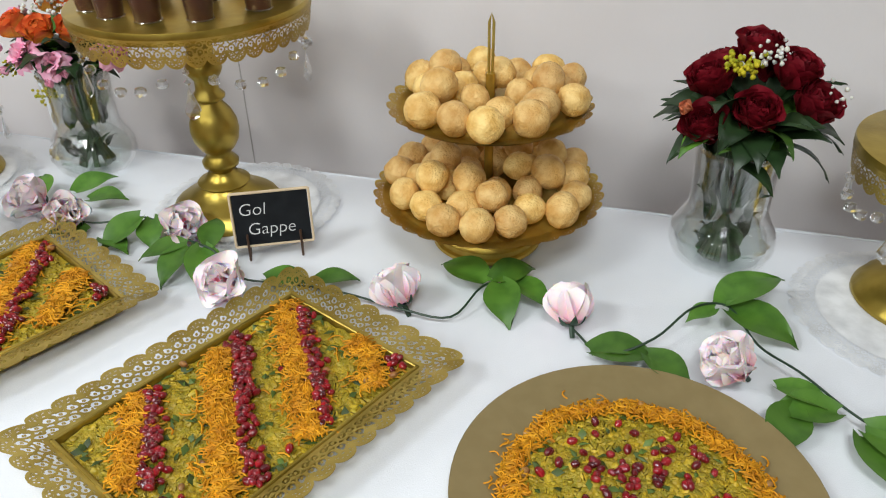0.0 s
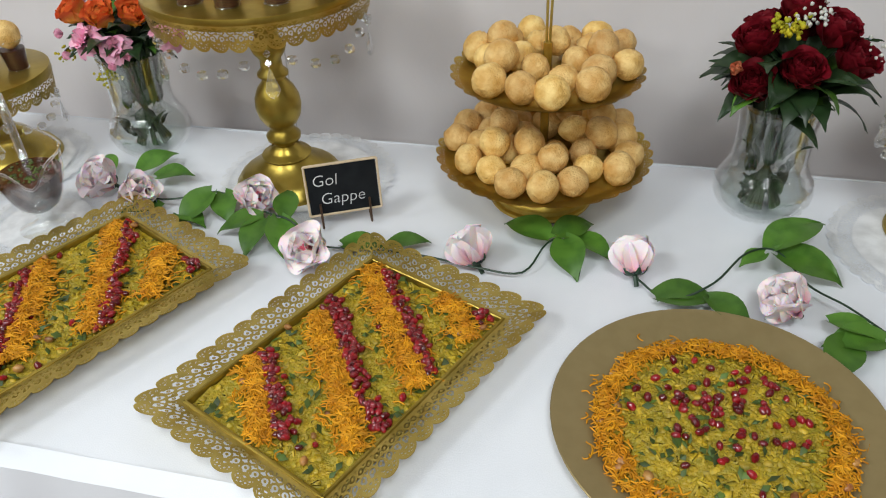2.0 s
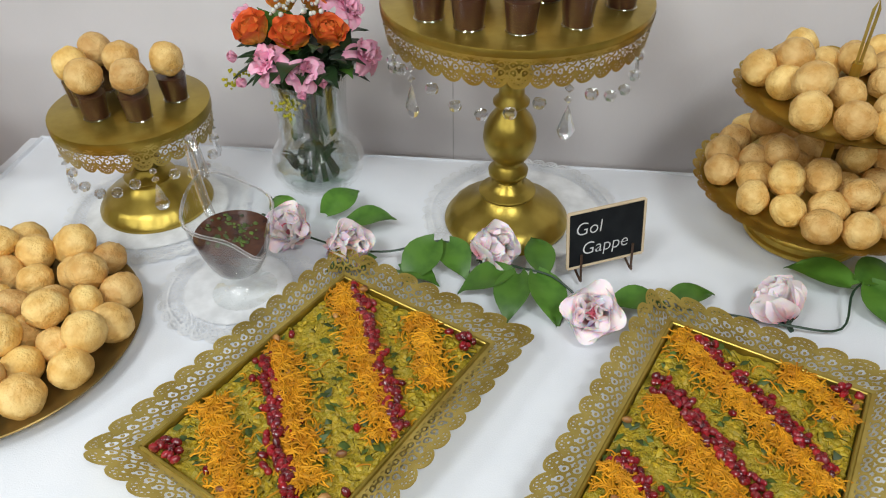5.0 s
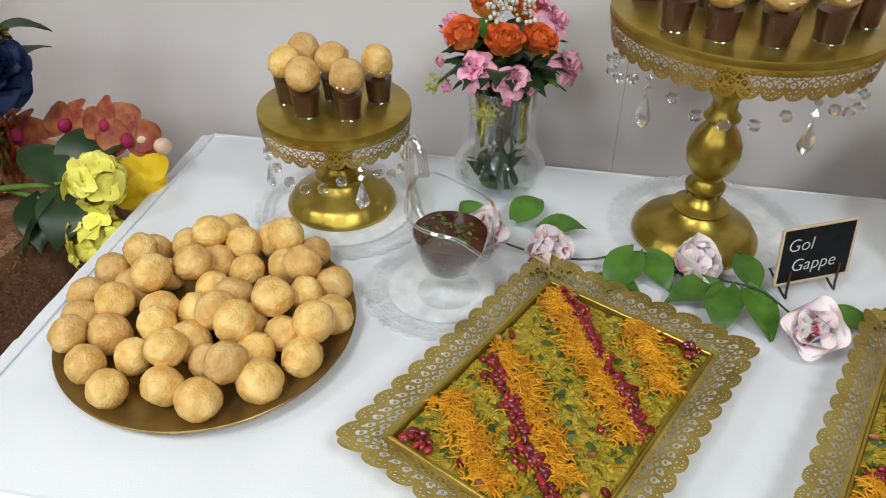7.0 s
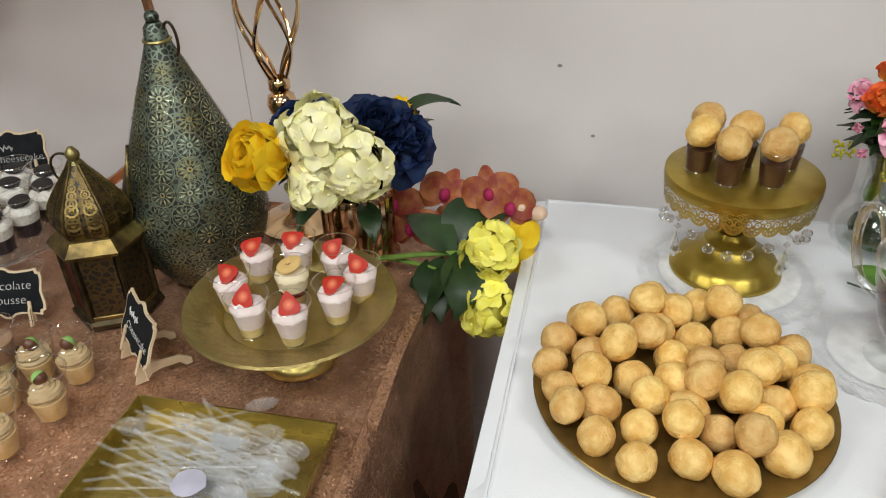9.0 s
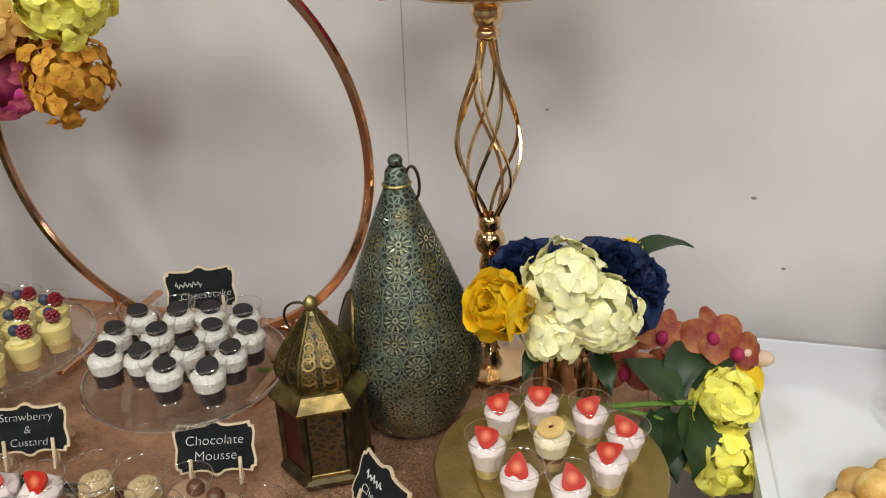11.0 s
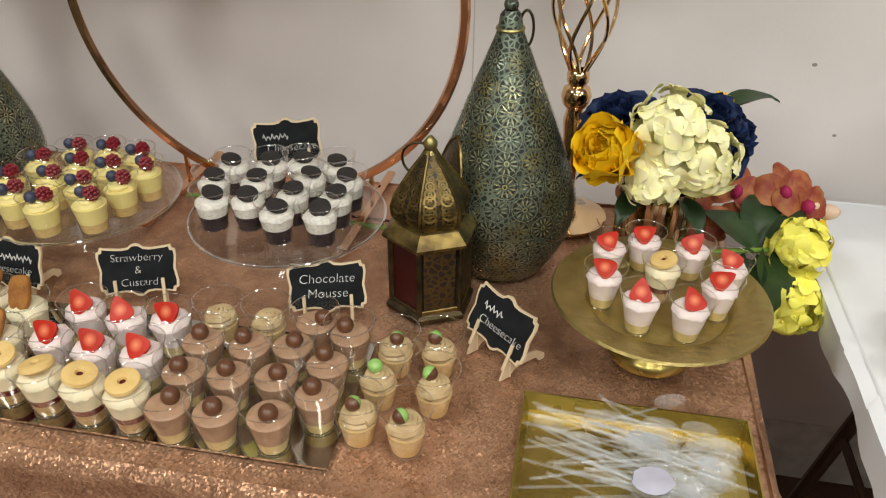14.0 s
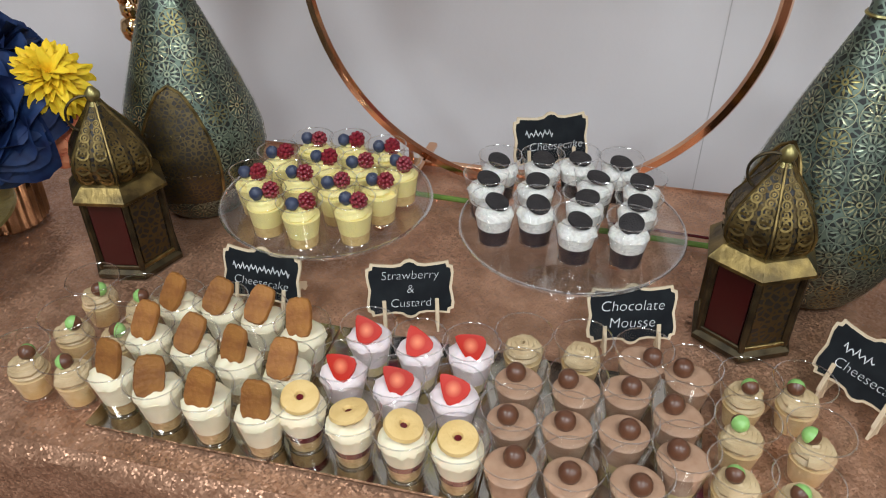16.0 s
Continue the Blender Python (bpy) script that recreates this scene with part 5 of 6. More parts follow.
FRET = pierced_mat("door_fretwork", (0.15, 0.11, 0.05), (0.018, 0.012, 0.007), 170)
PIERCED = pierced_mat("pierced_brass", (0.15, 0.105, 0.045), (0.008, 0.006, 0.004), 110)
tear_lantern(pose(-1.675, 0.953, TOP, 0, -1, 0) @ Matrix.Diagonal((1.07, 1.07, 1, 1)), "tall teardrop lantern of green patina metal")
tear_lantern(pose(-2.495, 0.960, TOP, 0, 0, 75) @ Matrix.Diagonal((1.05, 1.05, 1, 1)), "tall teardrop lantern with brass arched door")


# ---- six-sided lantern ----
def hex_lantern(m, label):
    t = thing("moroccan_lantern", m, label, "lantern", "brass lanterns")
    R = 0.052

    def hexring(r, z):
        return [(r * math.cos(math.radians(60 * k + 30)), r * math.sin(math.radians(60 * k + 30)), z) for k in range(6)]

    def prism(rows):
        s = Shape()
        vs = [p for r, z in rows for p in hexring(r, z)]
        fs = [(i * 6 + j, i * 6 + (j + 1) % 6, i * 6 + 6 + (j + 1) % 6, i * 6 + 6 + j) for i in range(len(rows) - 1) for j in range(6)]
        return s.add(vs, fs + [tuple(range(6))[::-1], tuple((len(rows) - 1) * 6 + j for j in range(6))])
    part("base", prism([(R * 1.15, 0.0), (R * 1.15, 0.006), (R * 1.02, 0.011)]), DARKBRASS, t, smooth=False)
    # added black prism: paints the shaded hollow behind the panels
    part("core", prism([(R * 0.90, 0.010), (R * 0.90, 0.112)]), INNERSHADE, t, smooth=False)
    for k in range(6):
        a = 60 * k
        q = R * math.cos(math.radians(30))
        w = R * 0.98
        side = part("panel", Shape().box(w - 0.010, 0.002, 0.090, pose(0, 0, 0)), PIERCED if k != 4 else REDGLASS, t, "pierced brass panel" if k != 4 else "dark red glass pane", m=pose(0, 0, 0.016, 0, 0, a + 90) @ pose(0, -q + 0.001, 0), smooth=False)
        for z0, hh in ((-0.005, 0.006), (0.088, 0.008)):
            part("rail", Shape().box(w, 0.005, hh, pose(0, -0.001, z0), 0.001), BRASS if k != 4 else DARKBRASS, side, smooth=False)
        part("post", Shape().box(0.007, 0.007, 0.102, pose(R * math.cos(math.radians(60 * k + 30)), R * math.sin(math.radians(60 * k + 30)), 0.010, 0, 0, a + 30), 0.0012), DARKBRASS, t, smooth=False)
    part("eave_band", prism([(R * 0.95, 0.106), (R * 1.20, 0.109), (R * 1.20, 0.113), (R * 0.92, 0.127), (R * 0.84, 0.129)]), BRASS, t, "bright hammered brass eaves", smooth=False)
    rows = [(R * 0.80, 0.127), (R * 0.93, 0.138), (R * 0.95, 0.150), (R * 0.86, 0.165), (R * 0.66, 0.181), (R * 0.44, 0.196), (R * 0.25, 0.209), (R * 0.12, 0.220)]
    part("dome", prism(rows), PIERCED, t, "pierced brass dome", smooth=False)
    s = Shape()
    for (r0, z0), (r1, z1) in zip(rows, rows[1:]):
        q = math.cos(math.radians(30))
        for k in range(6):
            for n_ in range(2):
                ax = math.radians(60 * k + 60)
                rr, zz = (r0 * (0.75 - 0.5 * n_) + r1 * (0.25 + 0.5 * n_)), z0 * (0.75 - 0.5 * n_) + z1 * (0.25 + 0.5 * n_)
                slope = Vector((r1 - r0, 0, z1 - z0)).normalized()
                cen = Vector((rr * q * math.cos(ax), rr * q * math.sin(ax), zz))
                tan = Vector((-math.sin(ax), math.cos(ax), 0))
                up = Vector((slope.x * math.cos(ax), slope.x * math.sin(ax), slope.z))
                nor = tan.cross(up)
                for off in ((-0.5, 0.5) if rr > 0.02 else (0,)):
                    def at(u, v, cen=cen, tan=tan, up=up, nor=nor):
                        return tuple(cen + tan * u + up * v + nor * 0.0012)
                    s.ring(at, off * rr * 0.5, 0, rr * 0.20, rr * 0.14, 10)
                    s.ring(at, off * rr * 0.5, 0, rr * 0.08, rr * 0.03, 8)
    part("filigree", s, BRASS, t, "brass scroll filigree", smooth=False)
    for k in range(6):
        a = math.radians(60 * k + 30)
        part("rib", Shape().tube([(r * 1.01 * math.cos(a), r * 1.01 * math.sin(a), z) for r, z in rows], 0.0018, 6), BRASS, t, "brass rib")
    part("knob", Shape().lathe([(0.0, 0.214), (0.009, 0.216), (0.006, 0.220), (0.0085, 0.225), (0.0085, 0.230), (0.003, 0.237), (0.0, 0.238)], 16), GILT, t)
    part("ring_handle", Shape().tube([(-0.012 + 0.022 * math.cos(a), -0.004, 0.207 + 0.022 * math.sin(a)) for a in [2 * math.pi * k / 32 for k in range(32)]], 0.0016, 6, loop=True), DARKBRASS, t, "thin wire carrying ring")
    return t


hex_lantern(pose(-1.757, 0.840, TOP, 0, 0, -4), "brass six-sided lantern with dark red pane")
hex_lantern(pose(-2.515, 0.808, TOP, 0, 0, 40), "aged brass six-sided lantern with pierced dome")

# ---- ring stand with flowers ----
RX, RY, RZ, RR = -2.058, 1.076, 1.069, 0.3045
ring = thing("hoop_stand", pose(RX, RY, TOP, 0, 0, -2.4), "large rose gold hoop stand with silk flowers", "flower stand")
s = Shape()
n = 120
cz = RZ - TOP
for i in range(n):
    a = 2 * math.pi * i / n
    for dr, dy in ((-0.0045, -0.0055), (0.0045, -0.0055), (0.0075, 0), (0.0045, 0.0055), (-0.0045, 0.0055), (-0.0075, 0)):
        s.v.append(((RR + dr) * math.cos(a), dy, cz + (RR + dr) * math.sin(a)))
for i in range(n):
    s.f += [(i * 6 + j, i * 6 + (j + 1) % 6, (i + 1) % n * 6 + (j + 1) % 6, (i + 1) % n * 6 + j) for j in range(6)]
part("hoop", s, ROSEGOLD, ring, "shiny rose gold metal hoop", angle=35)
for x in (-0.16, 0.16):
    zz = cz - math.sqrt(RR * RR - x * x)
    part("upright", Shape().box(0.006, 0.008, zz + 0.006, pose(x, 0, 0.0), 0.001), ROSEGOLD, ring, smooth=False)
    part("foot_bar", Shape().box(0.014, 0.26, 0.008, pose(x, -0.02, 0.001), 0.0015), ROSEGOLD, ring, "flat rose gold foot bar", smooth=False)
part("cross_bar", Shape().box(0.32, 0.012, 0.008, pose(0, 0.05, 0.001), 0.0015), ROSEGOLD, ring, smooth=False)


def blooms(parent, rows):
    for name, shape, material, p, d in rows:
        bloom(name, shape, material, parent, aim(p, d, U(0, 360)))


def mum(r):
    s = Shape()
    for q in range(9):
        f = q / 8
        for k in range(10 + q * 2):
            petal(s, pose(0, 0, r * 0.2 * (1 - f), 0, 0, 360 * k / (10 + q * 2) + q * 17), r * (0.72 + 0.22 * f) * U(0.85, 1.1), r * 0.145, math.radians(88 - 82 * f), 0.3, 0.55, 0.08, 3, 4)
    return s


blooms(ring, [
    ("yellow_pompom", mum(0.056), YELLOWH, (-0.200, -0.03, 0.582), (-0.1, -0.8, 0.6)),
    ("lemon_hydrangea", florets(0.060, 52, 0.026), YELLOWH, (-0.104, -0.025, 0.538), (0.2, -0.8, 0.4)),
    ("peach_hydrangea", florets(0.045, 30, 0.028), PEACH, (-0.205, -0.055, 0.505), (0, -1, 0.2)),
    ("magenta_hydrangea", florets(0.062, 60, 0.025), MAGENTA, (-0.245, -0.03, 0.425), (-0.2, -1, -0.2)),
    ("amber_hydrangea", florets(0.055, 60, 0.020), AMBER, (-0.132, -0.02, 0.425), (0.3, -1, -0.1)),
    ("amber_hydrangea", florets(0.05, 40, 0.022), AMBER, (-0.300, -0.02, 0.44), (-0.3, -1, -0.1)),
    ("purple_rose", rose(0.055, 6, 5, 0.7), PURPLE, (-0.315, -0.03, 0.525), (-0.3, -1, 0.2)),
    ("magenta_hydrangea", florets(0.05, 40, 0.024), MAGENTA, (-0.23, 0.03, 0.48), (0, 1, 0.2))])


# ---- tall gold centrepieces ----
def centrepiece(m, label):
    t = thing("tall_centrepiece", m, label, "flower stand", "tall centrepieces")
    part("foot", Shape().lathe([(0.0, 0.0), (0.062, 0.0), (0.064, 0.006), (0.05, 0.012), (0.018, 0.022), (0.010, 0.04), (0.012, 0.10), (0.016, 0.165), (0.012, 0.182)], 32), CHROMEGOLD, t, angle=70)
    part("collar", Shape().lathe([(0.010, 0.180), (0.019, 0.190), (0.022, 0.202), (0.019, 0.214), (0.012, 0.219), (0.016, 0.224), (0.016, 0.236), (0.012, 0.241)], 24), CHROMEGOLD, t, angle=70)
    z0, z1 = 0.234, 0.484
    for k in range(8):
        tw = 1 if k % 2 else -1
        pts = []
        for i in range(25):
            f = i / 24
            r = 0.010 + 0.033 * (math.sin(math.pi * f ** 0.78) ** 1.6)
            a = 2 * math.pi * k / 8 + tw * 2.5 * (1 - f)
            pts.append((r * math.cos(a), r * math.sin(a), z0 + (z1 - z0) * f))
        part("cage_wire", Shape().tube(pts, 0.0027, 6), CHROMEGOLD, t, "twisted bright gold wire")
    part("neck", Shape().lathe([(0.012, 0.478), (0.016, 0.482), (0.016, 0.490), (0.012, 0.494), (0.0175, 0.501), (0.0205, 0.511), (0.0175, 0.521), (0.012, 0.526), (0.016, 0.530), (0.012, 0.536)], 24), CHROMEGOLD, t, angle=70)
    part("dish", Shape().lathe([(0.0, 0.532), (0.092, 0.534), (0.096, 0.537), (0.097, 0.549), (0.094, 0.549), (0.092, 0.540), (0.0, 0.538)], 48), CHROMEGOLD, t, "shallow bright gold dish")
    blooms(t, [
        ("layered_rose", silk_rose(0.046, 1.0), OLIVE, (0.024, -0.066, 0.602), (0.05, -1, 0.22)),
        ("rose_heart", rose(0.031, 7, 6, 0.35, 0.03), CORAL, (0.024, -0.104, 0.612), (0.05, -1, 0.22)),
        ("mauve_rose", rose(0.040, 6, 5, 0.5), MAUVE, (0.085, -0.055, 0.605), (0.6, -0.8, 0.3)),
        ("amber_hydrangea", florets(0.045, 36, 0.024), AMBER, (0.105, 0.0, 0.605), (1, -0.2, 0.3)),
        ("magenta_hydrangea", florets(0.055, 46, 0.024), MAGENTA, (-0.105, -0.03, 0.600), (-0.8, -0.6, 0.2)),
        ("purple_hydrangea", florets(0.036, 30, 0.020), PURPLE, (-0.052, -0.080, 0.592), (-0.4, -0.9, 0.1)),
        ("yellow_pompom", mum(0.045), YELLOWH, (-0.020, -0.06, 0.640), (-0.1, -0.7, 0.6)),
        ("mauve_rose", rose(0.04, 6, 5, 0.5), MAUVE, (-0.075, -0.04, 0.66), (-0.4, -0.5, 0.7)),
        ("lilac_flower", florets(0.03, 20, 0.022), LILAC, (0.035, -0.05, 0.655), (0.2, -0.6, 0.7)),
        ("magenta_hydrangea", florets(0.045, 36, 0.024), MAGENTA, (0.07, -0.01, 0.665), (0.4, -0.4, 0.8)),
        ("amber_hydrangea", florets(0.06, 50, 0.024), AMBER, (0.0, 0.06, 0.62), (0, 1, 0.4)),
        ("peach_hydrangea", florets(0.055, 46, 0.024), PEACH, (0.0, 0.0, 0.68), (0, 0, 1))])
    return t


centrepiece(pose(-1.592, 1.095, TOP, 0, -0.6, 0), "tall gold twisted-wire stand topped with silk flowers")
centrepiece(pose(-2.640, 1.085, TOP, 0, 0, 40), "tall bright gold wire stand behind a lantern")


# ---- ribbed copper vases ----
def ribbed_vase(m, label):
    s = Shape().lathe([(0.0, 0.0), (0.046, 0.0), (0.050, 0.004), (0.0515, 0.05), (0.052, 0.100), (0.050, 0.108), (0.048, 0.111), (0.047, 0.104), (0.047, 0.012), (0.0, 0.010)], 120)
    s.v = [(x * (1 + 0.022 * math.cos(30 * math.atan2(y, x))), y * (1 + 0.022 * math.cos(30 * math.atan2(y, x))), z) for x, y, z in s.v]
    solid("ribbed_vase", s, MERCURY, m, label, "vase", "ribbed copper vases")


ribbed_vase(pose(-1.468, 1.025, TOP), "shiny ribbed copper vase of silk flowers")
t = thing("silk_bouquet", pose(-1.468, 1.025, TOP), "silk bouquet of yellow, cream and navy flowers", "flowers")
part("stem", Shape().tube([(0, 0, 0.015), (0, 0, 0.12)], 0.012, 10), STEM, t)
blooms(t, [
    ("yellow_peony", rose(0.064, 6, 4, 0.26, 0.015), YPEONY, (-0.066, -0.086, 0.180), (-0.40, -0.70, 0.60)),
    ("cream_hydrangea", florets(0.040, 26, 0.029), CREAMH, (-0.008, -0.082, 0.228), (0, -1, 0.6)),
    ("cream_hydrangea", florets(0.038, 25, 0.029), CREAMH, (0.034, -0.084, 0.190), (0.3, -1, 0.3)),
    ("cream_hydrangea", florets(0.036, 24, 0.029), CREAMH, (-0.014, -0.090, 0.166), (0, -1, 0.0)),
    ("navy_rose", rose(0.048, 7, 5, 0.85, 0.07), NAVY, (0.040, -0.008, 0.196), (0.30, -0.5, 0.85)),
    ("navy_rose", rose(0.048, 7, 5, 0.85, 0.07), NAVY, (-0.062, -0.005, 0.185), (-0.3, -0.3, 0.9)),
    ("navy_rose", rose(0.045, 6, 5, 0.9, 0.07), NAVY, (0.066, 0.0, 0.180), (0.7, -0.4, 0.5)),
    ("yellow_mum", mum(0.040), YPEONY, (0.005, 0.03, 0.190), (0, -0.2, 1)),
    ("yellow_mum", mum(0.035), YPEONY, (0.06, 0.03, 0.205), (0.4, 0, 1))])
for p, a, ln, pt in (((0.07, 0.02, 0.215), 20, 0.08, 20), ((-0.04, 0.02, 0.12), 200, 0.08, 5), ((0.03, -0.05, 0.11), -60, 0.06, -20), ((-0.03, -0.05, 0.115), 240, 0.06, -20), ((0.05, 0.03, 0.15), 60, 0.09, 30)):
    part("leaf", leaf_shape(ln, ln * 0.55), DARKLEAF, t, m=lie(p, a, pt))

ribbed_vase(pose(-2.74, 0.845, TOP), "shiny ribbed copper vase with navy flowers")
t = thing("silk_bouquet", pose(-2.74, 0.845, TOP), "silk bouquet of navy roses and yellow mums", "flowers")
part("stem", Shape().tube([(0, 0, 0.015), (0, 0, 0.12)], 0.012, 10), STEM, t)
blooms(t, [
    ("navy_rose", rose(0.068, 8, 5, 0.9, 0.07), NAVY, (0.072, -0.04, 0.180), (0.35, -0.8, 0.5)),
    ("navy_rose", rose(0.055, 7, 5, 0.9, 0.07), NAVY, (0.03, 0.03, 0.225), (0.1, -0.2, 0.9)),
    ("yellow_mum", mum(0.058), YPEONY, (0.128, 0.01, 0.212), (0.5, -0.4, 0.7)),
    ("cream_hydrangea", florets(0.045, 40, 0.026), CREAMH, (-0.02, -0.085, 0.125), (-0.2, -1, 0.1)),
    ("yellow_peony", rose(0.05, 7, 5, 0.7), YPEONY, (-0.08, -0.02, 0.17), (-0.8, -0.4, 0.4)),
    ("coral_flower", florets(0.03, 20, 0.024), CORAL, (0.125, 0.0, 0.14), (0.9, -0.2, 0.2))])


# ---- flowers lying over the table's corner ----
t = thing("silk_hydrangea_stem", pose(-1.33, 1.0, TOP), "lemon silk hydrangea with large leaves over the table edge", "flowers")
part("stem", Shape().tube(smooth_path([(-0.10, -0.02, 0.022), (-0.04, -0.01, 0.03), (0.03, 0.0, 0.035)], 4), 0.004, 8), BRIGHTSTEM, t)
part("stem", Shape().tube(smooth_path([(-0.11, 0.0, 0.015), (-0.03, -0.015, 0.015), (0.03, -0.02, 0.0)], 4), 0.0035, 8), BRIGHTSTEM, t)
blooms(t, [("lemon_hydrangea", florets(0.034, 25, 0.027), YELLOWH, (0.062, 0.0, 0.045), (0.4, -0.7, 0.5)), ("lemon_hydrangea", florets(0.037, 28, 0.027), YELLOWH, (0.062, -0.03, -0.035), (0.5, -0.8, -0.1))])
for p, a, ln, pt, rl in (((0.01, 0.02, 0.03), 80, 0.10, 38, 20), ((0.0, 0.0, 0.035), 150, 0.09, 30, 0), ((0.0, -0.01, 0.02), 250, 0.10, -25, 20), ((0.02, -0.01, 0.03), -80, 0.09, -30, -20), ((0.02, 0.03, 0.04), 45, 0.09, 25, 0), ((-0.02, -0.01, 0.015), 290, 0.09, -20, 0)):
    part("leaf", leaf_shape(ln, ln * 0.72, 0.5, 0.15), DARKLEAF, t, "large dark green silk leaf", m=lie(p, a, pt, rl))
t = thing("silk_orchid_spray", pose(-1.33, 1.10, TOP), "rust and magenta silk orchid spray along the wall", "flowers")
part("stem", Shape().tube(smooth_path([(-0.14, -0.01, 0.01), (-0.05, 0.0, 0.03), (0.03, 0.0, 0.045), (0.11, 0.0, 0.05)], 5), 0.0035, 8), STEM, t)
for x, y, z, d in ((-0.095, -0.03, 0.058, (-0.2, -0.8, 0.6)), (-0.02, -0.02, 0.078, (0, -0.8, 0.6)), (0.045, -0.02, 0.085, (0.1, -0.9, 0.5)), (-0.15, 0.0, 0.045, (-0.3, -0.7, 0.7)), (0.01, -0.03, 0.04, (0, -1, 0.2)), (-0.065, -0.045, 0.032, (-0.2, -0.9, 0.3)), (0.075, -0.03, 0.070, (0.4, -0.8, 0.5)), (-0.115, -0.045, 0.030, (-0.4, -0.8, 0.3))):
    b = part("orchid", orchid(0.046), ORCH, t, "rust orange orchid bloom", m=aim((x, y, z), d, U(-20, 20)))
    part("lip", Shape().ball(0.011, pose(0, 0, 0.008) @ Matrix.Diagonal((0.8, 1, 1.1, 1)), 6, 8), ORCHLIP, b, "magenta lip")
for x, z in ((0.085, 0.062), (0.115, 0.055)):
    part("bud", Shape().ball(0.017, Matrix.Diagonal((0.8, 0.7, 1.25, 1)), 10, 14), BLUSH, t, "blush folded bloom", m=aim((x, -0.01, z), (0.4, -0.7, 0.4)))
part("yellow_orchid", orchid(0.04), YPEONY, t, "golden yellow bloom", m=aim((0.09, -0.04, 0.025), (0.4, -0.8, 0.2)))
part("yellow_orchid", orchid(0.04), YPEONY, t, "golden yellow bloom", m=aim((0.085, -0.05, -0.01), (0.5, -0.8, 0.0)))
for x, y, ln in ((-2.20, 1.035, 0.12), (-1.93, 1.0, 0.16), (-1.74, 1.10, 0.08)):
    s = Shape().tube([(0, 0, 0), (ln, -0.008, 0.002)], 0.004, 8)
    s.tube([(ln, -0.008, 0.002), (ln + 0.008, -0.009, 0.004)], 0.0055, 8)
    solid("flower_stem", s, BRIGHTSTEM, pose(x, y, TOP + 0.0055), "loose green silk flower stem on the cloth", "stem", "loose stems")
solid("thin_stick", Shape().tube([(0, 0, 0), (0.22, -0.01, 0)], 0.002, 6), JAM, pose(-1.92, 1.025, TOP + 0.003), "thin dark stick lying on the cloth", "stick")


# ---- dessert cups ----
CUP = (0.0156, 0.0264, 0.056)
CUP_ME = cup_mesh(0.0166, 0.0290, 0.0630)
OCUP = (0.0170, 0.0240, 0.050)
OCUP_ME = cup_mesh(0.0170, 0.0262, 0.0585)


def swirl(r, h, turns=2.4, tube=0.0055, z=0.0):
    s = Shape()
    n = 44
    pts = [((r * (1 - i / n) ** 0.8) * math.cos(turns * 6.2832 * i / n), (r * (1 - i / n) ** 0.8) * math.sin(turns * 6.2832 * i / n), z + h * i / n) for i in range(n + 1)]
    s.tube(pts, [tube * (1 - 0.45 * i / n) * (1 + 0.12 * math.sin(i * 2.3)) for i in range(n + 1)], 7)
    s.lathe([(r + 0.003, z - 0.004), (r * 0.9, z + h * 0.2), (0.0, z + h * 0.6)], 18)
    return s


def lump(r, h, z, seed, amp=0.10):
    """An uneven spooned top of cream."""
    s = Shape()
    prof = [(r, z), (r * 0.97, z + h * 0.35), (r * 0.80, z + h * 0.72), (r * 0.5, z + h * 0.93), (r * 0.2, z + h), (0.0003, z + h)]
    s.lathe(prof, 28)
    s.v = [(x * (1 + amp * noise.noise((x * 130 + seed, y * 130, zz * 90))), y * (1 + amp * noise.noise((x * 130, y * 130 + seed, zz * 90))), zz + (zz - z) * amp * 3 * noise.noise((x * 110, y * 110, seed))) for x, y, zz in s.v]
    return s


FILL = {
    "crumb": fill_mesh("crumb", *CUP, 0.002, 0.0170), "cust": fill_mesh("custard", *CUP, 0.002, 0.017), "mid": fill_mesh("cream", *CUP, 0.0172, 0.046),
    "mousse": fill_mesh("mousse", *CUP, 0.0172, 0.046, 0.0035), "jam": fill_mesh("jam", *CUP, 0.0172, 0.0255), "mid2": fill_mesh("cream", *CUP, 0.0257, 0.046),
    "car": fill_mesh("caramel", *CUP, 0.002, 0.030), "ocr": fill_mesh("crumb", *OCUP, 0.002, 0.024), "omid": fill_mesh("cream", *OCUP, 0.0242, 0.041), "ycr": fill_mesh("sponge", *OCUP, 0.002, 0.017), "ymid": fill_mesh("cream", *OCUP, 0.0172, 0.043)}
LUMPS = [lump(0.0238, 0.010, 0.0440, k, 0.16).mesh("cream_top", True, 120) for k in range(4)]
OLUMPS = [lump(0.0218, 0.011, 0.0395, k + 9, 0.16).mesh("cream_top", True, 120) for k in range(4)]
SWIRLS = [swirl(0.0160, 0.009, 3.0 + 0.3 * k, 0.0058, 0.037).mesh("piped_swirl") for k in range(3)]
YSWIRL = [swirl(0.0145, 0.009, 2.2 + 0.2 * k, 0.0068, 0.043).mesh("piped_swirl") for k in range(2)]


def clone(me, material):
    """One mesh for each pair of form and material."""
    key = (me.name, material.name)
    if key not in clone.made:
        c = me.copy()
        c.materials.clear()
        c.materials.append(material)
        clone.made[key] = c
    return clone.made[key]


clone.made = {}


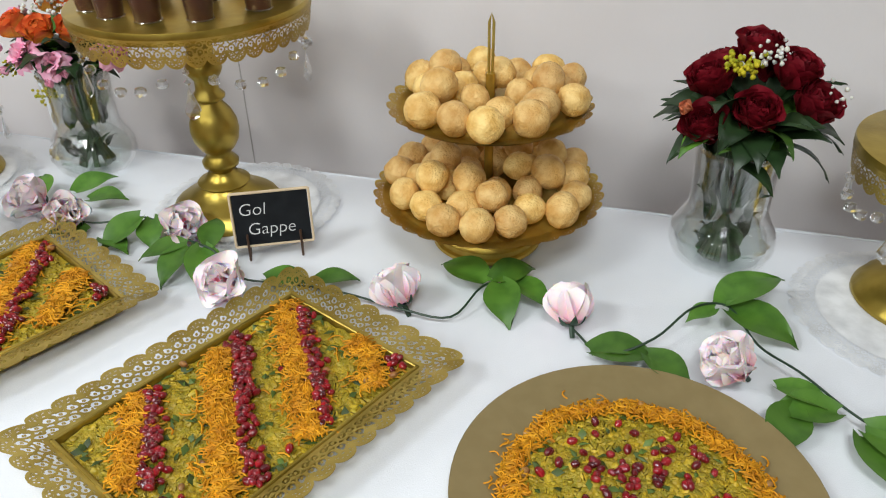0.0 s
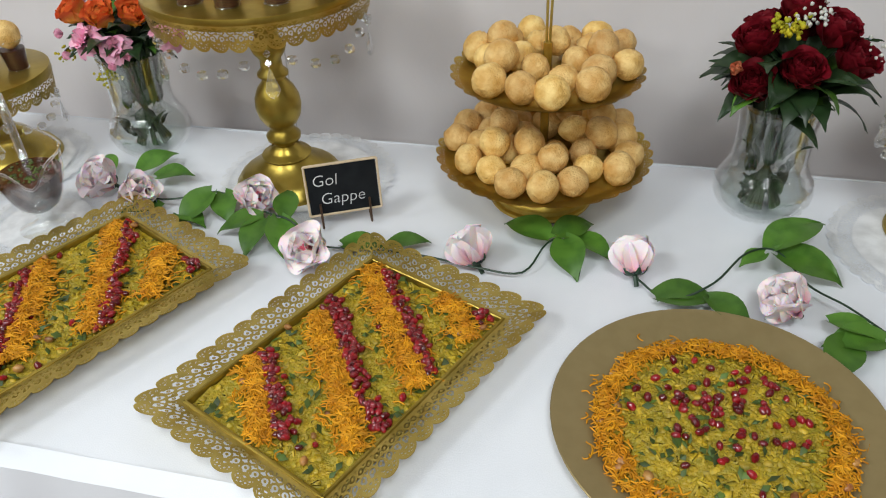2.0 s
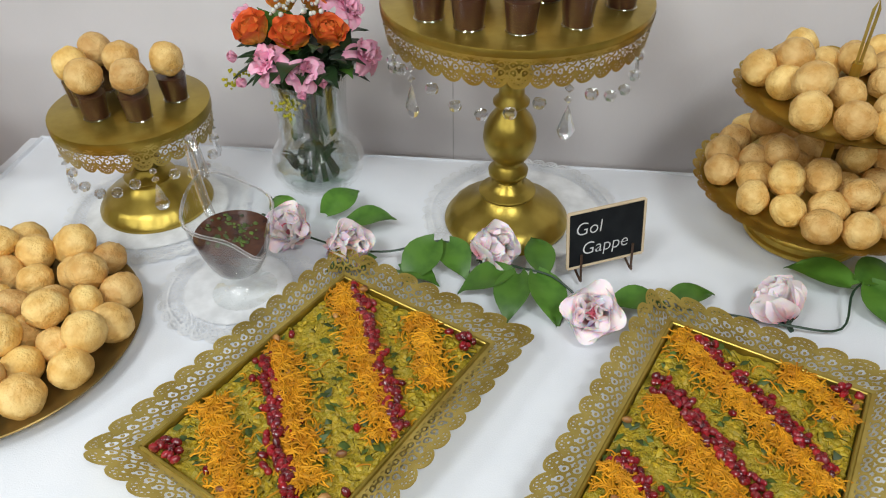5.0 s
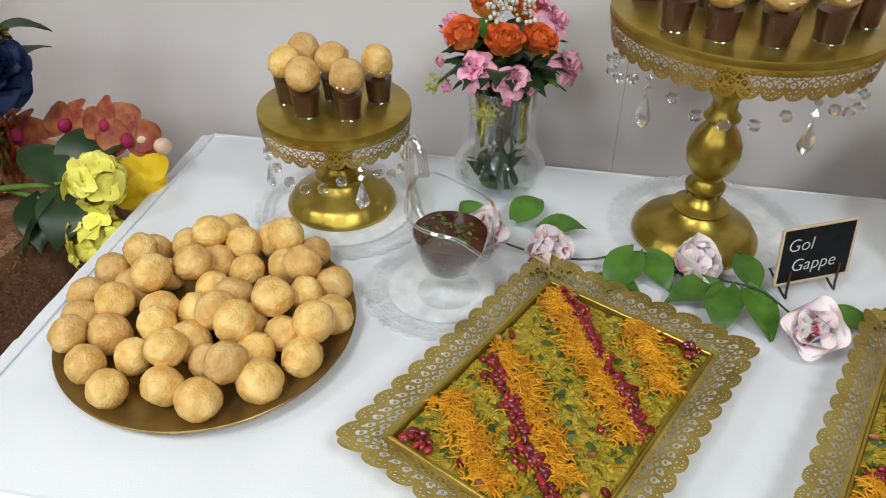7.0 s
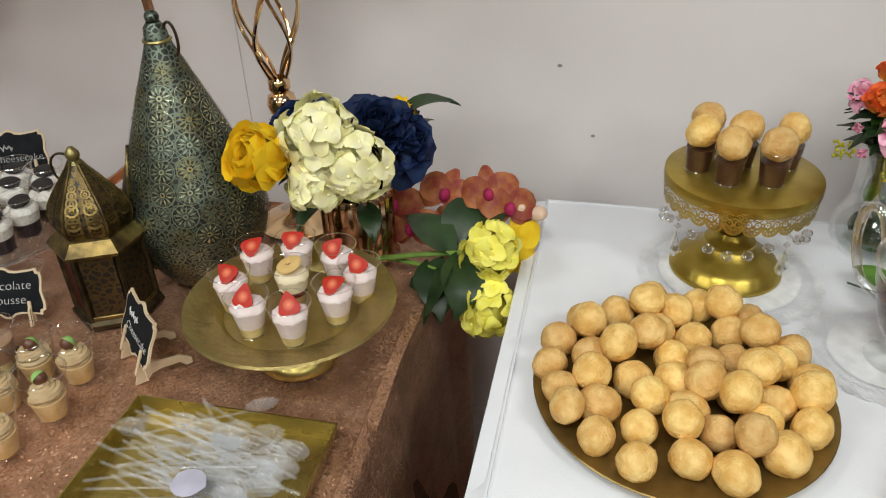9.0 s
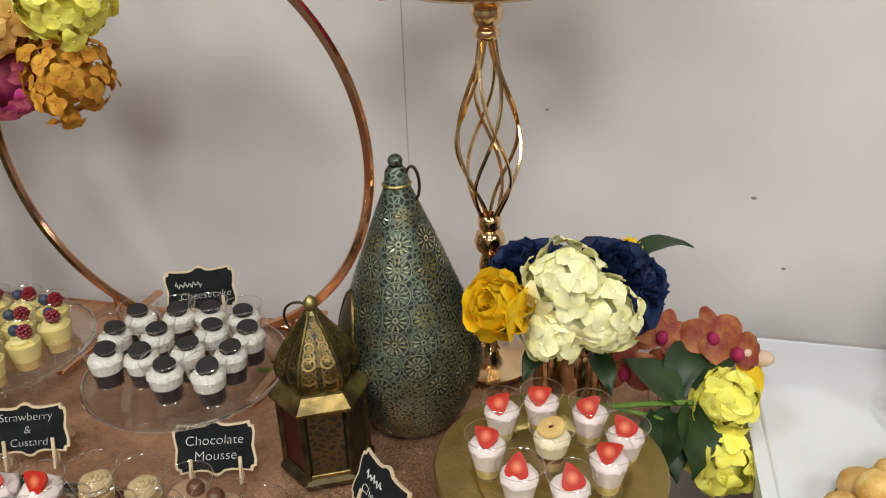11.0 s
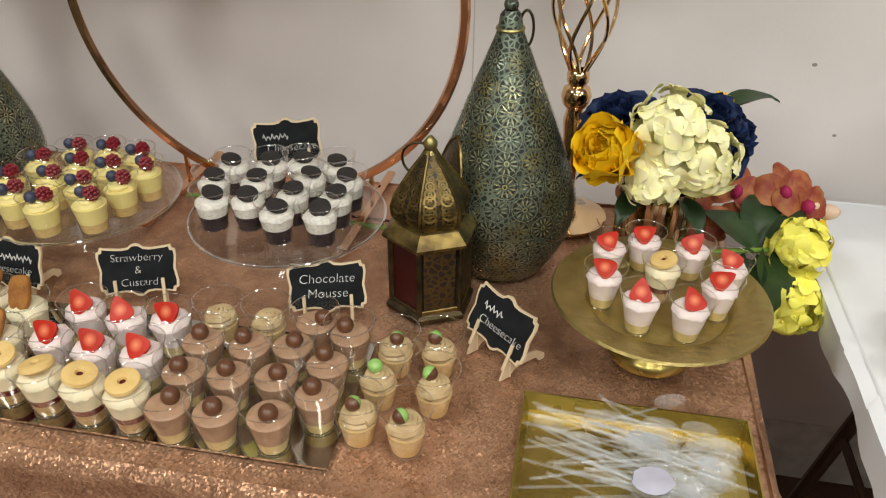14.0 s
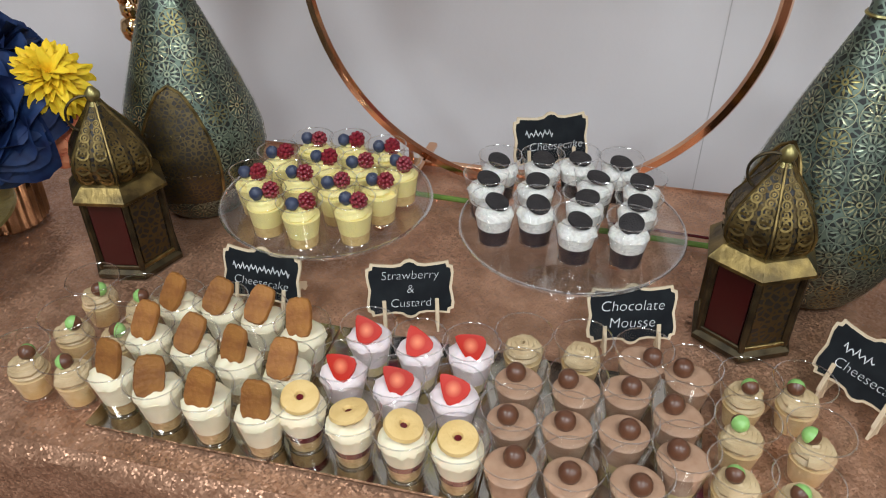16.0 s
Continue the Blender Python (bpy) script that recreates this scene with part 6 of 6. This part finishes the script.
def straw_mesh():
    """A cut strawberry, broad at the shoulder and pointed."""
    s = Shape().lathe([(0.0004, 0.001), (0.007, -0.0005), (0.0122, 0.0016), (0.0146, 0.006), (0.0128, 0.013), (0.0088, 0.021), (0.0042, 0.0282), (0.0004, 0.0315)], 22)
    s.v = [(x * (1 + 0.08 * noise.noise((x * 90, z * 90, 3))), y * (0.62 if y > 0 else 0.05), z - 0.013) for x, y, z in s.v]
    return s.mesh("strawberry_half", True, 30)


STRAW_ME = straw_mesh()


def biscuit_mesh(w, h, d):
    """A flat biscuit with round corners, a wavy rim and softened faces."""
    rim = []
    for i in range(48):
        a = 2 * math.pi * i / 48
        k = (abs(math.cos(a)) ** 3.6 + abs(math.sin(a)) ** 3.6) ** (-1 / 3.6) * (1 + 0.018 * math.cos(14 * a))
        rim.append((w / 2 * k * math.cos(a), h / 2 * k * math.sin(a)))
    s = Shape()
    vs = [(x * q, y * q, z) for q, z in ((0.93, 0.0), (1.0, d * 0.3), (1.0, d * 0.7), (0.94, d)) for x, y in rim]
    fs = [(i * 48 + j, i * 48 + (j + 1) % 48, i * 48 + 48 + (j + 1) % 48, i * 48 + 48 + j) for i in range(3) for j in range(48)]
    return s.add(vs, fs + [tuple(range(48))[::-1], tuple(range(144, 192))]).mesh("biscuit", True, 50)


BISC_ME = biscuit_mesh(0.0285, 0.042, 0.0065)
RINGCOOKIE = Shape().lathe([(0.0035, 0.001), (0.0045, 0.0), (0.016, 0.0), (0.0185, 0.003), (0.0175, 0.0065), (0.011, 0.0085), (0.005, 0.0072), (0.0035, 0.005), (0.0035, 0.001)], 24).mesh("ring_cookie")
OREO_ME = Shape().lathe([(0.0, 0.0), (0.0128, 0.0), (0.0138, 0.001), (0.0138, 0.0042), (0.0128, 0.005), (0.0, 0.005)], 28).mesh("cookie")
BALL_ME = Shape().ball(0.0102, None, 12, 16).mesh("chocolate_ball")
HALF_A = Shape().lathe([(0.0001, 0.0085), (0.0045, 0.0072), (0.0074, 0.0042), (0.0085, 0.0), (0.0001, 0.0)], 16).mesh("half_ball")
rasp = Shape()
for k in range(34):
    z = 1 - 2 * (k + 0.5) / 34
    q = math.sqrt(1 - z * z)
    rasp.ball(0.0026, pose(0.0066 * q * math.cos(k * 2.4), 0.0066 * q * math.sin(k * 2.4), 0.0078 * z), 4, 6)
RASP_ME = rasp.mesh("raspberry")
BLUE_ME = Shape().lathe([(0.0002, -0.0068), (0.004, -0.0058), (0.0068, -0.001), (0.0064, 0.0028), (0.004, 0.0056), (0.0026, 0.0052), (0.0018, 0.0062), (0.0012, 0.0045), (0.0002, 0.0045)], 16).mesh("blueberry")


def dessert(kind, x, y, z, label, group, k=1.0):
    t = thing("dessert_cup", pose(x, y, z, 0, 0, U(-12, 12)) @ Matrix.Scale(k, 4), label, "dessert", group)
    oc = kind in ("cookie", "berry")
    part("cup", OCUP_ME if oc else CUP_ME, PLASTIC, t, "clear plastic cup", shadow=False)

    def fill(key, material, name):
        part(name, clone(FILL[key], material), material, t)
    if kind == "biscuit":
        fill("crumb", SPONGE, "crumb_base")
        fill("mid", CREAM, "cream")
        part("cream_top", clone(rnd.choice(LUMPS), CREAM), CREAM, t, "whipped cream", m=pose(0, 0, 0, 0, 0, U(0, 360)))
        part("biscuit", BISC_ME, BISCUIT, t, "brown caramel biscuit", m=pose(U(-.003, .003), U(-.002, .006), 0.064, 60 + U(-16, 12), U(-16, 16), U(-35, 30)))
    elif kind == "jam":
        fill("crumb", SPONGE, "sponge")
        fill("jam", JAM, "jam")
        fill("mid2", CREAM, "cream")
        part("cream_top", clone(rnd.choice(LUMPS), CREAM), CREAM, t, "whipped cream", m=pose(0, 0, 0, 0, 0, U(0, 360)))
        c = part("ring_cookie", RINGCOOKIE, SHORT, t, "round shortbread with jam hole", m=pose(0, 0, 0.0565, U(4, 16), U(-8, 8), U(0, 360)))
        part("jam_dot", Shape().lathe([(0.0, 0.004), (0.0036, 0.004)], 8), JAM, c)
    elif kind == "strawberry":
        fill("cust", CUSTARD, "custard")
        fill("mid", PINKCR, "cream")
        part("cream_top", clone(rnd.choice(LUMPS), PINKCR), PINKCR, t, "pale pink cream", m=pose(0, 0, 0, 0, 0, U(0, 360)))
        part("strawberry_half", STRAW_ME, STRAW, t, "red strawberry half", m=pose(U(-.003, .003), U(-.008, -.002), 0.0615, -46 + U(-12, 12), U(-12, 12), 0) @ pose(0, 0, 0, 0, U(10, 75) * rnd.choice((-1, -1, 1)), 0))
    elif kind == "mousse":
        fill("cust", CUSTARD, "custard")
        fill("mousse", MOUSSE, "mousse")
        part("chocolate_ball", BALL_ME, CHOC, t, "round milk chocolate ball", m=pose(U(-.008, .010), U(-.006, .008), 0.0548))
    elif kind == "mint":
        fill("car", CARAMEL, "caramel_base")
        part("piped_swirl", clone(rnd.choice(SWIRLS), COFFEE), COFFEE, t, "piped coffee cream", m=pose(0, 0, 0, 0, 0, U(0, 360)))
        m = pose(U(-.007, .008), U(-.006, .006), 0.0515, U(50, 120), U(-60, 60), U(0, 360))
        b = part("candy_ball", HALF_A, MINT, t, "green candy half", m=m)
        part("chocolate_half", clone(HALF_A, CHOC), CHOC, b, "chocolate half", m=pose(0, 0, -0.0003, 180, 0, 0))
    elif kind == "plain":
        fill("car", CARAMEL, "caramel_base")
        part("piped_swirl", clone(rnd.choice(SWIRLS), COFFEE), COFFEE, t, "piped coffee cream", m=pose(0, 0, 0.002, 0, 0, U(0, 360)))
    elif kind == "cookie":
        fill("ocr", DARKCRUMB, "crumb_base")
        fill("omid", WHITECR, "cream")
        part("cream_top", clone(rnd.choice(OLUMPS), WHITECR), WHITECR, t, "speckled white cream", m=pose(0, 0, 0, 0, 0, U(0, 360)))
        part("cookie", OREO_ME, OREO, t, "small black cocoa cookie", m=pose(U(-.003, .003), U(-.002, .003), 0.0520, U(4, 22), U(-10, 10), U(0, 90)))
    elif kind == "berry":
        fill("ycr", PALESPONGE, "sponge")
        fill("ymid", CUSTARD2, "cream")
        part("piped_swirl", clone(rnd.choice(YSWIRL), CUSTARD2), CUSTARD2, t, "piped yellow cream", m=pose(0, 0, 0, 0, 0, U(0, 360)))
        a = U(-0.8, 0.8)
        part("raspberry", RASP_ME, BERRYRED, t, "red raspberry", m=pose(0.0085 * math.cos(a), 0.0085 * math.sin(a), 0.0605, U(0, 60), U(0, 60), 0) @ Matrix.Scale(1.2, 4))
        part("blueberry", BLUE_ME, BLUE, t, "dark blueberry", m=pose(-0.0085 * math.cos(a), -0.0085 * math.sin(a), 0.0595, U(-50, 10), U(-30, 30), 0) @ Matrix.Scale(1.18, 4))
    low = 0.91 if oc else {"biscuit": 1.02, "jam": 1.02, "mousse": 0.94}.get(kind, 0.97)
    for o in t.children:
        if o.name.startswith("cup"):
            continue
        if o.location.z < 0.01:
            o.matrix_basis = Matrix.Diagonal((0.985, 0.985, low, 1)) @ o.matrix_basis
        else:
            o.location.z *= low + 0.02
    return t


# mirror tiles under the cups
MZ = TOP + 0.004
for x in (-2.303, -2.102, -1.902):
    solid("mirror_tile", Shape().box(0.198, 0.20, 0.003), MIRROR, pose(x, 0.632, TOP + 0.001), "square frameless mirror tile under dessert cups", "mirror", "mirror tiles", smooth=False)
G = "dessert cups on the cloth"
for x, y in ((-2.364, 0.672), (-2.316, 0.678), (-2.266, 0.672), (-2.214, 0.660), (-2.370, 0.617), (-2.316, 0.613), (-2.262, 0.606), (-2.208, 0.604), (-2.376, 0.562), (-2.322, 0.553), (-2.268, 0.550), (-2.212, 0.548)):
    dessert("biscuit", x, y, MZ, "cup of cream topped with a brown caramel biscuit", G)
for x, y in ((-2.176, 0.563), (-2.125, 0.556), (-2.073, 0.552), (-2.022, 0.550)):
    dessert("jam", x, y, MZ, "cup of cream topped with a round jam cookie", G)
for x, y in ((-2.146, 0.674), (-2.090, 0.668), (-2.037, 0.674), (-2.155, 0.618), (-2.097, 0.610), (-2.040, 0.612)):
    dessert("strawberry", x, y, MZ, "cup of pink cream topped with a strawberry half", G)
for x, y in ((-1.988, 0.702), (-1.928, 0.706)):
    dessert("plain", x, y, MZ, "cup of piped coffee cream", G)
for x, y in ((-1.984, 0.648), (-1.928, 0.650), (-1.880, 0.660), (-1.868, 0.706), (-1.822, 0.692), (-1.982, 0.597), (-1.931, 0.600), (-1.880, 0.607), (-1.832, 0.637), (-1.974, 0.545), (-1.922, 0.546), (-1.866, 0.551), (-1.828, 0.588)):
    dessert("mousse", x, y, MZ, "cup of chocolate mousse with a chocolate ball", G)
for x, y in ((-1.768, 0.690), (-1.718, 0.697), (-1.774, 0.636), (-1.712, 0.636), (-1.782, 0.580), (-1.730, 0.576)):
    dessert("mint", x, y, TOP + 0.001, "cup of coffee cream with a green candy ball", G)
for x, y in ((-2.477, 0.680), (-2.416, 0.673), (-2.467, 0.620), (-2.414, 0.622), (-2.480, 0.562), (-2.428, 0.564)):
    dessert("mint", x, y, TOP + 0.001, "cup of coffee cream with mint candy ball", G)


# ---- glass cake stands ----
def glass_stand(x, y, h, r, label):
    t = thing("glass_cake_stand", pose(x, y, TOP), label, "cake stand", "glass cake stands")
    part("glass_foot", Shape().lathe([(0.052, 0.001), (0.054, 0.004), (0.046, 0.012), (0.028, 0.026), (0.020, h * 0.6), (0.026, h - 0.012), (0.034, h - 0.006)], 40), CLEAR, t, "clear glass foot", shadow=False, angle=80)
    part("glass_plate", Shape().lathe([(0.0, h - 0.005), (r * 0.93, h - 0.005), (r * 0.99, h - 0.001), (r, h + 0.004), (r * 0.992, h + 0.005), (r * 0.95, h), (0.0, h)], 72), CLEAR, t, "clear glass plate", shadow=False, angle=60)
    part("glass_rim", Shape().tube([(r * math.cos(a), r * math.sin(a), h + 0.004) for a in [2 * math.pi * k / 72 for k in range(72)]], 0.0016, 6, loop=True), CRYSTAL, t, "thick clear rim", shadow=False)


GS1, GS2 = (-1.962, 0.880), (-2.272, 0.885)
glass_stand(*GS1, 0.083, 0.132, "clear glass cake stand of cookie cheesecake cups")
glass_stand(*GS2, 0.075, 0.134, "clear glass cake stand of berry custard cups")
for x, y in ((-2.058, 0.930), (-2.008, 0.944), (-1.966, 0.958), (-1.914, 0.958), (-2.066, 0.882), (-2.008, 0.892), (-1.940, 0.914), (-1.886, 0.915), (-2.046, 0.832), (-2.000, 0.842), (-1.948, 0.866), (-1.890, 0.870), (-1.952, 0.818), (-1.896, 0.824)):
    dessert("cookie", x, y, TOP + 0.0835, "cup of cream topped with a black cookie", "cookie cheesecake cups")
for x, y in ((-2.335, 0.893), (-2.306, 0.937), (-2.258, 0.945), (-2.208, 0.938), (-2.178, 0.902), (-2.346, 0.838), (-2.290, 0.850), (-2.276, 0.894), (-2.228, 0.893), (-2.312, 0.798), (-2.240, 0.840), (-2.190, 0.855), (-2.262, 0.786), (-2.206, 0.806)):
    dessert("berry", x, y, TOP + 0.0755, "yellow custard cup with raspberry and blueberry", "berry custard cups")


# ---- pedestal plates ----
def pedestal(m, label):
    t = thing("pedestal_plate", m, label, "cake stand", "hammered pedestal plates")
    part("foot", Shape().lathe([(0.0, 0.0), (0.049, 0.0), (0.050, 0.003), (0.044, 0.012), (0.026, 0.030), (0.018, 0.050), (0.018, 0.062), (0.030, 0.069)], 40), TRAYGOLD, t, "polished gold foot", angle=70)
    part("plate", Shape().lathe([(0.0, 0.068), (0.078, 0.069), (0.088, 0.078), (0.122, 0.084), (0.126, 0.086), (0.124, 0.089), (0.089, 0.0825), (0.079, 0.0725), (0.0, 0.072)], 72), HAMMER, t, "hammered antique gold plate")


PX, PY = -1.474, 0.787
pedestal(pose(PX, PY, TOP), "hammered gold pedestal plate of strawberry cups")
pedestal(pose(-2.745, 0.700, TOP), "hammered gold pedestal plate on the cloth")
for x, y in ((-1.535, 0.838), (-1.492, 0.862), (-1.436, 0.852), (-1.396, 0.820), (-1.540, 0.775), (-1.500, 0.735), (-1.448, 0.730), (-1.412, 0.776)):
    dessert("strawberry", x, y, TOP + 0.0725, "cup of pink cream topped with a strawberry half", "cups on the pedestal plate", 0.86)
dessert("jam", -1.474, 0.800, TOP + 0.0725, "cup of cream topped with a round jam cookie", "cups on the pedestal plate", 0.86)


# ---- chalk signs on easels ----
def plaque(w, h, inset=0.0):
    """Bracket-shaped plaque outline with stepped scooped corners and a raised middle top and bottom."""
    x, y = w / 2 - inset, h / 2 - inset
    q = min(w, h) * 0.16
    pts = [(x - q * 0.25, 0.0), (x - q * 0.10, y * 0.30), (x, y * 0.55), (x - q * 0.08, y * 0.78), (x - q * 0.45, y * 0.82), (x - q * 0.55, y * 0.97), (x - q * 1.2, y * 0.93), (x * 0.38, y * 0.88), (x * 0.20, y * 0.92), (x * 0.10, y * 1.04), (0.0, y * 1.08)]
    right = pts
    top = right + [(-a, b) for a, b in reversed(right[:-1])]
    return top + [(a, -b) for a, b in reversed(top[1:-1])]


def plate_of(outline, z0, z1):
    n = len(outline)
    s = Shape()
    s.add([(x, y, z0) for x, y in outline] + [(x, y, z1) for x, y in outline], [tuple(range(n))[::-1], tuple(range(n, 2 * n))] + [(j, (j + 1) % n, n + (j + 1) % n, n + j) for j in range(n)])
    return s


def easel_sign(m, lines, label, size=0.019, lean=70, lift=0.0):
    t = thing("chalk_sign", m, label, "sign", "bracket chalk signs")
    w, h = 0.100, 0.066
    face = pose(0, 0, 0.005 + lift, lean, 0, 0) @ pose(0, h / 2, 0)
    b = part("board", plate_of(plaque(w, h), -0.0015, 0.0015), PINE, t, "pale wooden backing", m=face, smooth=False)
    part("chalk_face", plate_of(plaque(w, h, 0.0032), 0.0016, 0.0022), BOARD, b, "black chalk face", smooth=False)
    for sx in (-1, 1):
        part("easel_leg", Shape().box(0.0045, 0.034, 0.0025, pose(sx * 0.030, -h / 2 + 0.004, 0.0024), 0.0005), PINE, b, "pale wood prong", smooth=False)
        foot = [(0.0, 0.0), (-0.014, 0.0), (-0.006, 0.022), (0.004, 0.026), (0.026, 0.020), (0.044, 0.017), (0.056, 0.008), (0.056, 0.0), (0.048, 0.0), (0.042, 0.008), (0.020, 0.010), (0.008, 0.008)]
        part("easel_foot", plate_of(foot, -0.0014, 0.0014), PINE, t, "curved flat pale wood foot", m=pose(sx * 0.030, 0.002, 0.0005) @ pose(0, 0, 0, 0, 0, 90) @ pose(0, 0, 0, 90, 0, 0), smooth=False)
        if lift:
            part("easel_post", Shape().box(0.0045, 0.0025, lift + 0.02, pose(sx * 0.030, 0.003, 0.0), 0.0005), PINE, t, "pale wood post", smooth=False)
    words(lines, b, size, 0.0026)
    return t


easel_sign(pose(-2.125, 0.755, TOP, 0, 0, 18), [("Strawberry", 0.0), ("&", 0.0), ("Custard", 0.0)], "chalk sign for strawberry and custard cups", 0.0145, 72, 0.012)
easel_sign(pose(-1.878, 0.777, TOP, 0, 0, 16.5), [("Chocolate", 0.0), ("Mousse", 0.0)], "chalk sign for chocolate mousse cups", 0.0170, 70, 0.005)
easel_sign(pose(-2.305, 0.740, TOP, 0, 0, -2), [(0.072, 0.0), ("Cheesecake", 0.0)], "chalk sign for biscuit cheesecake cups", 0.0145, 72, 0.010)
easel_sign(pose(-1.661, 0.727, TOP, 0, 0, -42), [(0.032, -0.015), ("Cheesecake", 0.004)], "tilted chalk sign for mint cheesecake cups", 0.0150, 66, 0.020)
easel_sign(pose(-2.003, 1.000, TOP + 0.084, 0, 0, 24.5), [(0.036, -0.016), ("Cheesecake", 0.006)], "chalk sign for cookie cheesecake on the stand", 0.0150, 76, 0.010)

# ---- tray of plastic spoons ----
t = thing("spoon_tray", pose(-1.497, 0.583, TOP, 0, 0, 0), "rectangular brushed brass tray of wrapped spoons", "tray")
L, W = 0.234, 0.156
part("tray_base", Shape().box(L - 0.006, W - 0.006, 0.003, pose(0, 0, 0.001)), TRAYGOLD, t, smooth=False)
for sx, sy, l, a in ((0, -1, L, 0), (0, 1, L, 180), (-1, 0, W, 270), (1, 0, W, 90)):
    s = Shape().add([(-l / 2 + 0.006, 0.006, 0.002), (l / 2 - 0.006, 0.006, 0.002), (l / 2, 0, 0.024), (-l / 2, 0, 0.024), (-l / 2 + 0.004, 0.003, 0.002), (l / 2 - 0.004, 0.003, 0.002), (l / 2 + 0.002, -0.002, 0.024), (-l / 2 - 0.002, -0.002, 0.024)],
                    [(0, 1, 2, 3), (7, 6, 5, 4), (3, 2, 6, 7), (0, 4, 5, 1)])
    part("tray_side", s, TRAYGOLD, t, m=pose(sx * L / 2, sy * W / 2, 0, 0, 0, a), smooth=False)
SPOONP = mat("spoon_plastic", (0.90, 0.91, 0.93), 0.10, dark=(0.82, 0.84, 0.88), scale=30, spec=1.0)
SPOONP.node_tree.nodes["Principled BSDF"].inputs["Alpha"].default_value = 0.075
LABELP = mat("pale_paper_tag", (0.50, 0.49, 0.60), 0.5)


def handle(s):
    """A slim tapered handle with a raised spine."""
    vs = []
    for x, w in ((-0.062, 0.0015), (-0.058, 0.0020), (-0.02, 0.0015), (0.03, 0.0013)):
        vs += [(x, -w, 0.002), (x, -w * 0.3, 0.0036), (x, w * 0.3, 0.0036), (x, w, 0.002), (x, 0, 0.0012)]
    s.add(vs, [(i * 5 + j, i * 5 + (j + 1) % 5, i * 5 + 5 + (j + 1) % 5, i * 5 + 5 + j) for i in range(3) for j in range(5)] + [(4, 3, 2, 1, 0), (15, 16, 17, 18, 19)])
    return s


def spoon_mesh():
    s = handle(Shape())
    s.lathe([(0.0001, -0.004), (0.006, -0.003), (0.0095, 0.0005), (0.0102, 0.0016), (0.0088, 0.0008), (0.006, -0.002), (0.0001, -0.003)], 16, pose(0.043, 0, 0.005) @ Matrix.Diagonal((1.5, 1, 1, 1)))
    return s.mesh("plastic_spoon")


def fork_mesh():
    s = handle(Shape())
    s.box(0.016, 0.014, 0.0012, pose(0.036, 0, 0.003), 0.0003)
    for k in (-1.5, -0.5, 0.5, 1.5):
        s.box(0.016, 0.0018, 0.0012, pose(0.051, k * 0.0037, 0.003))
    return s.mesh("plastic_fork")


SPOON, FORK = spoon_mesh(), fork_mesh()
for me in (SPOON, FORK):
    me.transform(Matrix.Scale(1.2, 4))
for k in range(54):
    x, y = U(-0.042, 0.042), U(-0.058, 0.058)
    a = rnd.choice((-14, -14, -20, -6, 166, 18, -38)) + U(-9, 9)
    solid("plastic_spoon" if k % 3 else "plastic_fork", SPOON if k % 3 else FORK, SPOONP, pose(-1.497 + x, 0.583 + y, TOP + 0.008 + 0.0005 * k, U(-15, 15), U(-6, 6), a), "small clear plastic dessert spoon in a tray" if k % 3 else "small clear plastic dessert fork in a tray", "cutlery", "plastic cutlery", shadow=False)
for x, y, a in ((0.012, -0.040, -10),):
    s = Shape()
    s.lathe([(0.0, 0.0), (0.021, 0.0005), (0.023, 0.002), (0.0, 0.0025)], 14)
    s.v = [(p[0] * (1 + 0.07 * math.cos(9 * math.atan2(p[1], p[0]))), p[1] * 0.8, p[2]) for p in s.v]
    solid("paper_tag", s, LABELP, pose(-1.497 + x, 0.583 + y, TOP + 0.043, 8, -8, a) @ Matrix.Scale(0.85, 4), "pale grey scalloped paper tag on the spoons", "tag", "paper tags", smooth=False)

# ---- wall marks ----
SCUFF = mat("scuff_grey", (0.34, 0.31, 0.29), 0.9)
JOINT = mat("joint_grey", (0.60, 0.565, 0.55), 0.9)
for x, z, r in ((-1.150, 0.817, 0.0028), (-1.213, 0.938, 0.0032), (-1.545, 1.07, 0.002), (-0.90, 1.07, 0.002)):
    solid("wall_scuff", Shape().lathe([(0.0, 0.0006), (r, 0.0)], 7), SCUFF, pose(x, WY - 0.0004, z, 90, 0, 0) @ Matrix.Diagonal((1.4, 1, 1, 1)), "small dark chip in the wall paint", "wall mark", kind="structure")
for x in (-1.782, -0.565):
    slab("wall_seam_1" if x < -1 else "wall_seam_2", x - 0.0007, x + 0.0007, WY - 0.0012, WY + 0.001, 0.0, 2.6, JOINT, "thin vertical joint line in the wall", "wall joint")
